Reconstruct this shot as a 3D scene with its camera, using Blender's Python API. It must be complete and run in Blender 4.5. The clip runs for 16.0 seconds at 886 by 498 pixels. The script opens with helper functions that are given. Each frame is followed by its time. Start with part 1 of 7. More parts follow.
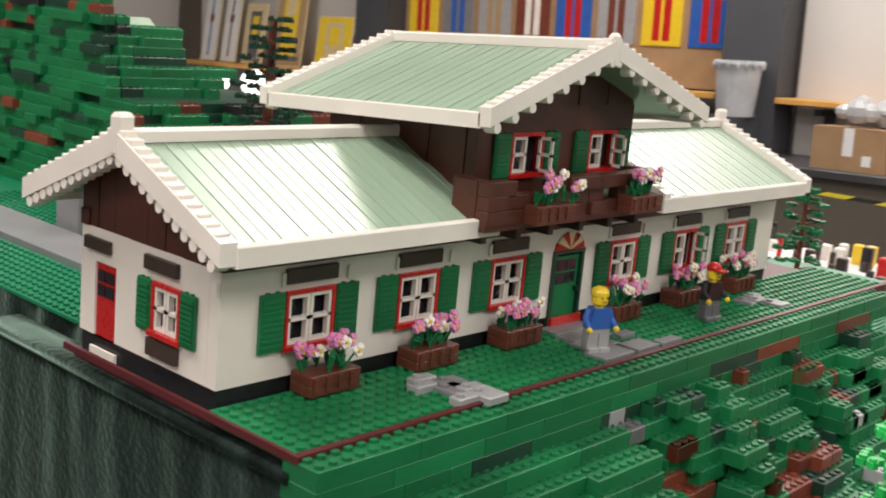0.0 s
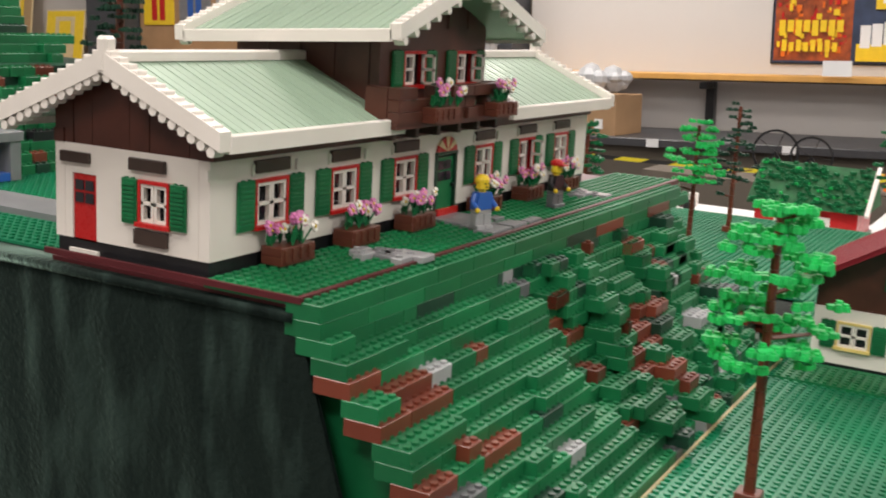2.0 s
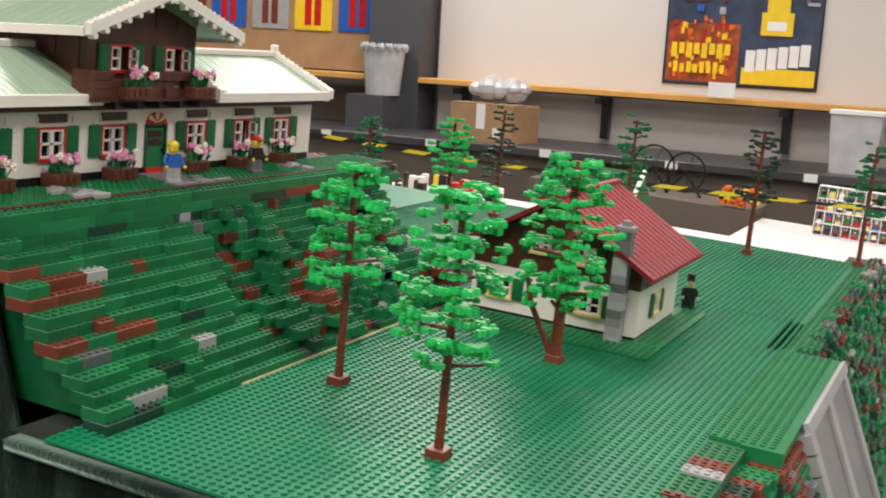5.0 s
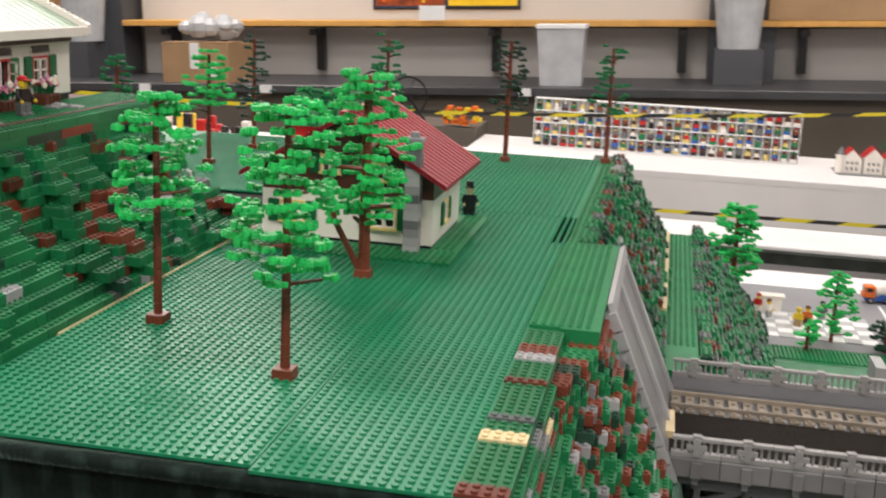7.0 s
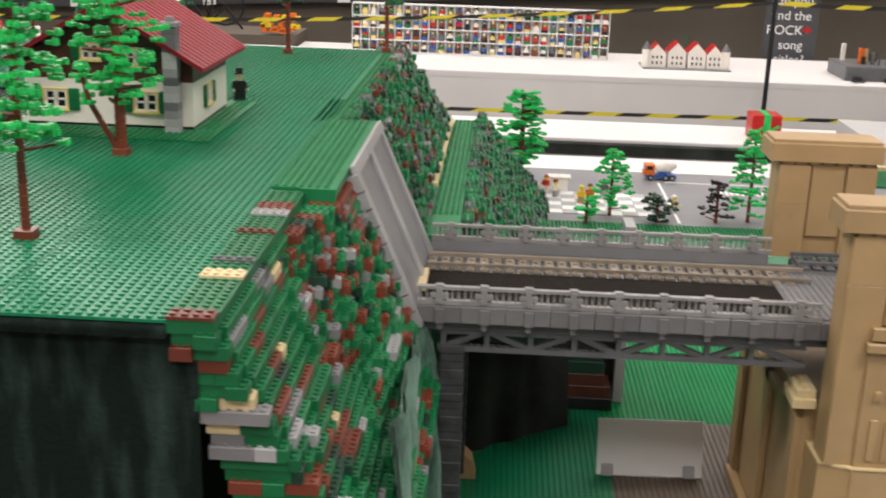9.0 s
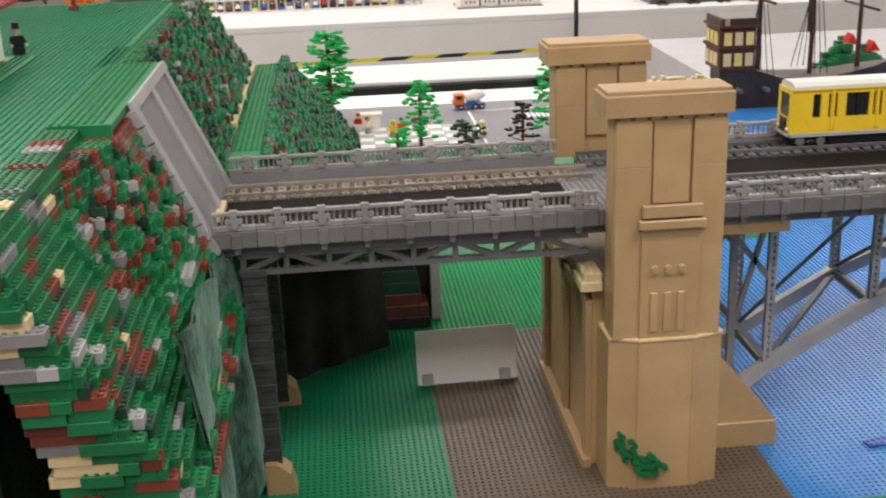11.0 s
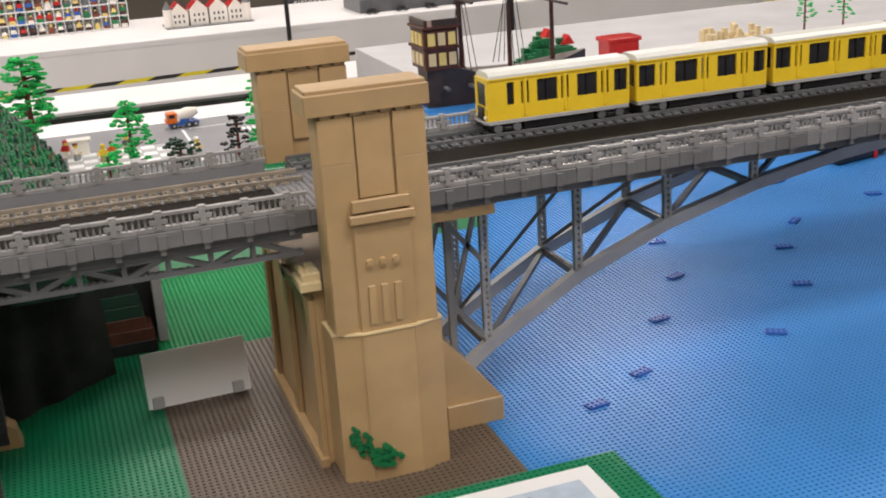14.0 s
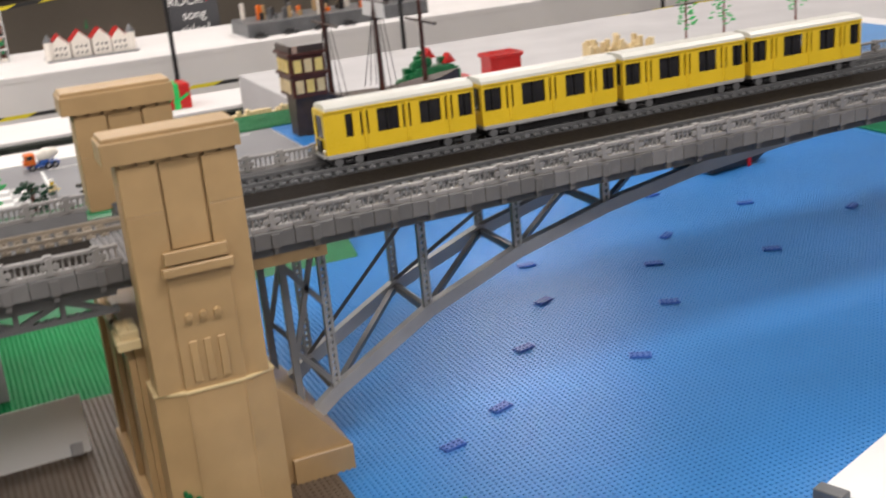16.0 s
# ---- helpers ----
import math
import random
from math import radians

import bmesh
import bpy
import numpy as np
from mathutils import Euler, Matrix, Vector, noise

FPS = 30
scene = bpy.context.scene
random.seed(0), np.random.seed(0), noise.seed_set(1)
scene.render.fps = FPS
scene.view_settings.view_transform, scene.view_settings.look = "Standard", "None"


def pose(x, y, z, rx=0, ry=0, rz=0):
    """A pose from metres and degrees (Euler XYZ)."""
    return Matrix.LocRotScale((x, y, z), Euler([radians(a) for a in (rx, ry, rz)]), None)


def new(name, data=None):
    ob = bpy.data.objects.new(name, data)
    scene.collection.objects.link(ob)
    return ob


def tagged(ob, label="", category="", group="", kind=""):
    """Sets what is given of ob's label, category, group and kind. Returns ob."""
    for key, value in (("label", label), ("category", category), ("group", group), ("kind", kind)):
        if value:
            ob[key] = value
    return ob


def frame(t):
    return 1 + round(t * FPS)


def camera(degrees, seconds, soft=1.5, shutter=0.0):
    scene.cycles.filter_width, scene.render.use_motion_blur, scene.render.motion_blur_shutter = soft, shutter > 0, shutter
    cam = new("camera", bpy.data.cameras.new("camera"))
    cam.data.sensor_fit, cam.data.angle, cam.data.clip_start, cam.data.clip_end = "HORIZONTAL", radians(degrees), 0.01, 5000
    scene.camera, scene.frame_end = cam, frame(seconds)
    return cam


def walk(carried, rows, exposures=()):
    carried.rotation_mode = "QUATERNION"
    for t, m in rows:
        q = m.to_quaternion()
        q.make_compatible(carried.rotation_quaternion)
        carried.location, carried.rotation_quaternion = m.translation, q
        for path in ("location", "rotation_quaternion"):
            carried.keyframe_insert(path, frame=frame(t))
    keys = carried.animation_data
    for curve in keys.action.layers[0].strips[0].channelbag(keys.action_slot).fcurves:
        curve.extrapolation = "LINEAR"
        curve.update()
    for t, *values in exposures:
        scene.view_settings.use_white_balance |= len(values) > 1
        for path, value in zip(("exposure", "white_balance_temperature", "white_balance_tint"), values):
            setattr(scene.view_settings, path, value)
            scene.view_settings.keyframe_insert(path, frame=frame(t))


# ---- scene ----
cam = camera(42.38, 16.0, soft=1.9, shutter=0.5)
PATH = [
    (0.0, pose(-0.1627, -0.2692, 0.3418, 90, 0, 41.45) @ pose(0, 0, 0, -11.94) @ pose(0, 0, 0, 0, 0, 5.36)),
    (0.5, pose(-0.1685, -0.3317, 0.3272, 90, 0, 37.31) @ pose(0, 0, 0, -10.73) @ pose(0, 0, 0, 0, 0, 3.98)),
    (1.0, pose(-0.1730, -0.3693, 0.3198, 90, 0, 33.98) @ pose(0, 0, 0, -12.23) @ pose(0, 0, 0, 0, 0, 4.38)),
    (1.5, pose(-0.1671, -0.4091, 0.3101, 90, 0, 31.41) @ pose(0, 0, 0, -11.49) @ pose(0, 0, 0, 0, 0, 3.85)),
    (2.0, pose(-0.1588, -0.4464, 0.3000, 90, 0, 28.51) @ pose(0, 0, 0, -11.58) @ pose(0, 0, 0, 0, 0, 3.18)),
    (2.5, pose(-0.1068, -0.4691, 0.3046, 90, 0, 27.54) @ pose(0, 0, 0, -11.86) @ pose(0, 0, 0, 0, 0, 3.54)),
    (3.0, pose(-0.0233, -0.4945, 0.3139, 90, 0, 28.01) @ pose(0, 0, 0, -12.33) @ pose(0, 0, 0, 0, 0, 5.17)),
    (3.5, pose(0.0400, -0.5295, 0.3156, 90, 0, 28.45) @ pose(0, 0, 0, -11.60) @ pose(0, 0, 0, 0, 0, 5.29)),
    (3.7, pose(0.0607, -0.5422, 0.3189, 90, 0, 27.79) @ pose(0, 0, 0, -11.26) @ pose(0, 0, 0, 0, 0, 5.34)),
    (5.8, pose(0.2025, -0.6006, 0.3186, 90, 0, 22.03) @ pose(0, 0, 0, -10.49) @ pose(0, 0, 0, 0, 0, 5.33)),
    (6.0, pose(0.1932, -0.6066, 0.3122, 90, 0, 19.64) @ pose(0, 0, 0, -10.29) @ pose(0, 0, 0, 0, 0, 4.08)),
    (6.5, pose(0.1417, -0.6102, 0.3062, 90, 0, 15.31) @ pose(0, 0, 0, -11.90) @ pose(0, 0, 0, 0, 0, 3.29)),
    (7.0, pose(0.1046, -0.6174, 0.2955, 90, 0, 10.78) @ pose(0, 0, 0, -13.05) @ pose(0, 0, 0, 0, 0, 2.67)),
    (7.5, pose(0.0642, -0.6394, 0.2746, 90, 0, 7.96) @ pose(0, 0, 0, -14.12) @ pose(0, 0, 0, 0, 0, 2.05)),
    (8.0, pose(0.0568, -0.6507, 0.2582, 90, 0, 5.84) @ pose(0, 0, 0, -15.85) @ pose(0, 0, 0, 0, 0, 0.62)),
    (8.5, pose(0.1296, -0.6741, 0.2715, 90, 0, 4.30) @ pose(0, 0, 0, -16.21) @ pose(0, 0, 0, 0, 0, 2.01)),
    (9.0, pose(0.2162, -0.7040, 0.2746, 90, 0, 2.62) @ pose(0, 0, 0, -17.05) @ pose(0, 0, 0, 0, 0, 1.84)),
    (9.5, pose(0.2549, -0.7204, 0.2701, 90, 0, 1.84) @ pose(0, 0, 0, -17.20) @ pose(0, 0, 0, 0, 0, 0.69)),
    (10.0, pose(0.2758, -0.7417, 0.2653, 90, 0, -1.12) @ pose(0, 0, 0, -17.13) @ pose(0, 0, 0, 0, 0, 0.08)),
    (10.2, pose(0.2826, -0.7533, 0.2602, 90, 0, -2.00) @ pose(0, 0, 0, -17.97) @ pose(0, 0, 0, 0, 0, -0.56)),
    (12.3, pose(0.2601, -0.7604, 0.2281, 90, 0, -10.41) @ pose(0, 0, 0, -19.57) @ pose(0, 0, 0, 0, 0, -2.50)),
    (12.5, pose(0.2562, -0.7650, 0.2287, 90, 0, -11.26) @ pose(0, 0, 0, -19.27) @ pose(0, 0, 0, 0, 0, -2.84)),
    (13.0, pose(0.2592, -0.7742, 0.2282, 90, 0, -14.38) @ pose(0, 0, 0, -19.28) @ pose(0, 0, 0, 0, 0, -3.46)),
    (13.5, pose(0.2792, -0.7747, 0.2272, 90, 0, -17.12) @ pose(0, 0, 0, -19.01) @ pose(0, 0, 0, 0, 0, -3.18)),
    (14.0, pose(0.3086, -0.7733, 0.2259, 90, 0, -18.76) @ pose(0, 0, 0, -18.96) @ pose(0, 0, 0, 0, 0, -3.55)),
    (14.5, pose(0.3683, -0.7699, 0.2246, 90, 0, -17.80) @ pose(0, 0, 0, -19.26) @ pose(0, 0, 0, 0, 0, -3.78)),
    (15.0, pose(0.4493, -0.7830, 0.2188, 90, 0, -16.03) @ pose(0, 0, 0, -20.24) @ pose(0, 0, 0, 0, 0, -2.58)),
    (15.5, pose(0.4620, -0.7653, 0.2181, 90, 0, -18.67) @ pose(0, 0, 0, -20.10) @ pose(0, 0, 0, 0, 0, -3.54)),
    (16.0, pose(0.4345, -0.7432, 0.2243, 90, 0, -22.85) @ pose(0, 0, 0, -18.50) @ pose(0, 0, 0, 0, 0, -5.37)),
]
walk(cam, PATH)

# ---- light: a closed hall with fluorescent panels under its ceiling ----
FLOOR_Z, CEIL_Z = -1.23, 2.5
world = bpy.data.worlds.new("hall_air")
scene.world = world
world.use_nodes = True
world.node_tree.nodes["Background"].inputs[0].default_value = (0.9, 0.93, 1.0, 1)
world.node_tree.nodes["Background"].inputs[1].default_value = 0.12
LAMPS = [(-8.0, 4.5, 70), (-5.2, 1.5, 60), (-5.2, 6.0, 50), (-3.1, 6.4, 62), (-1.5, 4.1, 58), (-1.4, 2.2, 48), (-1.7, -0.7, 60), (0.1, -2.4, 58),
         (1.2, 2.8, 40), (1.0, 5.8, 42), (1.7, -0.8, 62), (3.9, 6.0, 66), (4.2, 2.4, 46)]
for lx, ly, lw in LAMPS:
    ld = bpy.data.lights.new("ceiling_panel", "AREA")
    ld.shape, ld.size, ld.size_y, ld.energy = "RECTANGLE", 1.3, 0.7, lw * 1.05
    ld.color = (1.0, 0.93, 0.875)
    lo = new("ceiling_panel_lamp", ld)
    lo.location = (lx, ly, CEIL_Z - 0.06)


# ---- materials ----
def mat(name, col, rough=0.35, var=0.10, scale=40.0, metal=0.0, bump=0.0, bscale=600.0, rnd=0.0, col2=None, spec=0.5, sheen=0.0, emit=0.0, trans=0.0, stretch=None, ramp_at=(0.32, 0.68)):
    m = bpy.data.materials.new(name)
    m.use_nodes = True
    nt = m.node_tree
    nd, lk = nt.nodes, nt.links
    bs = nd["Principled BSDF"]
    tc = nd.new("ShaderNodeTexCoord")
    big = nd.new("ShaderNodeTexNoise")
    big.inputs["Scale"].default_value, big.inputs["Detail"].default_value = scale, 5.0
    if stretch:
        mpg = nd.new("ShaderNodeMapping")
        mpg.inputs["Scale"].default_value = stretch
        lk.new(tc.outputs["Object"], mpg.inputs["Vector"])
        lk.new(mpg.outputs["Vector"], big.inputs["Vector"])
    else:
        lk.new(tc.outputs["Object"], big.inputs["Vector"])
    ramp = nd.new("ShaderNodeValToRGB")
    c2 = col2 or tuple(min(1.0, c * (1 + var)) for c in col)
    c1 = tuple(c * (1 - var) for c in col)
    ramp.color_ramp.elements[0].position, ramp.color_ramp.elements[1].position = ramp_at
    ramp.color_ramp.elements[0].color, ramp.color_ramp.elements[1].color = (*c1, 1), (*c2, 1)
    lk.new(big.outputs["Fac"], ramp.inputs["Fac"])
    out = ramp.outputs["Color"]
    if rnd:
        oi = nd.new("ShaderNodeObjectInfo")
        mp = nd.new("ShaderNodeMapRange")
        mp.inputs["To Min"].default_value, mp.inputs["To Max"].default_value = 1 - rnd, 1 + rnd
        lk.new(oi.outputs["Random"], mp.inputs["Value"])
        hs = nd.new("ShaderNodeHueSaturation")
        lk.new(mp.outputs["Result"], hs.inputs["Value"])
        lk.new(out, hs.inputs["Color"])
        out = hs.outputs["Color"]
    lk.new(out, bs.inputs["Base Color"])
    fine = nd.new("ShaderNodeTexNoise")
    fine.inputs["Scale"].default_value, fine.inputs["Detail"].default_value = bscale, 3.0
    lk.new(tc.outputs["Object"], fine.inputs["Vector"])
    rr = nd.new("ShaderNodeMapRange")
    rr.inputs["To Min"].default_value, rr.inputs["To Max"].default_value = max(0.03, rough * 0.75), min(1.0, rough * 1.3)
    lk.new(fine.outputs["Fac"], rr.inputs["Value"])
    lk.new(rr.outputs["Result"], bs.inputs["Roughness"])
    if bump:
        bp = nd.new("ShaderNodeBump")
        bp.inputs["Strength"].default_value, bp.inputs["Distance"].default_value = bump, 0.002
        lk.new(fine.outputs["Fac"], bp.inputs["Height"])
        lk.new(bp.outputs["Normal"], bs.inputs["Normal"])
    bs.inputs["Metallic"].default_value = metal
    bs.inputs["Specular IOR Level"].default_value = spec
    if sheen:
        bs.inputs["Sheen Weight"].default_value, bs.inputs["Sheen Roughness"].default_value = sheen, 0.35
        bs.inputs["Sheen Tint"].default_value = (0.6, 0.9, 0.75, 1)
    if emit:
        bs.inputs["Emission Color"].default_value, bs.inputs["Emission Strength"].default_value = (*col, 1), emit
    if trans:
        bs.inputs["Transmission Weight"].default_value = trans
    return m


G = mat("green_plastic", (0.009, 0.150, 0.052), 0.38, 0.14, 25, rnd=0.22, spec=0.4)
GD = mat("dark_green_plastic", (0.012, 0.050, 0.030), 0.32, 0.2, 25, rnd=0.2)
GP = mat("green_baseplate_plastic", (0.005, 0.185, 0.082), 0.36, 0.10, 6)
GB = mat("bright_green_plastic", (0.025, 0.50, 0.115), 0.38, 0.22, 60, spec=0.3)
BR = mat("reddish_brown_plastic", (0.17, 0.040, 0.022), 0.32, 0.15, 25, rnd=0.25)
BRM = mat("brown_planter_plastic", (0.105, 0.030, 0.018), 0.36, 0.2, 40)
BRD = mat("dark_brown_plastic", (0.075, 0.022, 0.014), 0.38, 0.25, 45)
BRK = mat("blackish_brown_plastic", (0.045, 0.028, 0.022), 0.4, 0.2, 45)
WINE = mat("wine_red_plastic", (0.085, 0.010, 0.014), 0.45, 0.1, 30)
RED = mat("red_plastic", (0.50, 0.014, 0.014), 0.28, 0.1, 30)
RDK = mat("dark_red_plastic", (0.26, 0.010, 0.022), 0.5, 0.12, 20)
WH = mat("white_plastic", (0.80, 0.75, 0.69), 0.30, 0.04, 18, rnd=0.03)
SG = mat("sand_green_plastic", (0.30, 0.40, 0.30), 0.22, 0.05, 14, rnd=0.04, spec=0.4)
TAN = mat("tan_plastic", (0.425, 0.285, 0.142), 0.38, 0.07, 22, rnd=0.06)
TANL = mat("light_tan_plastic", (0.70, 0.56, 0.32), 0.38, 0.08, 22, rnd=0.08)
DT = mat("dark_tan_plate_plastic", (0.115, 0.085, 0.062), 0.42, 0.12, 10)
GL = mat("light_grey_plastic", (0.36, 0.36, 0.37), 0.34, 0.08, 25, rnd=0.1)
GR = mat("dark_grey_plastic", (0.115, 0.118, 0.125), 0.36, 0.12, 25, rnd=0.15)
GM = mat("mid_grey_plastic", (0.22, 0.22, 0.23), 0.34, 0.1, 25, rnd=0.1)
BK = mat("black_plastic", (0.014, 0.014, 0.016), 0.3, 0.2, 25)
BLU = mat("blue_baseplate_plastic", (0.050, 0.232, 0.555), 0.30, 0.08, 4)
BLD = mat("medium_blue_plastic", (0.03, 0.11, 0.42), 0.3, 0.1, 25)
YEL = mat("yellow_plastic", (0.82, 0.57, 0.03), 0.28, 0.05, 20)
ORA = mat("orange_plastic", (0.72, 0.15, 0.015), 0.3, 0.08, 25)
PNK = mat("pink_plastic", (0.70, 0.22, 0.48), 0.35, 0.2, 60)
GLASS = mat("dark_window_glass", (0.02, 0.02, 0.025), 0.08, 0.3, 30)
# col2 paints pale sheen streaks of the velvet into its colour
VEL = mat("dark_green_velvet_sheen", (0.008, 0.021, 0.017), 0.8, 0.6, 55, bump=0.5, bscale=260, sheen=0.45, spec=0.15, col2=(0.032, 0.056, 0.047), stretch=(1, 1, 0.22), ramp_at=(0.48, 0.80))
BLKCLOTH = mat("black_cloth", (0.024, 0.028, 0.024), 0.9, 0.4, 12, bump=0.4, bscale=200, spec=0.1)
CLOTH = mat("white_tablecloth", (0.68, 0.66, 0.66), 0.85, 0.05, 2.5, bump=0.5, bscale=9, spec=0.2)
WALLG = mat("taupe_wall_paint", (0.120, 0.100, 0.080), 0.75, 0.10, 1.5, bump=0.2, bscale=90)
WALLW = mat("white_board_paint", (0.60, 0.57, 0.545), 0.6, 0.03, 0.8, bump=0.1, bscale=60)
WALLD = mat("dark_grey_pillar_paint", (0.060, 0.062, 0.070), 0.6, 0.12, 1.5, bump=0.2, bscale=70)
WOODY = mat("oak_ledge_wood", (0.62, 0.33, 0.085), 0.45, 0.12, 6, bump=0.2, bscale=60)
CNT = mat("dark_counter_laminate", (0.050, 0.050, 0.055), 0.4, 0.2, 3)
CARD = mat("cardboard", (0.36, 0.22, 0.115), 0.8, 0.10, 5, bump=0.2, bscale=60)
PAPER = mat("white_paper", (0.78, 0.78, 0.78), 0.55, 0.03, 6)
FROST = mat("clear_bin_plastic", (0.45, 0.46, 0.48), 0.25, 0.12, 8)
FLOORM = mat("grey_carpet", (0.11, 0.105, 0.10), 0.9, 0.15, 3, bump=0.4, bscale=250)
CEILM = mat("white_ceiling_tile", (0.72, 0.71, 0.69), 0.8, 0.04, 1.5, bump=0.2, bscale=90)
ASPH = mat("grey_road_plastic", (0.20, 0.20, 0.215), 0.45, 0.08, 8)
TAPEY = mat("yellow_barrier_tape", (0.72, 0.60, 0.03), 0.4, 0.06, 12)

S, BH, PH = 0.008, 0.0096, 0.0032


# ---- mesh helpers ----
def disc_ring(n, r, z):
    a = np.arange(n) * 2 * math.pi / n + 0.3
    return np.stack([np.cos(a) * r, np.sin(a) * r, np.full(n, z)], -1)


class MB:
    """Collects boxes, studs, tubes and prisms into one mesh."""

    def __init__(self):
        self.v, self.f, self.m, self.n = [], [], [], 0

    def add(self, verts, faces, mi=0):
        verts = np.asarray(verts, float).reshape(-1, 3)
        self.v.append(verts)
        self.f += [[i + self.n for i in fc] for fc in faces]
        self.m += [mi] * len(faces)
        self.n += len(verts)
        return self

    def box(self, x0, y0, z0, x1, y1, z1, mi=0, c=0.0):
        if x1 < x0: x0, x1 = x1, x0
        if y1 < y0: y0, y1 = y1, y0
        if z1 < z0: z0, z1 = z1, z0
        if c <= 0:
            v = [(x0, y0, z0), (x1, y0, z0), (x1, y1, z0), (x0, y1, z0), (x0, y0, z1), (x1, y0, z1), (x1, y1, z1), (x0, y1, z1)]
            return self.add(v, [(0, 3, 2, 1), (4, 5, 6, 7), (0, 1, 5, 4), (1, 2, 6, 5), (2, 3, 7, 6), (3, 0, 4, 7)], mi)
        # chamfered upper and side edges
        o = [(x0 + c, y0), (x1 - c, y0), (x1, y0 + c), (x1, y1 - c), (x1 - c, y1), (x0 + c, y1), (x0, y1 - c), (x0, y0 + c)]
        i = [(x0 + c, y0 + c), (x1 - c, y0 + c), (x1 - c, y0 + c), (x1 - c, y1 - c), (x1 - c, y1 - c), (x0 + c, y1 - c), (x0 + c, y1 - c), (x0 + c, y0 + c)]
        v = [(*p, z0) for p in o] + [(*p, z1 - c) for p in o] + [(*p, z1) for p in (i[0], i[1], i[3], i[5])]
        fs = [tuple(range(7, -1, -1))] + [(k, (k + 1) % 8, 8 + (k + 1) % 8, 8 + k) for k in range(8)]
        fs += [(8, 9, 17, 16), (9, 10, 17), (10, 11, 18, 17), (11, 12, 18), (12, 13, 19, 18), (13, 14, 19), (14, 15, 16, 19), (15, 8, 16), (16, 17, 18, 19)]
        return self.add(v, fs, mi)

    def studs(self, pts, mi=0, n=8, r=0.0024, h=0.0017):
        pts = np.asarray(pts, float).reshape(-1, 3)
        if len(pts) == 0:
            return self
        t = np.concatenate([disc_ring(n, r, 0), disc_ring(n, r, h)])
        v = (pts[:, None, :] + t[None]).reshape(-1, 3)
        base = [(k, (k + 1) % n, n + (k + 1) % n, n + k) for k in range(n)] + [tuple(range(n, 2 * n))]
        fs = []
        for i in range(len(pts)):
            o = i * 2 * n
            fs += [tuple(j + o for j in fc) for fc in base]
        return self.add(v, fs, mi)

    def studgrid(self, x0, y0, x1, y1, z, mi=0, n=8, r=0.0024, h=0.0017):
        nx, ny = int((x1 - x0) / S + 0.01), int((y1 - y0) / S + 0.01)
        if nx < 1 or ny < 1:
            return self
        xs, ys = x0 + S / 2 + np.arange(nx) * S, y0 + S / 2 + np.arange(ny) * S
        gx, gy = np.meshgrid(xs, ys)
        return self.studs(np.stack([gx.ravel(), gy.ravel(), np.full(gx.size, z)], -1), mi, n, r, h)

    def tube(self, p0, p1, r0, r1=None, n=8, mi=0):
        p0, p1 = Vector(p0), Vector(p1)
        r1 = r0 if r1 is None else r1
        q = (p1 - p0).to_track_quat("Z", "Y").to_matrix()
        v = []
        for p, r in ((p0, r0), (p1, r1)):
            for k in range(n):
                a = 2 * math.pi * k / n
                v.append(p + q @ Vector((math.cos(a) * r, math.sin(a) * r, 0)))
        fs = [(k, (k + 1) % n, n + (k + 1) % n, n + k) for k in range(n)] + [tuple(range(n - 1, -1, -1)), tuple(range(n, 2 * n))]
        return self.add([tuple(p) for p in v], fs, mi)

    def beam(self, p0, p1, w, h, mi=0, up=(0, 0, 1)):
        """A bar of section w x h from p0 to p1."""
        p0, p1 = Vector(p0), Vector(p1)
        d = (p1 - p0).normalized()
        s = d.cross(Vector(up)).normalized()
        u = s.cross(d).normalized()
        v = []
        for p in (p0, p1):
            for a, b in ((-1, -1), (1, -1), (1, 1), (-1, 1)):
                v.append(tuple(p + s * (a * w / 2) + u * (b * h / 2)))
        return self.add(v, [(0, 3, 2, 1), (4, 5, 6, 7), (0, 1, 5, 4), (1, 2, 6, 5), (2, 3, 7, 6), (3, 0, 4, 7)], mi)

    def prism(self, pts, axis, lo, hi, mi=0):
        """A flat outline (two coordinates, in the order of the other axes) pulled along an axis."""
        n = len(pts)
        def place(a, b, c):
            return {"x": (c, a, b), "y": (a, c, b), "z": (a, b, c)}[axis]
        v = [place(a, b, lo) for a, b in pts] + [place(a, b, hi) for a, b in pts]
        fs = [(k, (k + 1) % n, n + (k + 1) % n, n + k) for k in range(n)] + [tuple(range(n - 1, -1, -1)), tuple(range(n, 2 * n))]
        return self.add(v, fs, mi)

    def sphere(self, c, r, n=10, mi=0, sx=1, sy=1, sz=1):
        v, fs = [], []
        m = max(4, n // 2 + 1)
        for j in range(m + 1):
            th = math.pi * j / m
            for k in range(n):
                a = 2 * math.pi * k / n
                v.append((c[0] + sx * r * math.sin(th) * math.cos(a), c[1] + sy * r * math.sin(th) * math.sin(a), c[2] + sz * r * math.cos(th)))
        for j in range(m):
            for k in range(n):
                fs.append((j * n + k, (j + 1) * n + k, (j + 1) * n + (k + 1) % n, j * n + (k + 1) % n))
        return self.add(v, fs, mi)

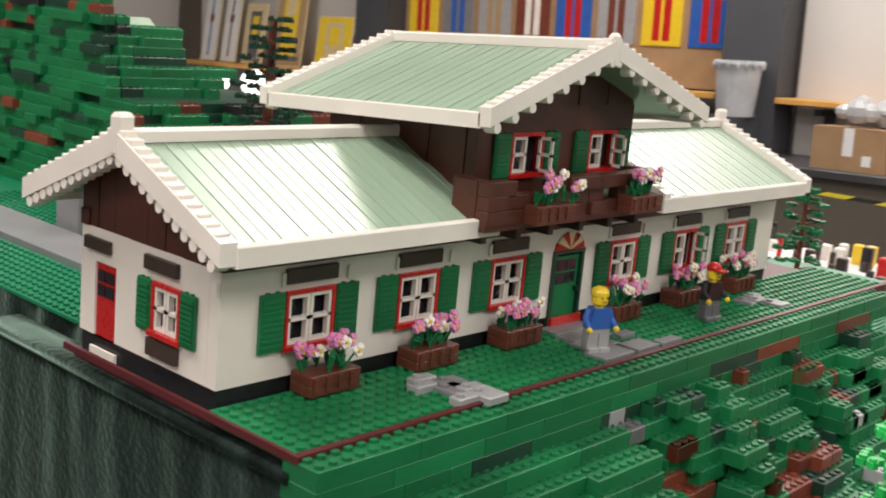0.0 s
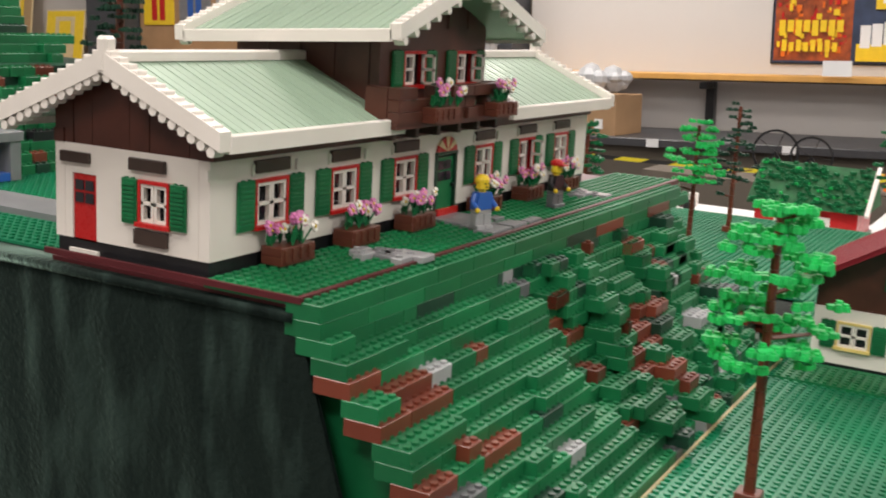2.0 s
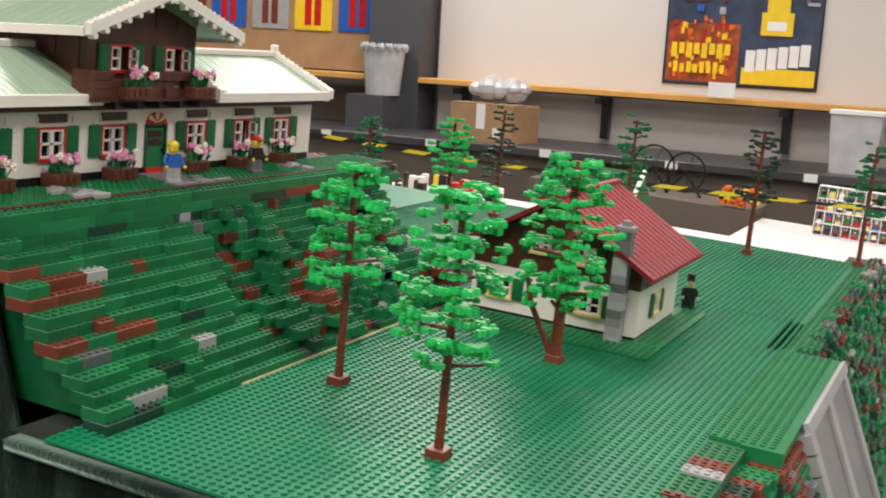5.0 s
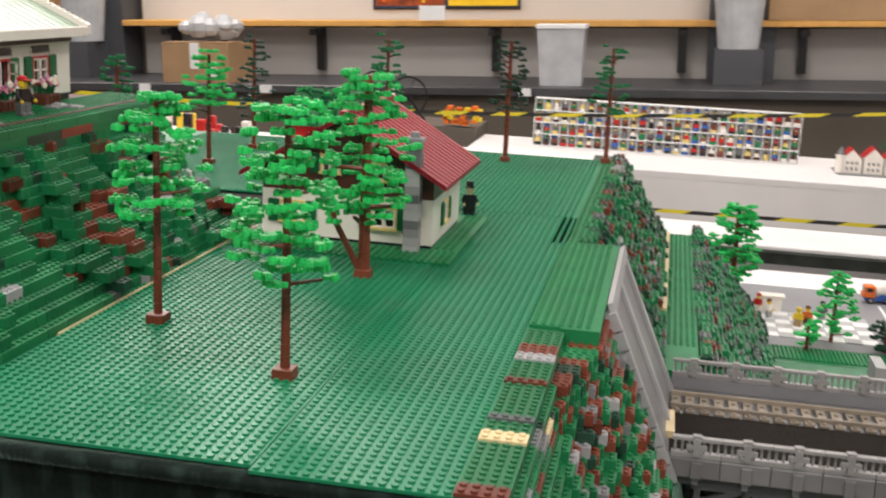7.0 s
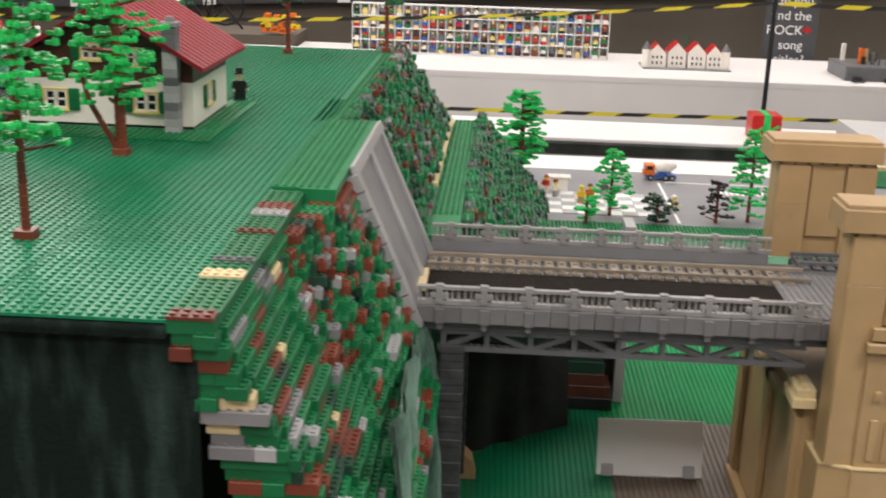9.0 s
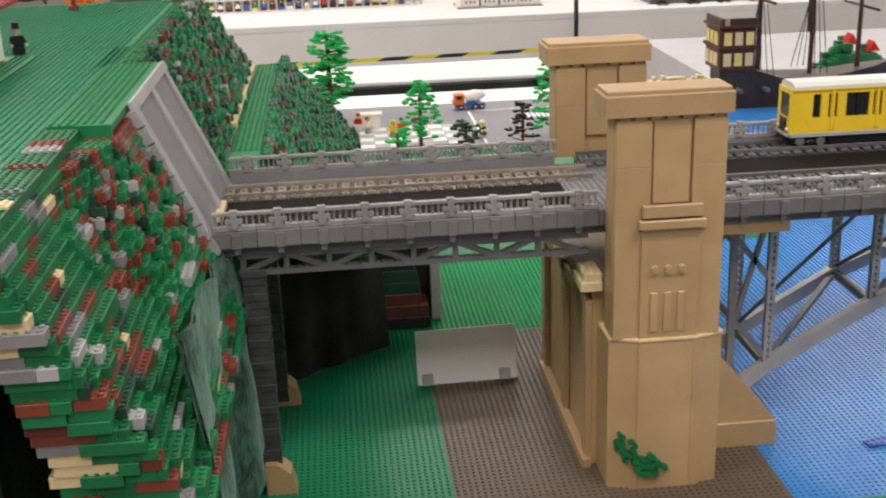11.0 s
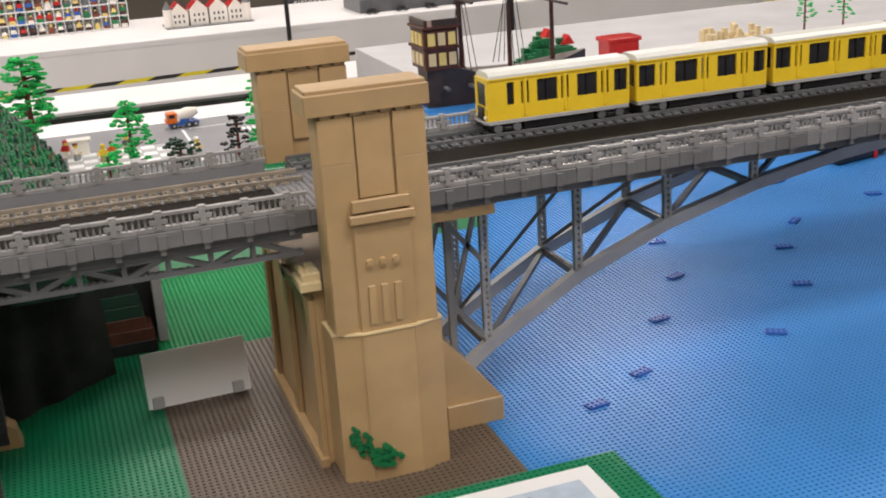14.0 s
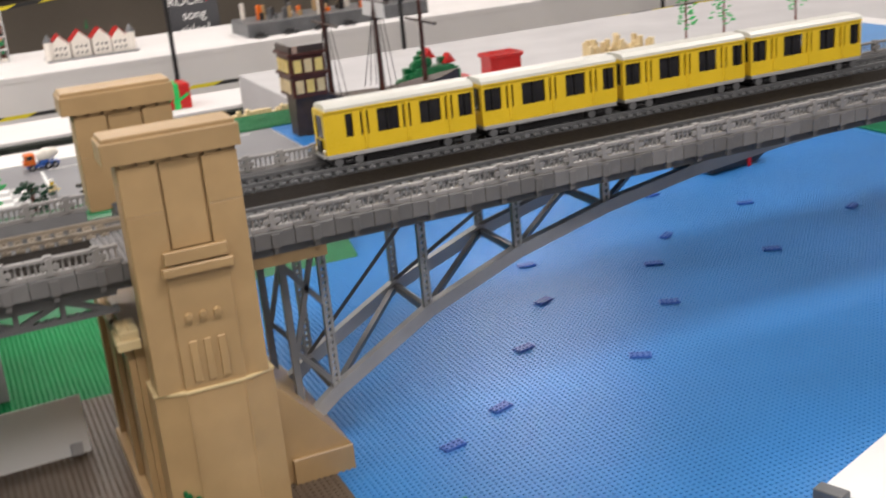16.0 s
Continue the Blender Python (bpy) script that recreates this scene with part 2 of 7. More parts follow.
    def mesh(self, name, mats, smooth=False):
        me = bpy.data.meshes.new(name)
        me.from_pydata(np.concatenate(self.v).tolist(), [], self.f)
        for m in (mats if isinstance(mats, (list, tuple)) else [mats]):
            me.materials.append(m)
        me.polygons.foreach_set("material_index", self.m)
        if smooth:
            me.polygons.foreach_set("use_smooth", [True] * len(self.m))
        bm = bmesh.new()
        bm.from_mesh(me)
        bmesh.ops.recalc_face_normals(bm, faces=bm.faces)
        bm.to_mesh(me)
        bm.free()
        me.update()
        return me


def part(name, mb, mats, parent=None, label="", smooth=False, kind=""):
    me = mb if isinstance(mb, bpy.types.Mesh) else mb.mesh(name, mats, smooth)
    ob = new(name, me)
    if parent is not None:
        ob.parent = parent
    return tagged(ob, label, kind=kind)


def thing(name, label, category, group="", loc=(0, 0, 0), rz=0.0, kind=""):
    ob = new(name)
    ob.empty_display_size = 0.01
    ob.location, ob.rotation_euler = loc, (0, 0, radians(rz))
    return tagged(ob, label, category, group, kind)


def solid(name, mb, mats, label, category, kind="", group="", smooth=False):
    return tagged(new(name, mb.mesh(name, mats, smooth)), label, category, group, kind)


def holed(mb, axis, at, thick, a0, a1, z0, z1, holes, mi=0):
    """An upright wall along x or y with rectangular openings through it: holes are (a0, a1, z0, z1)."""
    cs = sorted({a0, a1, *[h[0] for h in holes], *[h[1] for h in holes]})
    for p, q in zip(cs, cs[1:]):
        zs = [z0]
        for h in sorted((h for h in holes if h[0] <= p + 1e-6 and h[1] >= q - 1e-6), key=lambda h: h[2]):
            zs += [h[2], h[3]]
        zs.append(z1)
        for lo, hi in zip(zs[::2], zs[1::2]):
            if hi - lo > 1e-5:
                if axis == "y":
                    mb.box(at, p, lo, at + thick, q, hi, mi)
                else:
                    mb.box(p, at, lo, q, at + thick, hi, mi)


def cloth_sheet(mb, x0, x1, y, z0, z1, depth, waves, seed, nx=160, nz=10, mi=0, flare=0.02, lean=0.0):
    """A hanging cloth along x with folds that deepen downwards, of real thickness."""
    rs = random.Random(seed)
    ph = [(rs.uniform(0.6, 1.6) * waves, rs.uniform(0, 6.3), rs.uniform(0.4, 1)) for _ in range(4)]
    vs, fs = [], []
    for back in (0, 1):
        for j in range(nz + 1):
            s = j / nz
            for i in range(nx + 1):
                u = i / nx
                x = x0 + (x1 - x0) * u
                w = sum(a * math.sin(f * u * 6.283 + p + 0.5 * s) for f, p, a in ph) / 4
                k = min(1, 0.15 + s * 1.1)
                vs.append((x + lean * s * (u), y - (depth * k * (w * 0.5 + 0.5) + flare * s * s) + back * 0.003, z1 + (z0 - z1) * s))
    o = (nx + 1) * (nz + 1)
    for j in range(nz):
        for i in range(nx):
            a = j * (nx + 1) + i
            fs.append((a, a + 1, a + nx + 2, a + nx + 1))
            fs.append((o + a, o + a + nx + 1, o + a + nx + 2, o + a + 1))
    mb.add(vs, fs, mi)

# ---- the hall ----
BW = 7.6
m = MB().box(-11.5, -4.0, FLOOR_Z - 0.1, 6.5, BW + 0.2, FLOOR_Z)
solid("floor", m, FLOORM, "grey carpet floor of the exhibition hall", "floor", "structure")
m = MB().box(-11.5, -4.0, CEIL_Z, 6.5, BW + 0.2, CEIL_Z + 0.1)
solid("ceiling", m, CEILM, "white tiled hall ceiling", "ceiling", "structure")
m = MB().box(-11.5, BW, FLOOR_Z, 6.5, BW + 0.2, CEIL_Z)
solid("wall_north", m, WALLG, "taupe painted hall wall behind the tables", "wall", "structure")
for nm, b in (("wall_west", (-11.7, -4.0, -11.5, BW)), ("wall_east", (6.5, -4.0, 6.7, BW)), ("wall_south", (-11.5, -4.2, 6.5, -4.0))):
    m = MB().box(b[0], b[1], FLOOR_Z, b[2], b[3], CEIL_Z)
    solid(nm, m, WALLW, "plain pale hall wall", "wall", "structure")
# the wall fittings are built level and then set to the hall's own level, a few degrees off the layout's
HALL = Matrix.Translation((-3.9, BW, -0.10)) @ Matrix.Rotation(radians(-2.85), 4, "Y") @ Matrix.Translation((3.9, -BW, 0.10))
built_before = set(bpy.data.objects)
def set_level(before):
    for ob in set(bpy.data.objects) - before:
        if ob.parent is None and ob.type != "LIGHT":
            ob.matrix_basis = HALL @ ob.matrix_basis
# white boards above the ledge, a dark pillar, the ledge with its brackets
m = MB().box(-3.83, BW - 0.05, -0.08, 6.4, BW - 0.004, 1.9)
solid("trim_white_board", m, WALLW, "large white wall board above the wooden ledge", "wall board", "structure")
m = MB().box(-4.32, BW - 0.30, -0.62, -3.87, BW - 0.004, 2.4)
m.box(-8.25, BW - 0.25, -0.7, -7.82, BW - 0.004, 2.4)
m.box(0.33, BW - 0.28, -0.62, 0.76, BW - 0.052, 1.9)
solid("trim_pillar", m, WALLD, "dark grey square pillars against the wall", "pillar", "structure")
m = MB().box(-7.80, BW - 0.03, -0.06, -4.36, BW - 0.004, 1.6)
solid("trim_card_board", m, CARD, "cardboard coloured wall panel behind the small posters", "wall board", "structure")
m = MB().box(-11.0, BW - 0.03, -0.5, -8.27, BW - 0.004, 1.6)
solid("trim_pale_board", m, WALLW, "pale wall panel behind the leaning mosaics", "wall board", "structure")
m = MB().box(-3.83, BW - 0.03, -0.52, 6.4, BW - 0.005, -0.13)
solid("trim_lower_board", m, mat("grey_white_paint", (0.56, 0.53, 0.51), 0.6, 0.04, 1.0), "greyish white strip of wall under the ledge", "wall board", "structure")
ledge = thing("wall_ledge", "long oak coloured wooden ledge on black metal brackets", "shelf", loc=(0, BW, -0.10))
part("ledge_board", MB().box(-3.86, -0.34, -0.010, 6.4, -0.055, 0.03, 0, 0.006), WOODY, ledge)
part("ledge_board", MB().box(-7.8, -0.34, -0.010, -4.33, -0.055, 0.03, 0, 0.006), WOODY, ledge)
for k, bx in enumerate((-3.55, -2.42, -1.13, 0.16, 0.95, 2.2, 3.4, -5.4)):
    bk = MB().box(bx - 0.03, -0.12, -0.33, bx + 0.03, -0.058, -0.03)
    bk.box(bx - 0.025, -0.30, -0.075, bx + 0.025, -0.12, -0.031)
    part("bracket", bk, BK, ledge, "black metal bracket")
cnt = thing("wall_counter", "long dark laminate counter along the hall wall", "counter", loc=(0, 0, 0))
part("countertop", MB().box(-11.0, 6.55, -0.52, 6.4, BW - 0.06, -0.47, 0, 0.006), CNT, cnt)
part("counter_front", MB().box(-11.0, 6.62, FLOOR_Z, 6.4, 6.68, -0.525), WALLG, cnt, "taupe counter front panel")
set_level(built_before)

# ---- tables and ground sheets of the layout ----
def plate_ground(name, x0, y0, x1, y1, z, matl, label, n=8, sx0=None, sx1=None, sy1=None, thick=0.0022, gone=()):
    mb = MB().box(x0, y0, z - thick, x1, y1, z)
    sx0, sx1, sy1 = (x0 if sx0 is None else sx0), (x1 if sx1 is None else sx1), (y1 if sy1 is None else sy1)
    mb.studgrid(sx0, y0, sx1, sy1, z, 0, n)
    return solid(name, mb, matl, label, "baseplate", "structure")

plate_ground("ground_lower_plate_east", -0.128, 0.0, 0.0, 0.88, 0.0, GP, "green studded baseplate of the lower meadow", 8)
plate_ground("ground_lower_plate_west", -0.4005, 0.006, -0.1285, 0.88, 0.001, GP, "green studded baseplate under the trees of the meadow", 8)
plate_ground("ground_back_plate", -0.95, 0.8805, -0.0005, 1.432, 0.0005, GP, "green studded baseplate behind the cottage", 6, sx0=-0.75)
# support tables
def table_box(name, x0, y0, x1, y1, z, label, matl=BLKCLOTH):
    mb = MB().box(x0, y0, FLOOR_Z, x1, y1, z)
    return solid(name, mb, matl, label, "table", "structure")

table_box("trim_table_meadow", -0.44, 0.012, 0.0, 1.425, -0.004, "table under the meadow wrapped in black cloth")
table_box("trim_table_meadow_west", -0.95, 0.085, -0.4405, 1.425, -0.004, "table under the slope wrapped in black cloth")
table_box("trim_table_house_west", -1.75, 0.106, -0.7605, 0.70, 0.124, "raised table beside the house wrapped in black cloth")
table_box("trim_table_house", -0.76, 0.062, -0.535, 0.70, 0.124, "raised table under the house wrapped in black cloth")
table_box("trim_table_water", 0.05, 0.02, 3.0, 1.55, -0.4815, "wide table under the water baseplates")
plate_ground("ground_under_bridge", 0.06, 0.02, 0.392, 1.50, -0.479, GP, "green studded baseplate under the small bridge", 6, sx0=0.15)
plate_ground("ground_behind_pier", 0.3922, 0.905, 0.78, 1.50, -0.479, mat("bright_green_baseplate_plastic", (0.006, 0.21, 0.065), 0.5, 0.1, 6, spec=0.2), "green studded baseplate behind the bridge pier", 6, sy1=1.3)
plate_ground("ground_pier", 0.3922, 0.02, 0.78, 0.9045, -0.479, DT, "dark tan studded baseplate round the bridge pier", 6, sx0=0.3922)
plate_ground("water", 0.7805, 0.02, 3.0, 1.55, -0.479, BLU, "blue studded baseplates laid out as a river", 6, sx1=2.45, sy1=1.46)
m = MB()
rs = random.Random(4)
for wx, wy, wr in ((1.03, 0.521, 20), (1.15, 0.677, 12), (1.268, 0.828, 24), (1.513, 0.866, -18), (1.276, 0.553, -30), (1.43, 0.70, -24), (1.33, 1.0, -10),
                   (1.62, 0.98, 35), (1.72, 0.80, -25), (1.55, 1.18, 20), (1.86, 1.05, -20), (0.93, 0.46, 10), (1.75, 1.22, 8), (2.0, 0.9, 30)):
    w = MB().box(-0.016, -0.008, 0, 0.016, 0.008, PH).studgrid(-0.016, -0.008, 0.016, 0.008, PH)
    ob = part("wave_plate", w, BLD)
    ob.location, ob.rotation_euler = (wx, wy, -0.477), (0, 0, radians(wr))
    tagged(ob, "small loose blue studded plate lying on the river", "plate", "plates on the river")

# ---- velvet drapes at the table fronts ----
m = MB()
cloth_sheet(m, -0.79, -0.512, 0.044, FLOOR_Z + 0.02, 0.1372, 0.030, 8, 3, 260, 16, flare=0.05, lean=0.46)
m.box(-0.79, 0.040, 0.132, -0.514, 0.062, 0.1372)
solid("velvet_drape", m, VEL, "dark green crushed velvet drape hanging in folds below the house", "drape", smooth=True)
m = MB()
cloth_sheet(m, -1.75, -0.76, 0.104, FLOOR_Z + 0.02, 0.1262, 0.080, 14, 8, 320, 18, flare=0.10)
solid("velvet_drape", m, VEL, "dark green crushed velvet drape in deep folds beside the house", "drape", smooth=True)
m = MB()
cloth_sheet(m, -0.435, 0.02, 0.004, FLOOR_Z + 0.02, -0.005, 0.010, 4, 5, 200, 12, flare=0.02)
m.box(-0.43, -0.004, -0.012, 0.0, 0.012, -0.0035)
solid("velvet_drape", m, VEL, "near black velvet drape hanging in front of the meadow table", "drape", smooth=True)

# ---- bricks ----
BRICKS = {}
def brick_mesh(nx, ny, h, matl):
    key = (nx, ny, round(h, 5), matl.name)
    if key not in BRICKS:
        mb = MB().box(0.0001, 0.0001, 0, nx * S - 0.0001, ny * S - 0.0001, h, 0, 0.0004)
        mb.studgrid(0, 0, nx * S, ny * S, h, 0, 8 if nx * ny <= 4 else 6)
        BRICKS[key] = mb.mesh("brick", matl)
    return BRICKS[key]


def pick(rs, table):
    u = rs.random() * sum(w for _, w in table)
    for c, w in table:
        u -= w
        if u <= 0:
            return c
    return table[-1][0]


class Hill:
    """Bricks of a stepped slope: the nearest 300 are pieces of their own, the others one joined part."""
    def __init__(self):
        self.items = []

    def add(self, nx, ny, x, y, z, matl, near):
        self.items.append((near, nx, ny, x, y, z, matl))

    def build(self, parent, limit=290):
        self.items.sort(key=lambda i: i[0])
        rest = {}
        for k, (near, nx, ny, x, y, z, matl) in enumerate(self.items):
            if k < limit:
                ob = part("brick", brick_mesh(nx, ny, BH, matl), None, parent)
                ob.location = (x, y, z)
            else:
                mb = rest.setdefault(matl.name, (MB(), matl))[0]
                mb.box(x + 0.0001, y + 0.0001, z, x + nx * S - 0.0001, y + ny * S - 0.0001, z + BH, 0, 0.0004)
                mb.studgrid(x, y, x + nx * S, y + ny * S, z + BH, 0, 6)
        for nm, (mb, matl) in rest.items():
            part("loose_bricks", mb, matl, parent, kind="stuff")


MIXL = [(G, 80), (GD, 8), (BR, 9), (GR, 2), (GL, 2)]
# the slope below the house: sixteen courses, each a stud further in
slope = thing("brick_slope", "steep stepped slope of green bricks with brown and grey ones", "hillside", kind="structure")
core = MB()
N = 15
def slope_x(k):
    return -0.3695 - min(k, 12) * 0.0105
for k in range(N):
    core.box(-0.53, 0.058, k * BH, slope_x(k) - 0.026, 0.66, (k + 1) * BH)
part("core", core, G, slope)
hill = Hill()
rs = random.Random(11)
for k in range(N):
    y = 0.036 + 0.0004 * k
    while y < 0.64:
        ln = rs.choice((2, 3, 4, 4, 6, 8) if y < 0.24 else (1, 2, 2, 2, 3, 4))
        if k >= N - 2:
            ln = rs.choice((6, 8, 8))
        far = y > 0.24
        out = 0
        if k < N - 2:
            nz = noise.noise((y * 32.0, k * 0.20, 3.7)) if far else noise.noise((y * 14.0, k * 0.42, 3.7))
            out = int(round(nz * (2.2 if not far else 4.6) + rs.uniform(-0.35, 0.35)))
            out = max(-2 if far else 0, min((2 if far else 1) if k else 0, out))
            if k >= N - 4:
                out = max(out, 0)
        col = G if k >= N - 1 else pick(rs, MIXL if k < N - 3 else [(G, 70), (GL, 3), (GD, 9), (BR, 4)])
        if far and rs.random() < 0.14:
            col = pick(rs, [(GR, 3), (GL, 1), (GD, 4), (BR, 3)])
        if y < 0.05 and k in (5, 8, 10):
            col, ln, out = BR, 4, 0
        x = slope_x(k) - 2 * S + out * S
        hill.add(3, ln, x - S, y, k * BH, col, y)
        if far and out == 1 and rs.random() < 0.5 and k > 0:
            hill.add(1, max(1, ln - 1), x + S, y, k * BH, pick(rs, MIXL), y)
        y += ln * S
hill.build(slope)
part("edging_strip", MB().box(-0.3685, 0.20, 0.0012, -0.3665, 0.66, 0.0035), TANL, slope, "tan strip along the foot of the slope")

# ---- garden of the house ----
garden = thing("garden_plate", "green studded garden plate with a dark red edge in front of the house", "baseplate", kind="structure")
g = MB().box(-0.7035, 0.0478, 0.1375, -0.5105, 0.70, 0.1402)
g.box(-0.5127, 0.0438, 0.1403, -0.5088, 0.70, 0.1468).box(-0.7035, 0.0412, 0.1430, -0.5088, 0.0436, 0.1466)
part("edge_plate", g, WINE, garden, "dark red plate layer")
g = MB().box(-0.5785, 0.044, 0.1407, -0.5128, 0.70, 0.1455).studgrid(-0.5768, 0.046, -0.5128, 0.70, 0.1455, 0, 8)
part("lawn_plate", g, G, garden)
path_b = MB()
for px, py, nx, ny in ((-0.5785, 0.30, 2, 5), (-0.5625, 0.296, 2, 5), (-0.5465, 0.29, 2, 4), (-0.5305, 0.282, 2, 4), (-0.5305, 0.318, 2, 3), (-0.5225, 0.345, 1, 3), (-0.5465, 0.335, 1, 2)):
    path_b.box(px, py, 0.1457, px + nx * S, py + ny * S, 0.1482, 0, 0.0004)
part("path_tiles", path_b, GM, garden, "grey stepping tiles before the door")
st = MB()
for px, py, k in ((-0.545, 0.145, 0), (-0.537, 0.157, 1), (-0.529, 0.165, 0), (-0.521, 0.165, 2), (-0.553, 0.153, 0), (-0.545, 0.165, 1), (-0.52, 0.150, 0),
                  (-0.55, 0.50, 1), (-0.542, 0.508, 0), (-0.534, 0.516, 1), (-0.55, 0.516, 0)):
    st.box(px, py, 0.1457, px + S * (2 if k else 1), py + S * 2, 0.1457 + (0.0042 if k != 1 else 0.003), 0 if k != 1 else 1, 0.0006)
    st.studs([(px + S / 2, py + S / 2, 0.1498 if k != 1 else 0.1486)], 0 if k != 1 else 1)
part("rubble", st, [GL, GM], garden, "grey stones set in the lawn", kind="stuff")


# ---- the chalet ----
HX, HY0, HY1, HB = -0.702, 0.050, 0.611, 0.1458
FX = -0.580
house = thing("chalet", "white toy brick chalet with sand green roofs and brown gables", "house", loc=(0, 0, 0))
WZ0, WZ1 = HB + BH * 0.8, 0.212
WIN = [0.1055, 0.1845, 0.263, 0.388, 0.4705, 0.5465]
holes = [(c - 0.015, c + 0.015, 0.168, 0.196) for c in WIN] + [(0.309, 0.341, HB + 0.004, 0.197)]
m = MB()
holed(m, "y", FX - S, S, HY0, HY1, WZ0, WZ1, [h for h in holes if h[2] > WZ0] + [(0.309, 0.341, WZ0, 0.197)])
part("wall", m, WH, house, "white front wall")
m = MB()
holed(m, "x", HY0, S, HX + S, FX - S - 0.0002, WZ0, WZ1, [(-0.688, -0.668, WZ0, 0.194), (-0.632, -0.610, 0.169, 0.195)])
part("wall", m, WH, house, "white end wall with a red door")
part("wall", MB().box(HX + S, HY1 - S, WZ0, FX - S - 0.0002, HY1, WZ1), WH, house)
part("wall", MB().box(HX, HY0, WZ0, HX + S - 0.0002, HY1, WZ1), WH, house)
part("plinth", MB().box(HX + 0.001, HY0 + 0.001, HB - 0.004, FX - 0.001, HY1 - 0.001, WZ0), BK, house, "black plinth course")
part("floor_slab", MB().box(HX + S, HY0 + S, WZ0, FX - S - 0.001, HY1 - S, WZ0 + 0.002), GR, house)
# short log ends and nicks on the white walls
for k, c in enumerate(WIN + [0.149, 0.228, 0.30, 0.35, 0.43, 0.51, 0.585, 0.065]):
    part("log_end", MB().box(FX, c - 0.019, 0.2005, FX + 0.0016, c - 0.0165, 0.2075, 0, 0.0004), WH, house)
# beam under the eaves
part("eave_beam", MB().box(FX - S, HY0 - 0.001, WZ1, FX + 0.003, HY1 + 0.001, 0.2205), BRD, house, "dark brown eave beam")
part("eave_beam", MB().box(HX, HY0 - 0.001, WZ1, HX + S, HY1 + 0.001, 0.2205), BRD, house)


def window(parent, axis, at, out, c, z0, z1, w, frame_mat=RED, sash=WH, shutters=True, opened=False, shut_w=0.0155, shut_mat=G):
    """A small window in a wall: surround, white sash bars, dark pane and two shutters."""
    def bx(mb, a0, a1, d0, d1, za, zb, c=0.0):
        lo, hi = sorted((at + out * d0, at + out * d1))
        if axis == "y":
            mb.box(lo, a0, za, hi, a1, zb, 0, c)
        else:
            mb.box(a0, lo, za, a1, hi, zb, 0, c)
    h = w / 2
    fr = MB()
    bx(fr, c - h, c + h, -0.004, 0.002, z1 - 0.0022, z1)
    bx(fr, c - h - 0.0012, c + h + 0.0012, -0.004, 0.0036, z0 - 0.0008, z0 + 0.0018)
    bx(fr, c - h, c - h + 0.0018, -0.004, 0.002, z0 + 0.0018, z1 - 0.0022)
    bx(fr, c + h - 0.0018, c + h, -0.004, 0.002, z0 + 0.0018, z1 - 0.0022)
    win = part("window", fr, frame_mat, parent, "red framed window")
    for sgn in (-1, 1):
        a, b = sorted((c + sgn * 0.0003, c + sgn * (h - 0.002)))
        sa = MB()
        t = 0.0019
        if opened and sgn == 1:
            aa = c + h - 0.0025
            za, zb = z0 + 0.002, z1 - 0.0024
            for q0, q1, e0, e1 in ((0.0, 0.011, za, za + t), (0.0, 0.011, zb - t, zb), (0.0, 0.011, (za + zb) / 2 - t / 2, (za + zb) / 2 + t / 2), (0.0, t, za, zb), (0.011 - t, 0.011, za, zb)):
                bx(sa, aa - 0.0012, aa, q0, q1, e0, e1)
        else:
            za, zb = z0 + 0.002, z1 - 0.0024
            for p0, p1, e0, e1 in ((a, b, za, za + t), (a, b, zb - t, zb), (a, b, (za + zb) / 2 - t / 2, (za + zb) / 2 + t / 2), (a, a + t, za + t, zb - t), (b - t, b, za + t, zb - t)):
                bx(sa, p0, p1, -0.002, 0.0012, e0, e1)
        part("sash", sa, sash, win, "white sash")
    gl = MB()
    bx(gl, c - h + 0.0019, c + h - 0.0019, -0.0062, -0.0050, z0 + 0.002, z1 - 0.0023)
    part("pane", gl, GLASS, win)
    if shutters:
        for sgn in (-1, 1):
            a, b = sorted((c + sgn * (h + 0.0008), c + sgn * (h + 0.0008 + shut_w)))
            sh = MB()
            bx(sh, a, b, 0.0004, 0.0022, z0, z1, 0.0003)
            n = 9
            for i in range(n):
                zc = z0 + 0.002 + (z1 - z0 - 0.004) * (i + 0.5) / n
                bx(sh, a + 0.001, b - 0.001, 0.0022, 0.0030, zc - 0.0009, zc + 0.0007)
            for q in (0.3, 0.7):
                bx(sh, a + (b - a) * q - 0.001, a + (b - a) * q + 0.001, 0.0006, 0.002, z1, z1 + 0.0008)
            part("shutter", sh, shut_mat, win, "green louvred shutter")
    return win


for k, c in enumerate(WIN):
    window(house, "y", FX, 1, c, 0.168, 0.198, 0.0325, opened=(k == 4))
    sg = MB().box(FX, c - 0.017, 0.2018, FX + 0.0026, c + 0.017, 0.2095, 0, 0.0004)
    sg.studs([], 0)
    part("lintel_board", sg, BRK, house, "dark brown board over the window")
window(house, "x", HY0, -1, -0.621, 0.169, 0.196, 0.024, shut_w=0.012)
part("lintel_board", MB().box(-0.640, HY0 - 0.0028, 0.2012, -0.612, HY0, 0.2085, 0, 0.0004), BRK, house)
part("lintel_board", MB().box(-0.696, HY0 - 0.0028, 0.2005, -0.672, HY0, 0.2070, 0, 0.0004), BRK, house)
part("sill_board", MB().box(-0.636, HY0 - 0.0028, 0.1575, -0.610, HY0, 0.1665, 0, 0.0004), BRK, house)
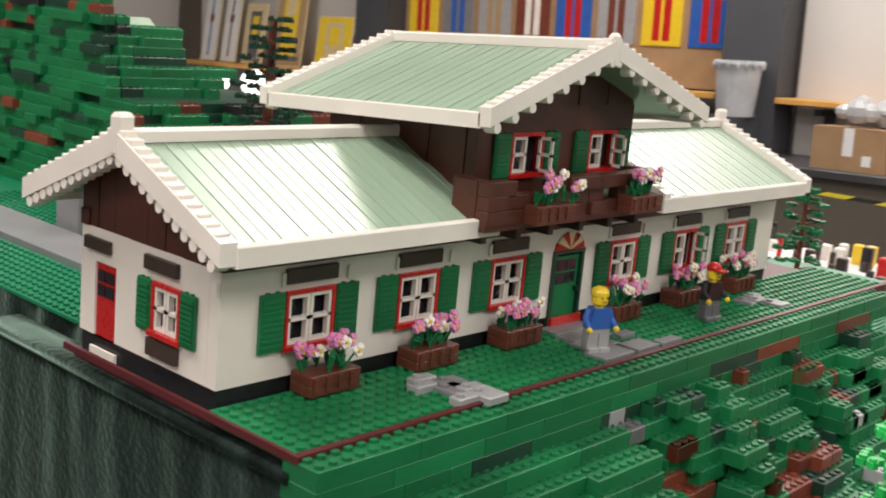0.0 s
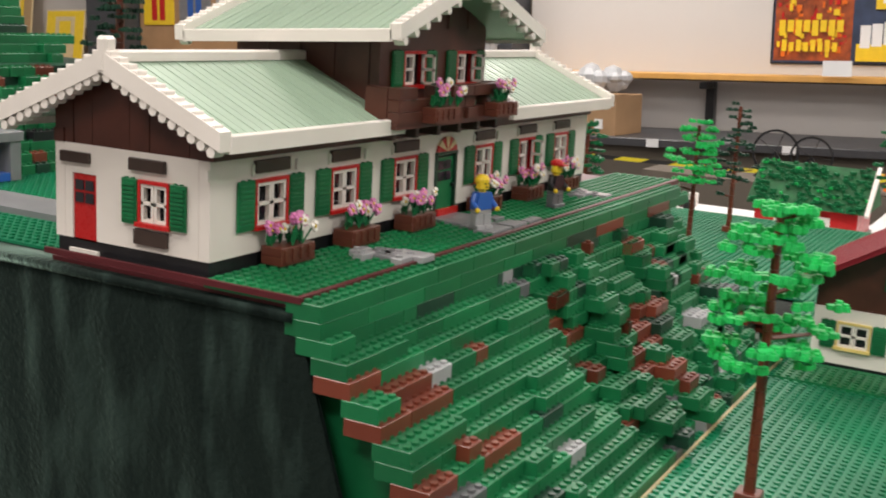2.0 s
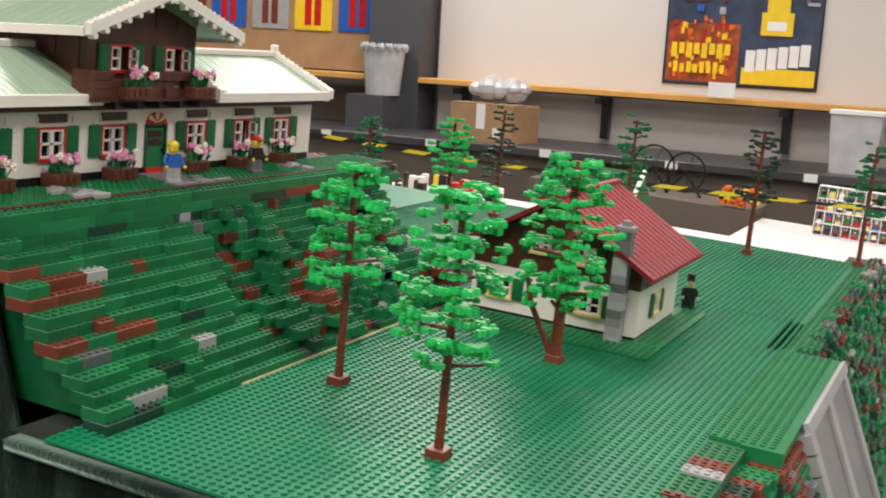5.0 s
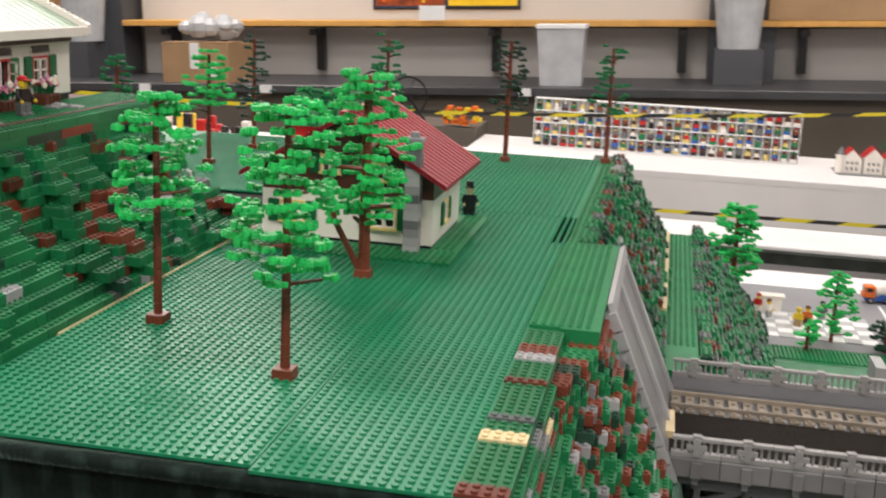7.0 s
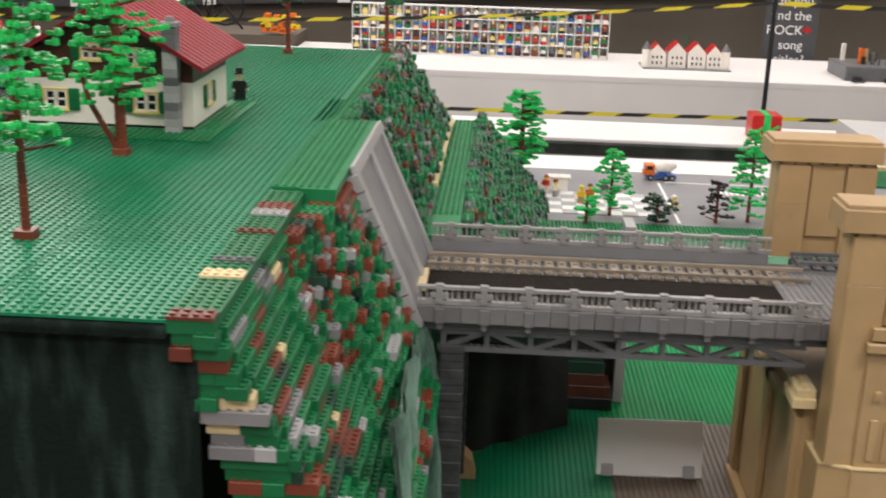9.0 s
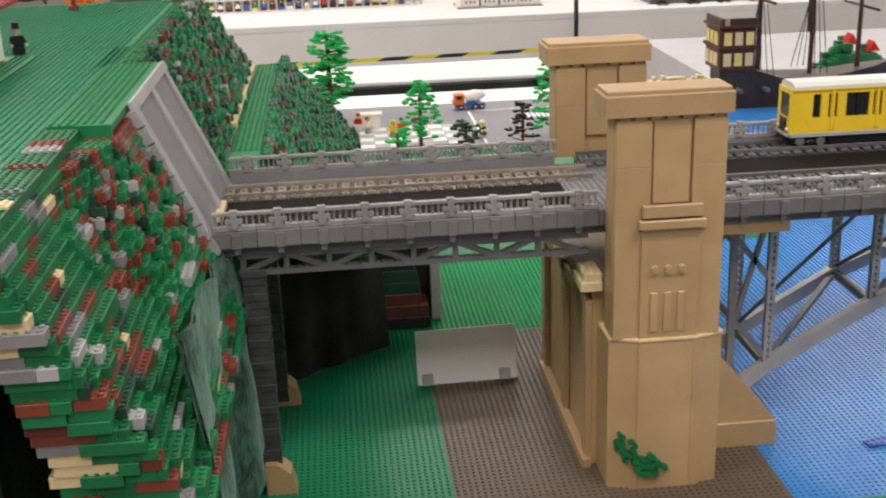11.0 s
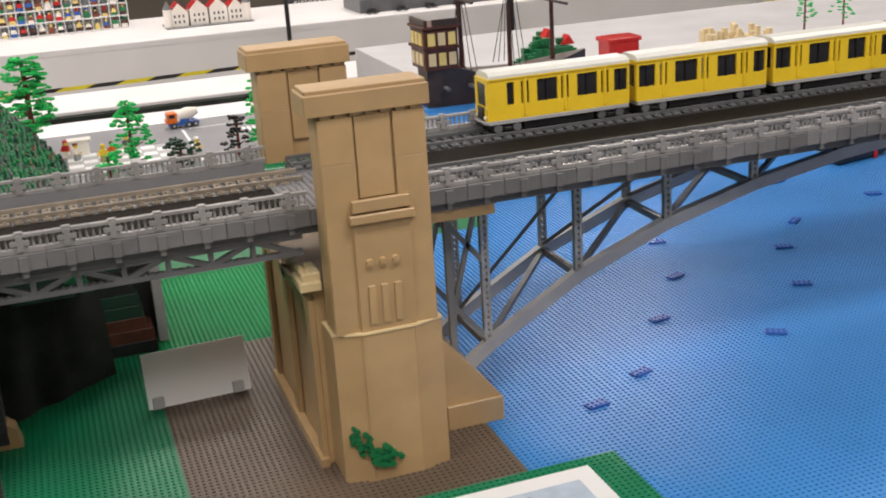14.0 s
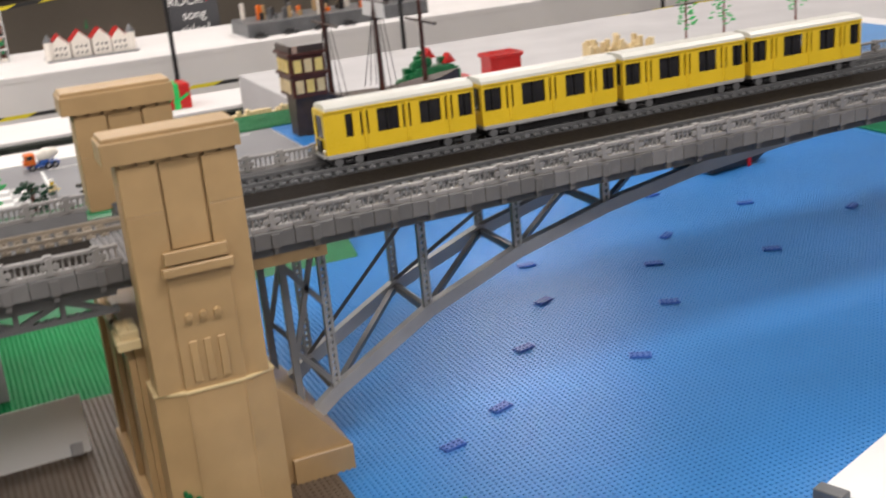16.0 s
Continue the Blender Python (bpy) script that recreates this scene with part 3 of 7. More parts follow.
# side door
d = part("door", MB().box(-0.6875, HY0 + 0.001, HB + 0.0065, -0.6685, HY0 + 0.004, 0.1935), RED, house, "red end door")
for ix in range(2):
    for iz in range(2):
        part("pane", MB().box(-0.6858 + ix * 0.0082, HY0 + 0.0002, 0.176 + iz * 0.0078, -0.6790 + ix * 0.0082, HY0 + 0.0009, 0.1822 + iz * 0.0078), GLASS, d)
part("door_step", MB().box(-0.690, HY0 - 0.0012, HB - 0.004, -0.666, HY0 + 0.0005, HB + 0.0015), WH, house, "white door step")
# front door with its fan light
d = part("door", MB().box(FX - 0.004, 0.3115, HB + 0.005, FX - 0.0006, 0.3385, 0.1925), G, house, "dark green front door")
for iy in range(2):
    for iz in range(2):
        part("pane", MB().box(FX - 0.0004, 0.315 + iy * 0.0105, 0.1745 + iz * 0.0085, FX + 0.0002, 0.3240 + iy * 0.0105, 0.1815 + iz * 0.0085), GLASS, d)
part("handle", MB().box(FX - 0.0004, 0.3355, 0.1685, FX + 0.0022, 0.3375, 0.1715), BK, d)
df = MB().box(FX - 0.003, 0.3085, HB + 0.002, FX + 0.0018, 0.3112, 0.1945).box(FX - 0.003, 0.3388, HB + 0.002, FX + 0.0018, 0.3415, 0.1945)
df.box(FX - 0.003, 0.3085, 0.1947, FX + 0.0022, 0.3415, 0.1970).box(FX - 0.003, 0.3115, HB + 0.001, FX + 0.003, 0.3385, HB + 0.0045)
part("door_frame", df, GD, house, "dark green door frame")
part("door_sill", MB().box(FX + 0.0019, 0.309, HB + 0.0005, FX + 0.0045, 0.341, HB + 0.0075), RED, house, "red door sill")
fan = MB()
for i in range(7):
    a0, a1 = math.pi * i / 7, math.pi * (i + 1) / 7
    fan.prism([(0.325, 0.1972), (0.325 + 0.0155 * math.cos(a0), 0.1972 + 0.0115 * math.sin(a0)), (0.325 + 0.0155 * math.cos(a1), 0.1972 + 0.0115 * math.sin(a1))], "x", FX - 0.001, FX + 0.0016 + 0.0003 * (i % 2), i % 2)
part("fan_light", fan, [RED, TANL], house, "red and tan fan over the door")

# main roof: two slopes of narrow strips, white verges with teeth, white ridge
RX, RZ = -0.646, 0.2645
EZ, EXF, EXB = 0.2265, -0.5625, -0.7295
RY0, RY1 = 0.033, 0.624
def main_roof(y0, y1):
    n = int(round((y1 - y0) / 0.008))
    st = (y1 - y0) / n
    for ex, sgn in ((EXF, 1), (EXB, -1)):
        dx, dz = ex - RX, EZ - RZ
        ln = math.hypot(dx, dz)
        nx_, nz_ = -dz / ln * (1 if sgn > 0 else -1), abs(dx) / ln
        w = st * 2
        th = 0.0038
        pts = [(RX, RZ), (ex, EZ), (ex - nx_ * sgn * 0 , EZ - th), (RX, RZ - th)]
        strip = MB().prism(pts, "y", 0.0, w)
        strip.prism([(RX, RZ + 0.0003), (ex, EZ + 0.0003), (ex, EZ - 0.001), (RX, RZ - 0.001)], "y", w / 2 - 0.0004, w / 2 + 0.0004)
        strip.prism([(RX, RZ + 0.0006), (ex, EZ + 0.0006), (ex, EZ - 0.001), (RX, RZ - 0.001)], "y", 0.0, 0.0009)
        me = strip.mesh("roof_strip", SG)
        for k in range(n // 2):
            ob = part("roof_strip", me, None, house)
            ob.location = (0, y0 + k * w, 0)
main_roof(RY0 + 0.009, RY1 - 0.009)
def verge(y, thick, out):
    for ex, sgn in ((EXF, 1), (EXB, -1)):
        v = MB()
        v.prism([(RX, RZ + 0.005), (ex + sgn * 0.004, EZ + 0.005), (ex + sgn * 0.004, EZ - 0.006), (RX, RZ - 0.007)], "y", y, y + thick)
        n = 12
        for i in range(n):
            t = (i + 0.6) / n
            x, z = RX + (ex - RX) * t, RZ + (EZ - RZ) * t
            v.tube((x, y + 0.0005, z - 0.0078), (x, y + thick - 0.0005, z - 0.0078), 0.0030, 0.0030, 8)
            v.box(x - 0.0032, y + 0.0008, z + 0.004, x + 0.0026, y + thick - 0.0008, z + 0.0072, 0, 0.0005)
        part("verge_board", v, WH, house, "white toothed verge board")
    part("finial", MB().box(RX - 0.004, y - 0.0005, RZ - 0.006, RX + 0.004, y + thick + 0.0005, RZ + 0.0135, 0, 0.002), WH, house)
verge(RY0 - 0.001, 0.0095, -1)
verge(RY1 - 0.0085, 0.0095, 1)
part("ridge_cap", MB().box(RX - 0.0042, RY0 + 0.008, RZ - 0.001, RX + 0.0042, 0.226, RZ + 0.0055, 0, 0.0012), WH, house)
part("ridge_cap", MB().box(RX - 0.0042, 0.381, RZ - 0.001, RX + 0.0042, RY1 - 0.008, RZ + 0.0055, 0, 0.0012), WH, house)
for y0, y1 in ((RY0 + 0.008, 0.226), (0.398, RY1 - 0.008)):
    part("eave_board", MB().box(EXF - 0.001, y0, EZ - 0.0075, EXF + 0.0045, y1, EZ + 0.0028, 0, 0.0008), WH, house, "white eave board")
part("eave_board", MB().box(EXB - 0.0045, RY0 + 0.008, EZ - 0.0075, EXB + 0.001, RY1 - 0.008, EZ + 0.0028, 0, 0.0008), WH, house)
# white stepped verge beside the upper storey
for yy in (0.2255, 0.3985):
    v = MB()
    v.prism([(RX, RZ + 0.006), (EXF + 0.004, EZ + 0.006), (EXF + 0.004, EZ - 0.005), (RX, RZ - 0.003)], "y", yy, yy + 0.008)
    for i in range(12):
        t = (i + 0.5) / 12
        x, z = RX + (EXF - RX) * t, RZ + (EZ - RZ) * t
        v.box(x - 0.003, yy + 0.001, z + 0.005, x + 0.0025, yy + 0.007, z + 0.0085, 0, 0.0006)
    part("verge_board", v, WH, house)
# brown gables
for y in (HY0, HY1 - S):
    gm = MB()
    xs = np.linspace(HX, FX, 9)
    for x0, x1 in zip(xs, xs[1:]):
        top = lambda x: RZ - 0.006 - abs(x - RX) * (RZ - EZ) / (EXF - RX)
        gm.prism([(x0 + 0.0002, WZ1), (x1 - 0.0002, WZ1), (x1 - 0.0002, top(x1)), ((x0 + x1) / 2, max(top(x0), top(x1), top((x0 + x1) / 2))), (x0 + 0.0002, top(x0))], "y", y + 0.0005 * (int(x0 * 1e4) % 2), y + S)
    part("gable", gm, BRD, house, "dark brown boarded gable")

# upper storey
UY0, UY1, UZ0, UZ1 = 0.224, 0.381, 0.2135, 0.290
URY, URZ, UEZ = 0.3015, 0.330, 0.2905
UXF, UXB = -0.545, -0.735
UW = [(0.269, 0.2475, 0.2735), (0.347, 0.2475, 0.2735)]
um = MB()
holed(um, "y", FX - S, S, UY0, UY1, UZ0, UZ1, [(c - 0.015, c + 0.015, a, b) for c, a, b in UW])
part("upper_wall", um, BRD, house, "reddish brown boarded upper wall")
for k in range(8):
    a = -0.704 + k * 0.0145
    um = MB().box(a, UY0 - 0.0008 * (k % 2), UZ0 + 0.02, a + 0.0143, UY0 + S, UZ1 - 0.011 + 0.0011 * k)
    part("board", um, BRD, house)
part("upper_wall", MB().box(-0.704, UY1 - S, UZ0 + 0.02, FX - S - 0.0002, UY1, UZ1 - 0.011), BRD, house)
ug = MB()
for k in range(10):
    a, b = UY0 + k * 0.0157, UY0 + (k + 1) * 0.0157
    top = lambda y: URZ - 0.006 - abs(y - URY) * (URZ - UEZ) / (URY - 0.192)
    mid = URY if a < URY < b else (a + b) / 2
    ug.prism([(a + 0.0002, UZ1), (b - 0.0002, UZ1), (b - 0.0002, top(b)), (mid, top(mid)), (a + 0.0002, top(a))], "x", FX - S, FX - 0.0007 * (k % 2))
part("upper_gable", ug, BRD, house, "dark brown upper gable")
part("upper_gable", MB().prism([(UY0 + 0.012, UZ1 - 0.012), (UY1 - 0.012, UZ1 - 0.012), (URY, URZ - 0.026)], "x", -0.704, -0.697), BRD, house)
for k, (c, a, b) in enumerate(UW):
    window(house, "y", FX, 1, c, a, b, 0.031, opened=True, shut_w=0.0145)
before = set(house.children)
for ey, sgn in ((0.192, -1), (0.411, 1)):
    w = 0.016
    n = int(round((UXF - UXB - 0.012) / w))
    pts = [(URY, URZ), (ey, UEZ), (ey, UEZ - 0.0038), (URY, URZ - 0.0038)]
    s_ = MB().prism(pts, "x", 0, w)
    s_.prism([(URY, URZ + 0.0006), (ey, UEZ + 0.0006), (ey, UEZ - 0.001), (URY, URZ - 0.001)], "x", 0, 0.0009)
    s_.prism([(URY, URZ + 0.0003), (ey, UEZ + 0.0003), (ey, UEZ - 0.001), (URY, URZ - 0.001)], "x", w / 2, w / 2 + 0.0008)
    me = s_.mesh("roof_strip", SG)
    for k in range(n):
        ob = part("roof_strip", me, None, house)
        ob.location = (UXB + 0.006 + k * w, 0, 0)
    for xa in (UXF - 0.0085, UXB):
        v = MB().prism([(URY, URZ + 0.0052), (ey + sgn * 0.003, UEZ + 0.0052), (ey + sgn * 0.003, UEZ - 0.005), (URY, URZ - 0.006)], "x", xa, xa + 0.0085)
        for i in range(15):
            t = (i + 0.5) / 15
            y, z = URY + (ey - URY) * t, URZ + (UEZ - URZ) * t
            if i % 2 == 0:
                v.tube((xa + 0.0006, y, z - 0.0068), (xa + 0.008, y, z - 0.0068), 0.0030, 0.0030, 8)
            v.box(xa + 0.001, y - 0.0026, z + 0.0045, xa + 0.0075, y + 0.0022, z + 0.0072, 0, 0.0005)
        part("verge_board", v, WH, house, "white toothed verge board")
    part("eave_board", MB().box(UXB + 0.007, ey - 0.003 if sgn < 0 else ey - 0.001, UEZ - 0.006, UXF - 0.007, ey + 0.001 if sgn < 0 else ey + 0.003, UEZ + 0.0025, 0, 0.0006), WH, house)
part("finial", MB().box(UXF - 0.006, URY - 0.0035, URZ - 0.010, UXF + 0.0006, URY + 0.0035, URZ + 0.009, 0, 0.002), WH, house)
part("ridge_cap", MB().box(UXB + 0.005, URY - 0.004, URZ - 0.001, UXF - 0.005, URY + 0.004, URZ + 0.0055, 0, 0.0012), WH, house)

tip = Matrix.Translation((UXF, 0, URZ - 0.003)) @ Matrix.Rotation(radians(-3.2), 4, "Y") @ Matrix.Translation((-UXF, 0, -URZ))
for ob in house.children:
    if ob not in before:
        ob.matrix_basis = tip @ ob.matrix_basis

# balcony
bal = part("balcony", MB().box(FX + 0.0005, 0.206, 0.2225, -0.5535, 0.379, 0.2262), BRD, house, "dark brown balcony with flower boxes")
rs = random.Random(5)
for row in range(3):
    y = 0.206
    while y < 0.378:
        ln = rs.choice((0.016, 0.024, 0.032))
        e = min(0.379, y + ln)
        jut = rs.choice((0.0, 0.0015, 0.003))
        if rs.random() < 0.85:
            bf = MB().box(-0.5615, y + 0.0002, 0.2263 + row * 0.0082, -0.5535 + jut, e - 0.0002, 0.2263 + row * 0.0082 + 0.0079, 0, 0.0004)
            part("balustrade_brick", bf, BRD, bal)
        y = e
for yy in (0.206, 0.371):
    part("balustrade", MB().box(FX + 0.0005, yy, 0.2264, -0.5618, yy + 0.008, 0.2505, 0, 0.0004), BRD, bal)
for k in range(6):
    part("bracket", MB().box(FX + 0.0005, 0.212 + k * 0.031, 0.2145, -0.560, 0.217 + k * 0.031, 0.2223, 0, 0.0006), BRK, bal)


def blossoms(mb, x0, y0, x1, y1, z, n, rs, h=0.016):
    """Stems, leaves and round five-petalled heads, facing out."""
    for i in range(n):
        x, y = rs.uniform(x0, x1), rs.uniform(y0, y1)
        ox, oy = rs.uniform(-0.001, 0.007), rs.uniform(-0.005, 0.005)
        zt = z + h * rs.uniform(0.55, 1.0)
        mb.tube((x, y, z), (x + ox, y + oy, zt), 0.0007, 0.0006, 5, 0)
        mi = rs.choice((1, 1, 2))
        for p in range(5):
            a = 6.283 * p / 5 + rs.random()
            cx, cy, cz = x + ox + 0.0012, y + oy + 0.0024 * math.cos(a), zt + 0.0021 * math.sin(a)
            mb.tube((cx - 0.0006, cy, cz), (cx + 0.0008, cy, cz + 0.0006), 0.0018, 0.0016, 6, mi)
        mb.sphere((x + ox + 0.002, y + oy, zt), 0.0011, 6, 3)
        for q in range(2):
            lx, ly = x + rs.uniform(-0.003, 0.004), y + rs.uniform(-0.003, 0.003)
            mb.beam((x, y, z + 0.002), (lx, ly, z + rs.uniform(0.006, 0.011)), 0.0028, 0.0008, 0, up=(0.3, 0.2, 1))


def planter(x, y, z, wy, wx, seed, n=11, h=0.018, parent=None):
    rs = random.Random(seed)
    th = parent or thing("flower_box", "brown flower box with pink and white flowers", "planter", "flower boxes", (x, y, z))
    bx = MB()
    for r in range(2):
        bx.box(-wx / 2, -wy / 2, r * 0.0055, wx / 2, wy / 2, r * 0.0055 + 0.0053, 0, 0.0005)
    k = int(wy / S)
    for i in range(k):
        bx.box(wx / 2, -wy / 2 + i * S + 0.002, 0.002, wx / 2 + 0.001, -wy / 2 + i * S + 0.005, 0.0095)
    part("box", bx, BRM, th)
    fl = MB()
    blossoms(fl, -wx / 2 + 0.001, -wy / 2 + 0.002, wx / 2 - 0.001, wy / 2 - 0.002, 0.0105, n, rs, h)
    part("bouquet", fl, [G, PNK, WH, YEL], th, "pink and white blossoms on green stems")
    return th

for k, y in enumerate((0.110, 0.186, 0.263, 0.374, 0.457, 0.539)):
    planter(-0.5685, y, 0.1472, 0.034, 0.016, 20 + k, 13, 0.017)
for k, y in enumerate((0.256, 0.351)):
    planter(-0.5475, y, 0.2262, 0.036, 0.011, 40 + k, 10, 0.017)


# ---- toy figures ----
def figure(x, y, z, rz, shirt, legs, head=YEL, hat=None, hat_mb="cap", label="", tall=1.0):
    mb = MB()
    w = 0.0078
    for s_ in (-1, 1):
        mb.box(s_ * 0.0002, -0.0035, 0, s_ * w, 0.0035, 0.0110, 1, 0.0004)
        mb.box(s_ * 0.0002, -0.0060, 0, s_ * w, 0.0030, 0.0028, 1, 0.0004)
    mb.box(-w, -0.0034, 0.0111, w, 0.0034, 0.0140, 1, 0.0004)
    mb.prism([(-w, 0.0141), (w, 0.0141), (0.0056, 0.0268), (-0.0056, 0.0268)], "y", -0.0038, 0.0038, 0)
    for s_ in (-1, 1):
        mb.tube((s_ * 0.0068, 0, 0.0255), (s_ * 0.0092, -0.0008, 0.0195), 0.0024, 0.0022, 8, 0)
        mb.tube((s_ * 0.0092, -0.0008, 0.0195), (s_ * 0.0098, -0.0058, 0.0155), 0.0022, 0.0017, 8, 0)
        mb.sphere((s_ * 0.0098, -0.0068, 0.0146), 0.0020, 8, 2)
    mb.tube((0, 0, 0.0268), (0, 0, 0.0285), 0.0030, 0.0030, 10, 2)
    mb.tube((0, 0, 0.0285), (0, 0, 0.0295), 0.0040, 0.0050, 12, 2)
    mb.tube((0, 0, 0.0295), (0, 0, 0.0355), 0.0050, 0.0050, 12, 2)
    mb.tube((0, 0, 0.0355), (0, 0, 0.0368), 0.0050, 0.0038, 12, 2)
    for s_ in (-1, 1):
        mb.sphere((s_ * 0.0018, -0.0049, 0.0335), 0.0006, 6, 4)
    mb.box(-0.0016, -0.0053, 0.0307, 0.0016, -0.0048, 0.0312, 4)
    if hat_mb == "cap":
        mb.sphere((0, 0.0003, 0.0362), 0.0056, 12, 3, 1, 1, 0.75)
        mb.box(-0.0045, -0.0090, 0.0350, 0.0045, -0.003, 0.0362, 3, 0.0004)
    elif hat_mb == "top":
        mb.tube((0, 0, 0.0362), (0, 0, 0.0375), 0.0072, 0.0072, 14, 3)
        mb.tube((0, 0, 0.0375), (0, 0, 0.0445), 0.0048, 0.0050, 14, 3)
    else:
        mb.sphere((0, 0.0006, 0.0352), 0.0058, 12, 3, 1, 1, 0.8)
    ob = solid("toy_figure", mb, [shirt, legs, head, hat or BRD, BK], label, "toy figure", group="toy figures")
    ob.location, ob.rotation_euler = (x, y, z), (0, 0, radians(rz))
    return ob

figure(-0.530, 0.292, 0.1482, 70, BLD, GL, YEL, YEL, "hair", "blue shirted toy figure with grey legs on the path")
figure(-0.532, 0.432, 0.1472, 80, BK, GR, YEL, RED, "cap", "toy figure in black with a red cap on the lawn")

# ---- the cliff at the meadow's edge and the tunnel mouth ----
cliff = thing("brick_cliff", "steep cliff of green brown grey and tan bricks at the meadow edge", "hillside", kind="structure")
hill = Hill()
rs = random.Random(23)
MIXR = [(G, 76), (BR, 12), (GL, 3), (GM, 3), (TANL, 4), (GD, 4)]
core = MB()
top = MB().box(0.0, 0.0005, -BH, 0.0325, 0.36, 0.0002).studgrid(0.0, 0.0005, 0.0325, 0.36, 0.0002)
part("rim_plate", top, G, cliff)
y = 0.0
for k, (ln, c) in enumerate(((2, BR), (9, G), (2, TANL), (3, G), (1, GR), (9, G), (1, BR), (6, G), (2, GL), (3, BR), (4, G))):
    if c is not G:
        mb = MB().box(-0.0002, y, 0.0004, 0.0325, y + ln * S, 0.0026).studgrid(0.0, y, 0.0325, y + ln * S, 0.0026)
        part("rim_plate", mb, c, cliff)
    y += ln * S
def cliff_x(k, y=0.0):
    """A steep drop below the rim, then a stepped slope that meets the leaning tunnel front at its far end."""
    x = 0.035 + 0.003 * min(k, 3) + 0.0055 * max(0, k - 3)
    w = min(1.0, max(0.0, (y - 0.20) / 0.15))
    return x * (1 - w) + max(x, 0.064 + 0.4375 * (k + 1) * BH - 0.004 if k < 18 else x) * w
for k in range(1, 26):
    z = -(k + 1) * BH
    xr = cliff_x(k)
    y0 = 0.0012 * k
    left = 0.0028 * k
    core.box(left + 0.006, y0 + 0.014, z, xr - 0.012, 0.45, z + BH)
    y = y0 + 2 * S
    while y < 0.44:
        upper = y > 0.20 and k < 13
        ln = rs.choice((1, 1, 2, 2, 3)) if upper else rs.choice((2, 2, 3, 4, 4, 6))
        out = rs.choice((-1, 0, 0, 1, 1)) if upper else rs.choice((0, 0, 0, 0, 1))
        if k < 4:
            out = 0
        col = pick(rs, [(G, 52), (BR, 26), (GL, 4), (GM, 5), (GD, 10)] if upper else MIXR)
        hill.add(4 if upper else 3, ln, cliff_x(k, y) - (4 if upper else 3) * S + out * S * 0.7, y, z, col, y + k * 0.004)
        y += ln * S
    # the ragged front end, bricks laid across the slope
    x = left - rs.choice((0, 0, 1, 2)) * S * 0.5
    while x < xr - S:
        w = min(rs.choice((2, 3, 4, 4, 6)), max(1, int(round((xr - x) / S))))
        end = x < left + 0.012
        hill.add(w, 2, x, y0 - (S * 0.5 if rs.random() < 0.3 else 0), z, pick(rs, [(BR, 5), (G, 4), (GM, 2), (TANL, 1), (BK, 1), (RED, 0.7)] if end else MIXR), k * 0.004)
        x += w * S
part("core", core, GD, cliff)
hill.build(cliff)
m = MB()
vs, fs = [], []
for i in range(25):
    for j in range(13):
        u, s_ = i / 24, j / 12
        vs.append((0.146 + 0.02 * s_ + 0.008 * math.sin(7 * u + 2 * s_) * (0.3 + s_) + 0.004 * math.sin(13 * u + 6 * s_) + 0.002 * math.sin(23 * u - 9 * s_), 0.10 + 0.39 * u, -0.115 - 0.06 * u + (-0.30 + 0.06 * u) * s_))
for i in range(24):
    for j in range(12):
        a = i * 13 + j
        fs.append((a, a + 13, a + 14, a + 1))
m.add(vs, fs)
m.add([(x - 0.004, y, z) for x, y, z in vs], [f[::-1] for f in fs])
solid("velvet_drape", m, mat("green_crushed_velvet", (0.016, 0.060, 0.040), 0.8, 0.6, 60, bump=0.6, bscale=180, sheen=0.5, spec=0.15, col2=(0.05, 0.16, 0.11), ramp_at=(0.42, 0.72)), "green crushed velvet cloth hanging beside the brick cliff", "drape", smooth=True)

block = MB().box(0.0, 0.3605, -0.004, 0.0630, 0.715, 0.0035).studgrid(0.0, 0.3605, 0.0630, 0.715, 0.0035)
block.box(0.028, 0.356, -0.020, 0.0630, 0.3603, 0.0035)
part("roof_plate", block, G, cliff, "green studded plate above the tunnel")
part("roof_plate", MB().box(0.0, 0.7155, -0.006, 0.026, 1.432, 0.0002).studgrid(0.0, 0.7155, 0.026, 1.43, 0.0002, 0, 6), G, cliff)
portal = thing("tunnel_portal", "leaning light grey tunnel front with darker panels", "tunnel", kind="structure")
def portal_pt(u, w, o):
    """u along y, w down the lean, o outwards."""
    dx, dz = 0.070, -0.160
    ln = math.hypot(dx, dz)
    return (0.066 + dx * w + o * (-dz / ln), 0.452 + 0.25 * u, 0.0 + dz * w + o * (dx / ln))
def portal_slab(u0, u1, w0, w1, o0, o1):
    v = [portal_pt(u, w, o) for o in (o0, o1) for u, w in ((u0, w0), (u1, w0), (u1, w1), (u0, w1))]
    return MB().add(v, [(0, 3, 2, 1), (4, 5, 6, 7), (0, 1, 5, 4), (1, 2, 6, 5), (2, 3, 7, 6), (3, 0, 4, 7)])
part("panel", portal_slab(0.0, 1.0, 0.0, 1.06, -0.012, 0.0), GM, portal, "grey flat panel")
for u0, u1 in ((0.0, 0.07), (0.46, 0.54), (0.93, 1.0)):
    part("rib", portal_slab(u0, u1, 0.0, 1.06, 0.0002, 0.004), GL, portal)
part("rib", portal_slab(-0.02, 1.02, -0.03, 0.035, 0.0002, 0.0055), GL, portal)
for i in range(9):
    part("coping_stone", portal_slab(-0.05, 0.0, 0.02 + i * 0.115, 0.125 + i * 0.115, -0.012, 0.006), GL, portal)
part("tunnel_arch", MB().box(0.124, 0.535, -0.172, 0.141, 0.60, -0.150), TANL, portal, "tan bricks in the tunnel mouth")

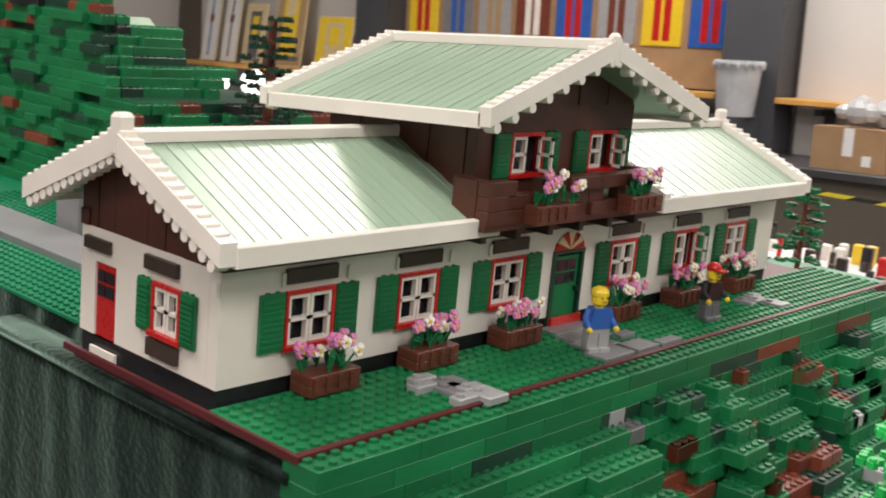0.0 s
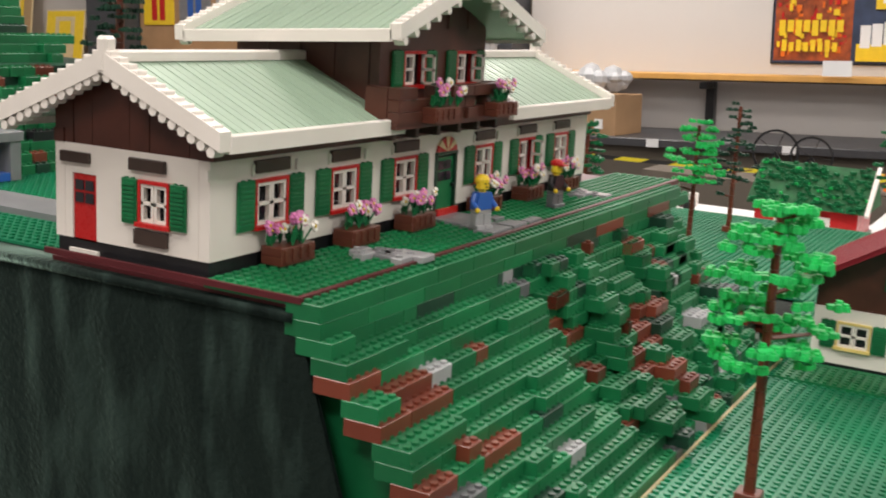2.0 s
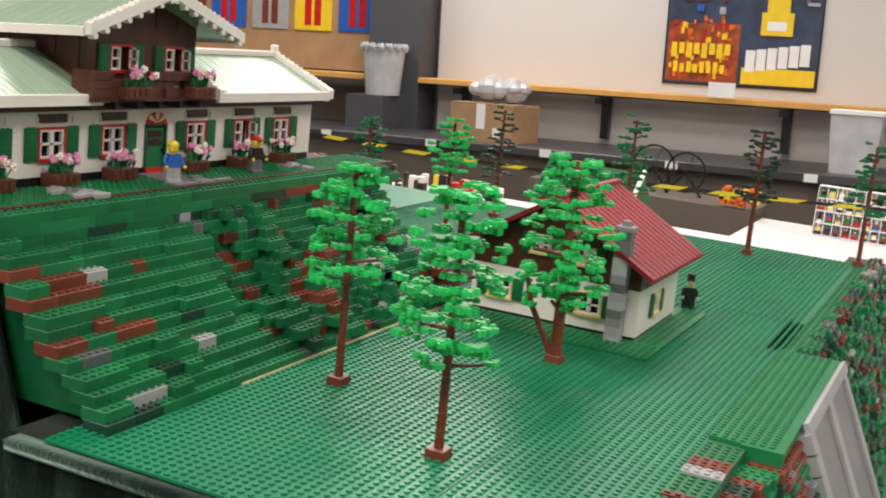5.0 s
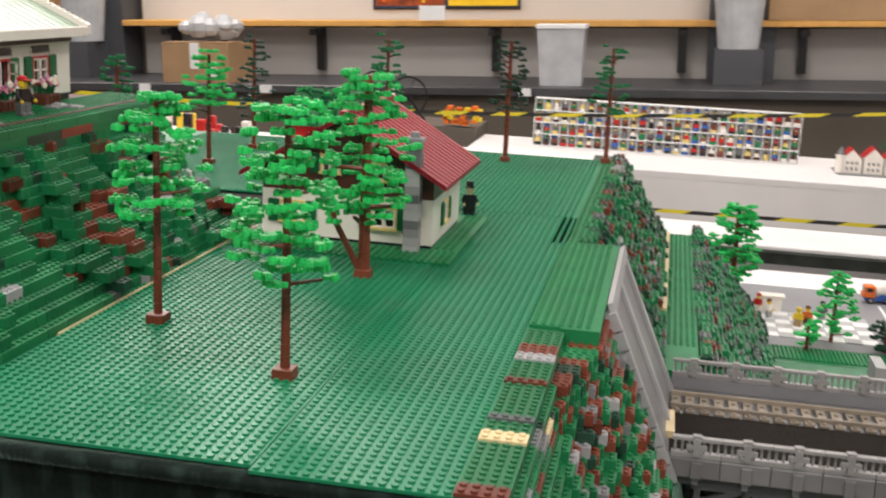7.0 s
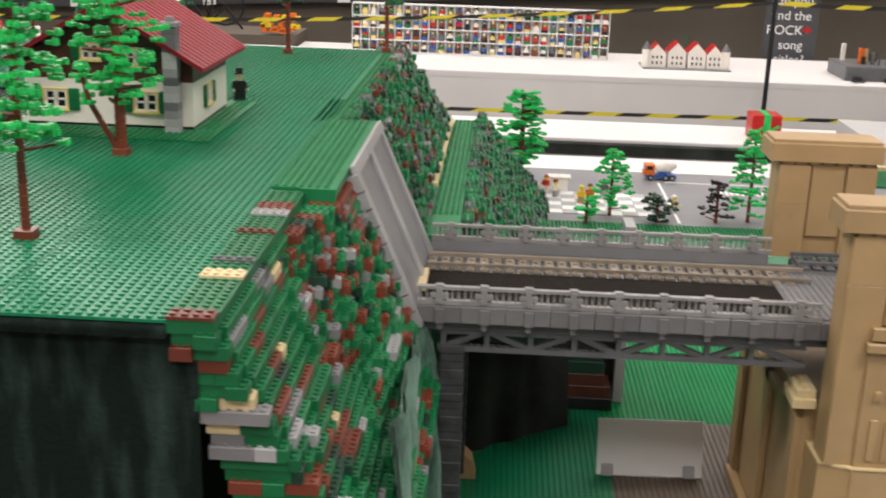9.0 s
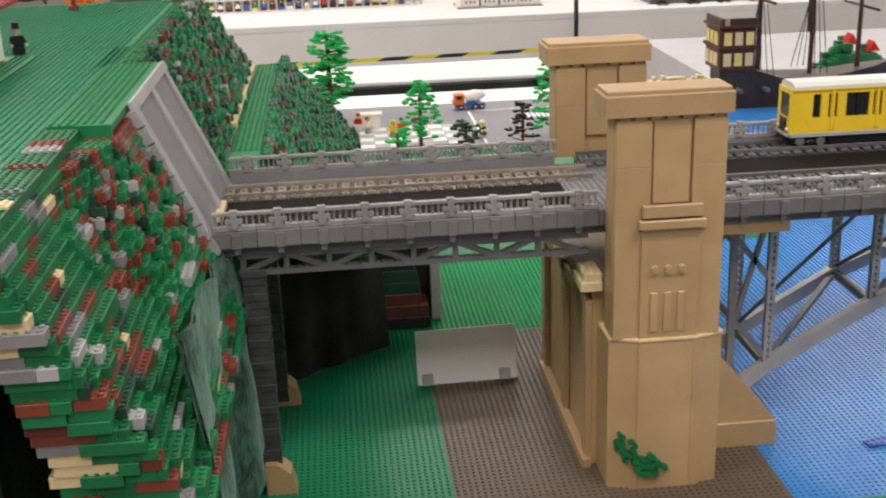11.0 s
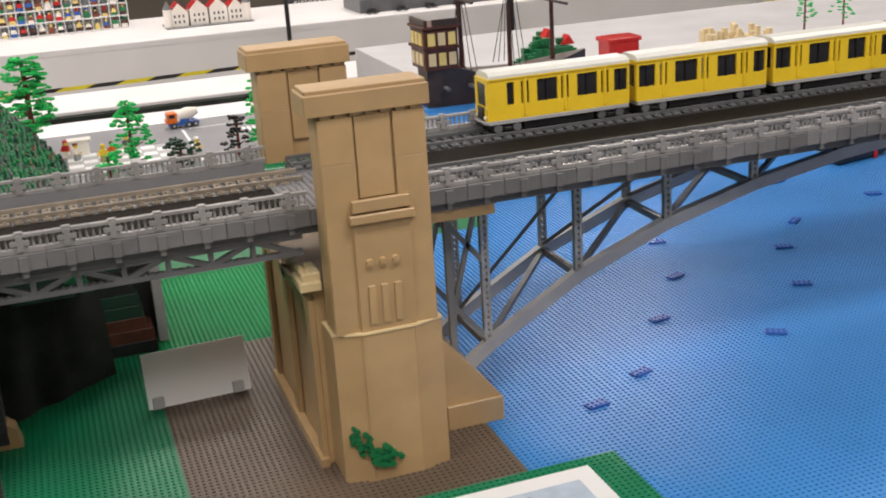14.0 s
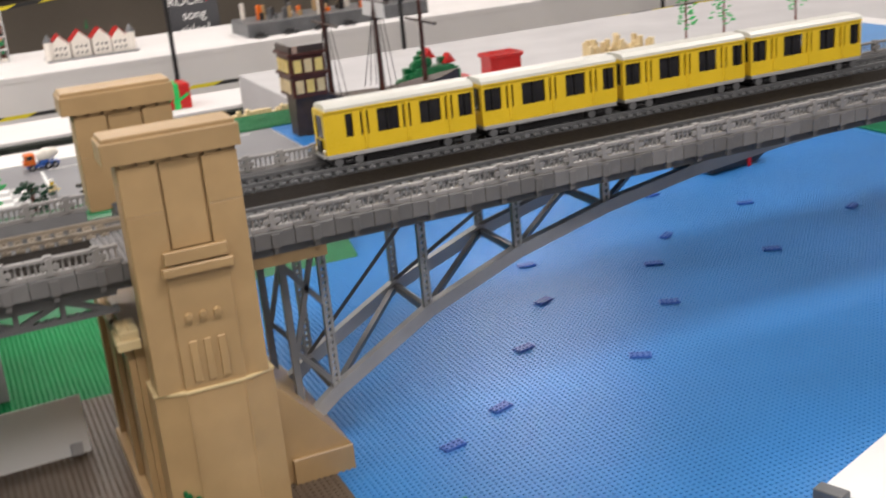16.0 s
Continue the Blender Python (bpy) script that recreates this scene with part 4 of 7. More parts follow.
# mounds behind the tunnel
mound = thing("rocky_mound", "overgrown mound of green plates with brown and grey rocks", "hillside", kind="structure")
core = MB()
hill2 = Hill()
rs = random.Random(31)
for k in range(16):
    z = -(k + 1) * BH
    xr = 0.026 + k * 0.0063
    core.box(-0.02, 0.72, z, xr - 0.01, 1.50, z + BH)
    y = 0.722
    while y < 1.50:
        ln = rs.choice((1, 2, 2, 3, 4))
        out = rs.choice((-1, 0, 0, 0, 1))
        hill2.add(2, ln, xr - S + out * S * 0.6, y + rs.uniform(-0.002, 0.002), z + rs.uniform(0, 0.004), pick(rs, [(G, 50), (GD, 32), (BR, 13), (GR, 7), (GL, 4)]), y)
        y += ln * S
part("core", core, GD, mound)
core = MB().box(0.1285, 0.735, -0.40, 0.172, 1.56, -0.149).studgrid(0.1285, 0.84, 0.172, 1.56, -0.149, 0, 6)
part("terrace", core, G, mound, "green studded terrace")
part("timber_edge", MB().box(0.119, 0.98, -0.20, 0.1280, 1.52, -0.138), TANL, mound, "pale tan edge board")
core = MB()
for k in range(18):
    z = -0.149 - (k + 1) * BH
    xr = 0.180 + k * 0.0078
    core.box(0.1725, 0.80, z, xr - 0.01, 1.62, z + BH)
    y = 0.80
    while y < 1.64:
        ln = rs.choice((1, 2, 2, 3, 4))
        hill2.add(2, ln, xr - S + rs.choice((-1, 0, 0, 0, 1)) * S * 0.6, y, z + rs.uniform(0, 0.003), pick(rs, [(G, 56), (GD, 26), (BR, 6), (GR, 12)]), y)
        y += ln * S
part("core", core, GD, mound)
hill2.build(mound, 240)

# ---- bridge ----
bridge = thing("railway_bridge", "grey toy brick railway bridge with balustrades and a steel arch", "bridge")
DZ, YF, YB, YS, XE = -0.158, 0.456, 0.738, 0.702, 2.6
BALLAST = mat("black_ballast", (0.016, 0.013, 0.011), 0.9, 0.5, 300, bump=0.8, bscale=700, spec=0.08)
part("deck", MB().box(0.132, YF + 0.009, DZ - 0.018, 0.5998, YS + 0.004, DZ).box(0.60, YF + 0.009, DZ - 0.018, XE, YB - 0.002, DZ), GR, bridge, "dark grey bridge deck")
part("ballast", MB().box(0.136, 0.50, DZ, 0.555, 0.612, DZ + 0.001), BALLAST, bridge, "black ballast bed")
part("ballast", MB().box(0.702, 0.595, DZ, XE, 0.678, DZ + 0.001), BALLAST, bridge, "black ballast bed")
part("grey_plate", MB().box(0.5555, 0.50, DZ, 0.70, 0.66, DZ + 0.0014).studgrid(0.5555, 0.50, 0.70, 0.66, DZ + 0.0014), GM, bridge)
# balustrade panels: 0.064 m each, with posts, crosses and rails
def rail_panel(L):
    r = MB()
    r.box(0, 0, 0, L - 0.0004, 0.0078, 0.0052, 0, 0.0005)
    r.box(0, 0.0004, 0.0172, L - 0.0004, 0.0074, 0.0208, 0, 0.0005)
    r.box(L / 2 - 0.0034, 0.0002, 0.0052, L / 2 + 0.0034, 0.0076, 0.0172, 0, 0.0005)
    r.box(L / 2 - 0.0100, -0.0020, 0.0088, L / 2 + 0.0100, 0.0005, 0.0142, 0, 0.0005)
    for z in (0.0060, 0.0114, 0.0168):
        r.tube((L / 2, -0.0026, z), (L / 2, 0.0002, z), 0.0038, 0.0038, 8)
    n = 7
    for i in range(n):
        x = (i + 0.5) * L / n
        if abs(x - L / 2) > 0.006:
            r.tube((x, 0.0039, 0.0052), (x, 0.0039, 0.0172), 0.0013, 0.0013, 6)
    r.box(L / 2 - 0.0045, 0.0002, 0.0209, L / 2 + 0.0045, 0.0076, 0.0228, 0, 0.0005)
    return r.mesh("balustrade_panel", mat("worn_grey_plastic", (0.27, 0.262, 0.262), 0.34, 0.15, 25, rnd=0.15))
PAN = rail_panel(0.048)
for y in (YF, YB):
    for k in range(51):
        x = 0.137 + k * 0.048
        if 0.553 < x + 0.02 < 0.69:
            continue
        ob = part("balustrade_panel", PAN, None, bridge)
        ob.location = (x, YS if y == YB and x < 0.56 else y, -0.1445)
FAS = MB().box(0, 0, -0.019, 0.0476, 0.0088, -0.0003, 0, 0.0008)
FAS.box(0.020, -0.0022, -0.0195, 0.030, 0.0, -0.003, 0, 0.0005).box(0.022, 0.0005, -0.027, 0.028, 0.006, -0.019)
FASM = FAS.mesh("fascia_beam", mat("slate_grey_plastic", (0.155, 0.152, 0.155), 0.36, 0.12, 25, rnd=0.2))
for k in range(51):
    ob = part("fascia_beam", FASM, None, bridge)
    ob.location = (0.137 + k * 0.048, YF - 0.002, -0.1448)
part("fascia_beam", MB().box(0.137, YS - 0.001, -0.163, 0.566, YS + 0.008, -0.1448).box(0.70, YB - 0.001, -0.163, XE, YB + 0.008, -0.1448), GM, bridge)

def track(y0, x0, x1, sleeper, rail_m, name_label):
    t = thing("railway_track", name_label, "railway track", "railway tracks", (x0, y0, DZ + 0.0012))
    n = int((x1 - x0) / 0.016)
    sl = MB().box(0.001, -0.030, 0, 0.0115, 0.030, 0.0030, 0, 0.0005).studs([(0.006, -0.026, 0.003), (0.006, 0.026, 0.003), (0.006, -0.007, 0.003), (0.006, 0.007, 0.003)])
    me = sl.mesh("sleeper", sleeper)
    for k in range(n):
        ob = part("sleeper", me, None, t)
        ob.location = (k * 0.016, 0, 0)
    for s_ in (-1, 1):
        part("rail", MB().box(0, s_ * 0.0205 - 0.0018, 0.0031, x1 - x0, s_ * 0.0205 + 0.0018, 0.0078, 0, 0.0005), rail_m, t)
    return t
SLT = mat("brownish_grey_plastic", (0.215, 0.18, 0.14), 0.4, 0.2, 40, rnd=0.2)
track(0.643, 0.136, 0.60, SLT, SLT, "brownish grey toy track on the bridge beside the tunnel")
track(0.714, 0.602, XE, GR, GR, "dark grey toy track under the yellow train")
track(0.560, 0.70, XE, GR, GR, "empty dark grey toy track along the bridge")
# girder below the small span
gd = MB().box(0.16, YF + 0.012, -0.202, 0.56, YF + 0.020, -0.196).box(0.16, YF + 0.012, -0.182, 0.56, YF + 0.020, -0.1765)
for k in range(4):
    x = 0.166 + k * 0.096
    gd.beam((x, YF + 0.016, -0.198), (x + 0.048, YF + 0.016, -0.178), 0.006, 0.006)
    gd.beam((x + 0.048, YF + 0.016, -0.178), (x + 0.096, YF + 0.016, -0.198), 0.006, 0.006)
    for q in (0.0, 0.048):
        gd.box(x + q - 0.003, YF + 0.012, -0.196, x + q + 0.003, YF + 0.020, -0.182)
gd.studgrid(0.16, YF + 0.012, 0.56, YF + 0.020, -0.196, 0, 6)
part("girder", gd, GR, bridge, "dark grey lattice girder")
part("girder", MB().box(0.16, YS - 0.03, -0.21, 0.56, YS - 0.02, -0.1765), GR, bridge)
col = MB()
for yy in (0.478, 0.70):
    for i in range(29):
        col.box(0.163 + 0.0006 * (i % 2), yy - 0.014 + 0.0008 * (i % 3), -0.2035 - i * 0.0095, 0.190 - 0.0006 * (i % 2), yy + 0.012, -0.1945 - i * 0.0095, 0, 0.0006)
part("lattice_column", col, mat("charcoal_plastic", (0.045, 0.045, 0.05), 0.45, 0.3, 60), bridge, "dark grey pitted column under the deck")
for yy in (0.455, 0.69):
    fb = MB().prism([(0.170, -0.4785), (0.206, -0.4785), (0.200, -0.452), (0.184, -0.438), (0.170, -0.438)], "y", yy, yy + 0.03)
    part("footing", fb, TAN, bridge, "tan footing block")

# main arch: chords rise from the pier towards the middle of the span
AX = [(0.784, -0.418), (0.815, -0.395), (0.951, -0.318), (1.088, -0.266), (1.227, -0.2315), (1.37, -0.208), (1.52, -0.193), (1.70, -0.184), (1.95, -0.180)]
for yy in (0.552, 0.668):
    for (x0, z0), (x1, z1) in zip(AX, AX[1:]):
        ch = MB().beam((x0, yy - 0.0075, z0 - 0.005), (x1, yy - 0.0075, z1 - 0.005), 0.002, 0.017).beam((x0, yy, z0), (x1, yy, z1), 0.016, 0.004)
        ch.beam((x0, yy, z0 - 0.011), (x1, yy, z1 - 0.011), 0.016, 0.004).beam((x0, yy, z0 - 0.0055), (x1, yy, z1 - 0.0055), 0.004, 0.009)
        n = max(2, int(math.hypot(x1 - x0, z1 - z0) / 0.012))
        for i in range(n):
            t = (i + 0.5) / n
            ch.box(x0 + (x1 - x0) * t - 0.001, yy - 0.0075, z0 + (z1 - z0) * t - 0.011, x0 + (x1 - x0) * t + 0.001, yy + 0.0075, z0 + (z1 - z0) * t)
        part("arch_chord", ch, GL, bridge, "grey arch chord")
    for (x, z) in AX[1:6]:
        st_ = MB()
        w = 0.011
        st_.box(x - w / 2, yy - 0.004, z - 0.006, x - w / 2 + 0.0035, yy + 0.004, -0.176).box(x + w / 2 - 0.0035, yy - 0.004, z - 0.006, x + w / 2, yy + 0.004, -0.176)
        nz = int((-0.176 - z) / 0.009)
        for i in range(nz):
            st_.box(x - w / 2, yy - 0.003, z + i * 0.009, x + w / 2, yy + 0.003, z + i * 0.009 + 0.004)
        part("strut", st_, GL, bridge, "grey perforated strut")
    part("strut", MB().beam((0.766, yy, -0.405), (0.764, yy, -0.176), 0.008, 0.009), GM, bridge)
    part("diagonal", MB().beam((0.768, yy, -0.225), (0.812, yy, -0.280), 0.006, 0.007).beam((0.808, yy, -0.195), (0.770, yy, -0.335), 0.006, 0.006).beam((0.768, yy, -0.335), (0.812, yy, -0.388), 0.006, 0.007), GM, bridge)
for i, ((x0, z0), (x1, z1)) in enumerate(zip(AX[1:7], AX[2:8])):
    part("cross_brace", MB().beam((x0, 0.556, z0 - 0.004), (x1, 0.664, z1 - 0.004), 0.008, 0.006), GR, bridge)
    part("cross_brace", MB().beam((x0, 0.664, z0 + 0.004), (x1, 0.560, -0.180), 0.006, 0.005), GR, bridge)
    part("cross_brace", MB().beam((x0, 0.556, z0 - 0.006), (x0, 0.664, z0 - 0.006), 0.009, 0.009), GR, bridge)
part("bottom_girder", MB().box(0.70, 0.545, -0.190, XE, 0.559, -0.1765).box(0.70, 0.661, -0.190, XE, 0.675, -0.1765), GR, bridge, "dark grey girder under the deck")
part("girder_end", MB().box(0.702, YF + 0.012, -0.190, 0.80, YF + 0.020, -0.1765).studgrid(0.704, YF + 0.012, 0.80, YF + 0.020, -0.1765), TAN, bridge, "tan plate under the deck")

# pier with its two towers
pier = thing("bridge_pier", "tan brick bridge pier with two tall towers", "bridge pier", loc=(0, 0, -0.479))
PB = 0.0
def pz(z):
    return z + 0.479
p = MB().box(0.566, 0.470, 0, 0.700, 0.80, pz(-0.245), 0, 0.001)
part("shaft", p, TAN, pier, "tan brick shaft under the deck")
side = MB()
side.box(0.5535, 0.462, 0, 0.5655, 0.755, 0.012, 0, 0.001)
for y0, y1 in ((0.470, 0.492), (0.60, 0.622), (0.735, 0.755)):
    side.box(0.5585, y0, 0.0121, 0.5658, y1, pz(-0.262), 0, 0.0006)
side.box(0.5585, 0.492, pz(-0.275), 0.5658, 0.735, pz(-0.262), 0, 0.0006)
part("side_frame", side, TAN, pier)
part("capital", MB().box(0.548, 0.452, pz(-0.243), 0.574, 0.50, pz(-0.232), 0, 0.0015).box(0.552, 0.456, pz(-0.2318), 0.574, 0.50, pz(-0.222), 0, 0.0015).studgrid(0.552, 0.456, 0.572, 0.50, pz(-0.222)), TANL, pier, "pale tan studded capital")
part("capital", MB().box(0.700, 0.452, pz(-0.243), 0.708, 0.50, pz(-0.226), 0, 0.0015), TANL, pier)
def tower(y0, y1, low):
    """One tower: a battered base in three faces, a flat shaft, panels and an overhanging cap."""
    t = []
    x0, x1 = 0.575, 0.699
    part("tower_shaft", MB().box(x0, y0 + 0.001, pz(-0.286) if low else pz(-0.1575), x1, y1, pz(-0.032), 0, 0.001), TAN, pier)
    cap = MB().box(x0 - 0.013, y0 - 0.009, pz(-0.030), x1 + 0.005, y1 + 0.008, pz(-0.0065), 0, 0.0012)
    cap.box(x0 - 0.010, y0 - 0.006, pz(-0.0064), x1 + 0.002, y1 + 0.005, pz(-0.002), 0, 0.0008)
    for i in range(7):
        cap.box(x0 + 0.004 + i * 0.0172, y0 - 0.005, pz(-0.0345), x0 + 0.016 + i * 0.0172, y1 + 0.003, pz(-0.0302))
    part("cap", cap, TAN, pier, "overhanging tan cap")
    # face slabs: side pilasters with a joint, the recessed middle
    for a, b in ((x0 + 0.0005, x0 + 0.040), (x1 - 0.038, x1 - 0.0005)):
        part("pilaster", MB().box(a, y0 - 0.0052, pz(-0.0858), b, y0 + 0.0008, pz(-0.0350), 0, 0.0006), TAN, pier)
        part("pilaster", MB().box(a, y0 - 0.0052, pz(-0.286) if low else pz(-0.157), b, y0 + 0.0008, pz(-0.0862), 0, 0.0006), TAN, pier)
    part("middle_panel", MB().box(x0 + 0.0425, y0 - 0.0030, pz(-0.128), x1 - 0.0405, y0 + 0.0006, pz(-0.0352), 0, 0.0005), TAN, pier)
    if not low:
        return
    part("cornice", MB().box(x0 + 0.030, y0 - 0.0125, pz(-0.142), x1 - 0.026, y0 - 0.0054, pz(-0.1285), 0, 0.0008).box(x0 + 0.026, y0 - 0.0145, pz(-0.1545), x1 - 0.022, y0 - 0.0054, pz(-0.1450), 0, 0.0012), TAN, pier)
    part("front_panel", MB().box(x0 + 0.030, y0 - 0.0085, pz(-0.286), x1 - 0.027, y0 - 0.0053, pz(-0.1548), 0, 0.0006), TAN, pier)
    for i in range(3):
        x = x0 + 0.0455 + i * 0.0155
        part("knob", MB().tube((x, y0 - 0.0086, pz(-0.2025)), (x, y0 - 0.0125, pz(-0.2025)), 0.0046, 0.0036, 10).box(x - 0.004, y0 - 0.0115, pz(-0.2085), x + 0.004, y0 - 0.0086, pz(-0.2045), 0, 0.0006), TAN, pier)
        part("bar", MB().box(x - 0.0042, y0 - 0.0108, pz(-0.277), x + 0.0042, y0 - 0.0086, pz(-0.2305), 0, 0.0006), TAN, pier)
    # lower body, slightly wider, in three faces
    yb = y0 - 0.011
    lo = MB().prism([(x0 - 0.003, yb + 0.012), (x0 + 0.030, yb), (x1 - 0.030, yb), (x1 + 0.005, yb + 0.010), (x1 + 0.005, y1 + 0.02), (x0 - 0.003, y1 + 0.02)], "z", 0.0, pz(-0.2885))
    part("lower_body", lo, TAN, pier)
    lip = MB().prism([(x0 - 0.004, yb + 0.0112), (x0 + 0.030, yb - 0.0012), (x1 - 0.030, yb - 0.0012), (x1 + 0.006, yb + 0.0092), (x1 + 0.006, y1 + 0.01), (x0 - 0.004, y1 + 0.01)], "z", pz(-0.2884), pz(-0.2861))
    part("joint_lip", lip, TANL, pier, "pale tan joint course")
    for a in (x0 + 0.030, x1 - 0.030):
        part("edge_strip", MB().box(a - 0.0010, yb - 0.0010, 0.002, a + 0.0010, yb + 0.001, pz(-0.289)), TAN, pier)
tower(0.414, 0.450, True)
tower(0.742, 0.785, False)
but = MB().prism([(0.7045, 0.0), (0.805, 0.0), (0.805, 0.034), (0.735, pz(-0.36)), (0.7045, pz(-0.33))], "y", 0.488, 0.720)
part("buttress", but, TAN, pier, "sloping tan buttress")
part("buttress_block", MB().box(0.728, 0.482, 0.0002, 0.806, 0.4878, 0.034, 0, 0.001), TAN, pier)
def leafy(mb, c, rs, n=4, r=0.006, mi=0, flat=0.0035):
    for i in range(n):
        a, d = rs.uniform(0, 6.283), rs.uniform(0.3, 1.1) * r
        x, y = c[0] + d * math.cos(a), c[1] + d * math.sin(a)
        mb.tube((x, y, c[2]), (x, y, c[2] + flat), r * rs.uniform(0.42, 0.62), None, 6, mi)
ivy = MB()
rs = random.Random(9)
for i in range(60):
    u = rs.random()
    x, z = 0.585 + 0.052 * u + rs.uniform(-0.004, 0.004), 0.030 + 0.028 * (1 - u) - 0.012 * math.sin(3.1 * u) + rs.uniform(-0.013, 0.013) - 0.474
    yb = 0.4028 + max(0.0, 0.605 - x) * 0.36 - 0.00006 * i
    ivy.tube((x, yb, z), (x, yb - 0.0035 - 0.00003 * i, z), 0.0044 * rs.uniform(0.6, 1), None, 7)
solid("ivy", ivy, G, "green plastic ivy climbing on the tan pier", "plant")

# what lies round the pier
m = MB().box(-0.072, -0.0012, 0.0, 0.072, 0.0012, 0.078, 0).box(-0.066, -0.008, 0.0, -0.050, 0.008, 0.016, 1, 0.001).box(0.046, -0.008, 0.0, 0.062, 0.008, 0.016, 1, 0.001)
ob = solid("name_card", m, [PAPER, GL], "blank white card held by two grey bricks", "card")
ob.location, ob.rotation_euler = (0.444, 0.724, -0.477), (radians(-14), 0, radians(2))
m = MB()
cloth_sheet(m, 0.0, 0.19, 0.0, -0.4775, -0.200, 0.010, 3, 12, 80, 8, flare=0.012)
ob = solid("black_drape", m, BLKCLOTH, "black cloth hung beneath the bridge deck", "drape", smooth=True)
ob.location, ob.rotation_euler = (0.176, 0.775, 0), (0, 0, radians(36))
# blackish colours here stand in for the deep shade under the bridge
steps = thing("brick_steps", "heap of bricks beside the grey wall end, shade put into their dark colours", "bricks", kind="structure")
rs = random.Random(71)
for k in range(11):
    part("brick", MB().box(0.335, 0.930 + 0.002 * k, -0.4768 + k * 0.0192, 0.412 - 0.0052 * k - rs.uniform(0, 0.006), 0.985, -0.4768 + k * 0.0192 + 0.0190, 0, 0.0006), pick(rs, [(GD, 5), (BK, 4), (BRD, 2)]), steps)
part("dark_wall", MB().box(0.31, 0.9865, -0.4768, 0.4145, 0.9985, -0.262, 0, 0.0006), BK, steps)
m = MB().box(0.415, 0.965, -0.477, 0.43, 1.02, -0.19)
solid("grey_pillar", m, GL, "grey brick wall end under the bridge", "wall")
board = thing("info_board", "green studded plate holding a printed white sheet", "sign", loc=(0.762, 0.210, -0.477))
part("plate", MB().box(-0.128, -0.128, 0, 0.128, 0.128, 0.0032).studgrid(-0.128, -0.128, 0.128, 0.128, 0.0032), GP, board)
part("sheet", MB().box(-0.10, -0.12, 0.0052, 0.082, 0.106, 0.0058), PAPER, board, "white printed sheet")
pic = MB().box(-0.07, -0.09, 0.0059, 0.058, 0.080, 0.0062, 0)
for i in range(7):
    pic.box(-0.045 + 0.012 * i, 0.055 - 0.022 * i, 0.0063, -0.01 + 0.012 * i, 0.068 - 0.02 * i, 0.0066, 1 + i % 3)
part("picture", pic, [mat("print_blue_grey", (0.42, 0.50, 0.60), 0.5), RED, PAPER, YEL], board, "small printed picture")
board2 = thing("white_board", "white board edge with a grey clip", "sign", loc=(1.33, 0.11, -0.479), rz=20)
part("panel", MB().box(-0.08, -0.06, 0, 0.16, 0.055, 0.006, 0, 0.001), PAPER, board2)
part("clip", MB().box(-0.10, 0.02, 0, -0.0802, 0.055, 0.014, 0, 0.001), GR, board2)

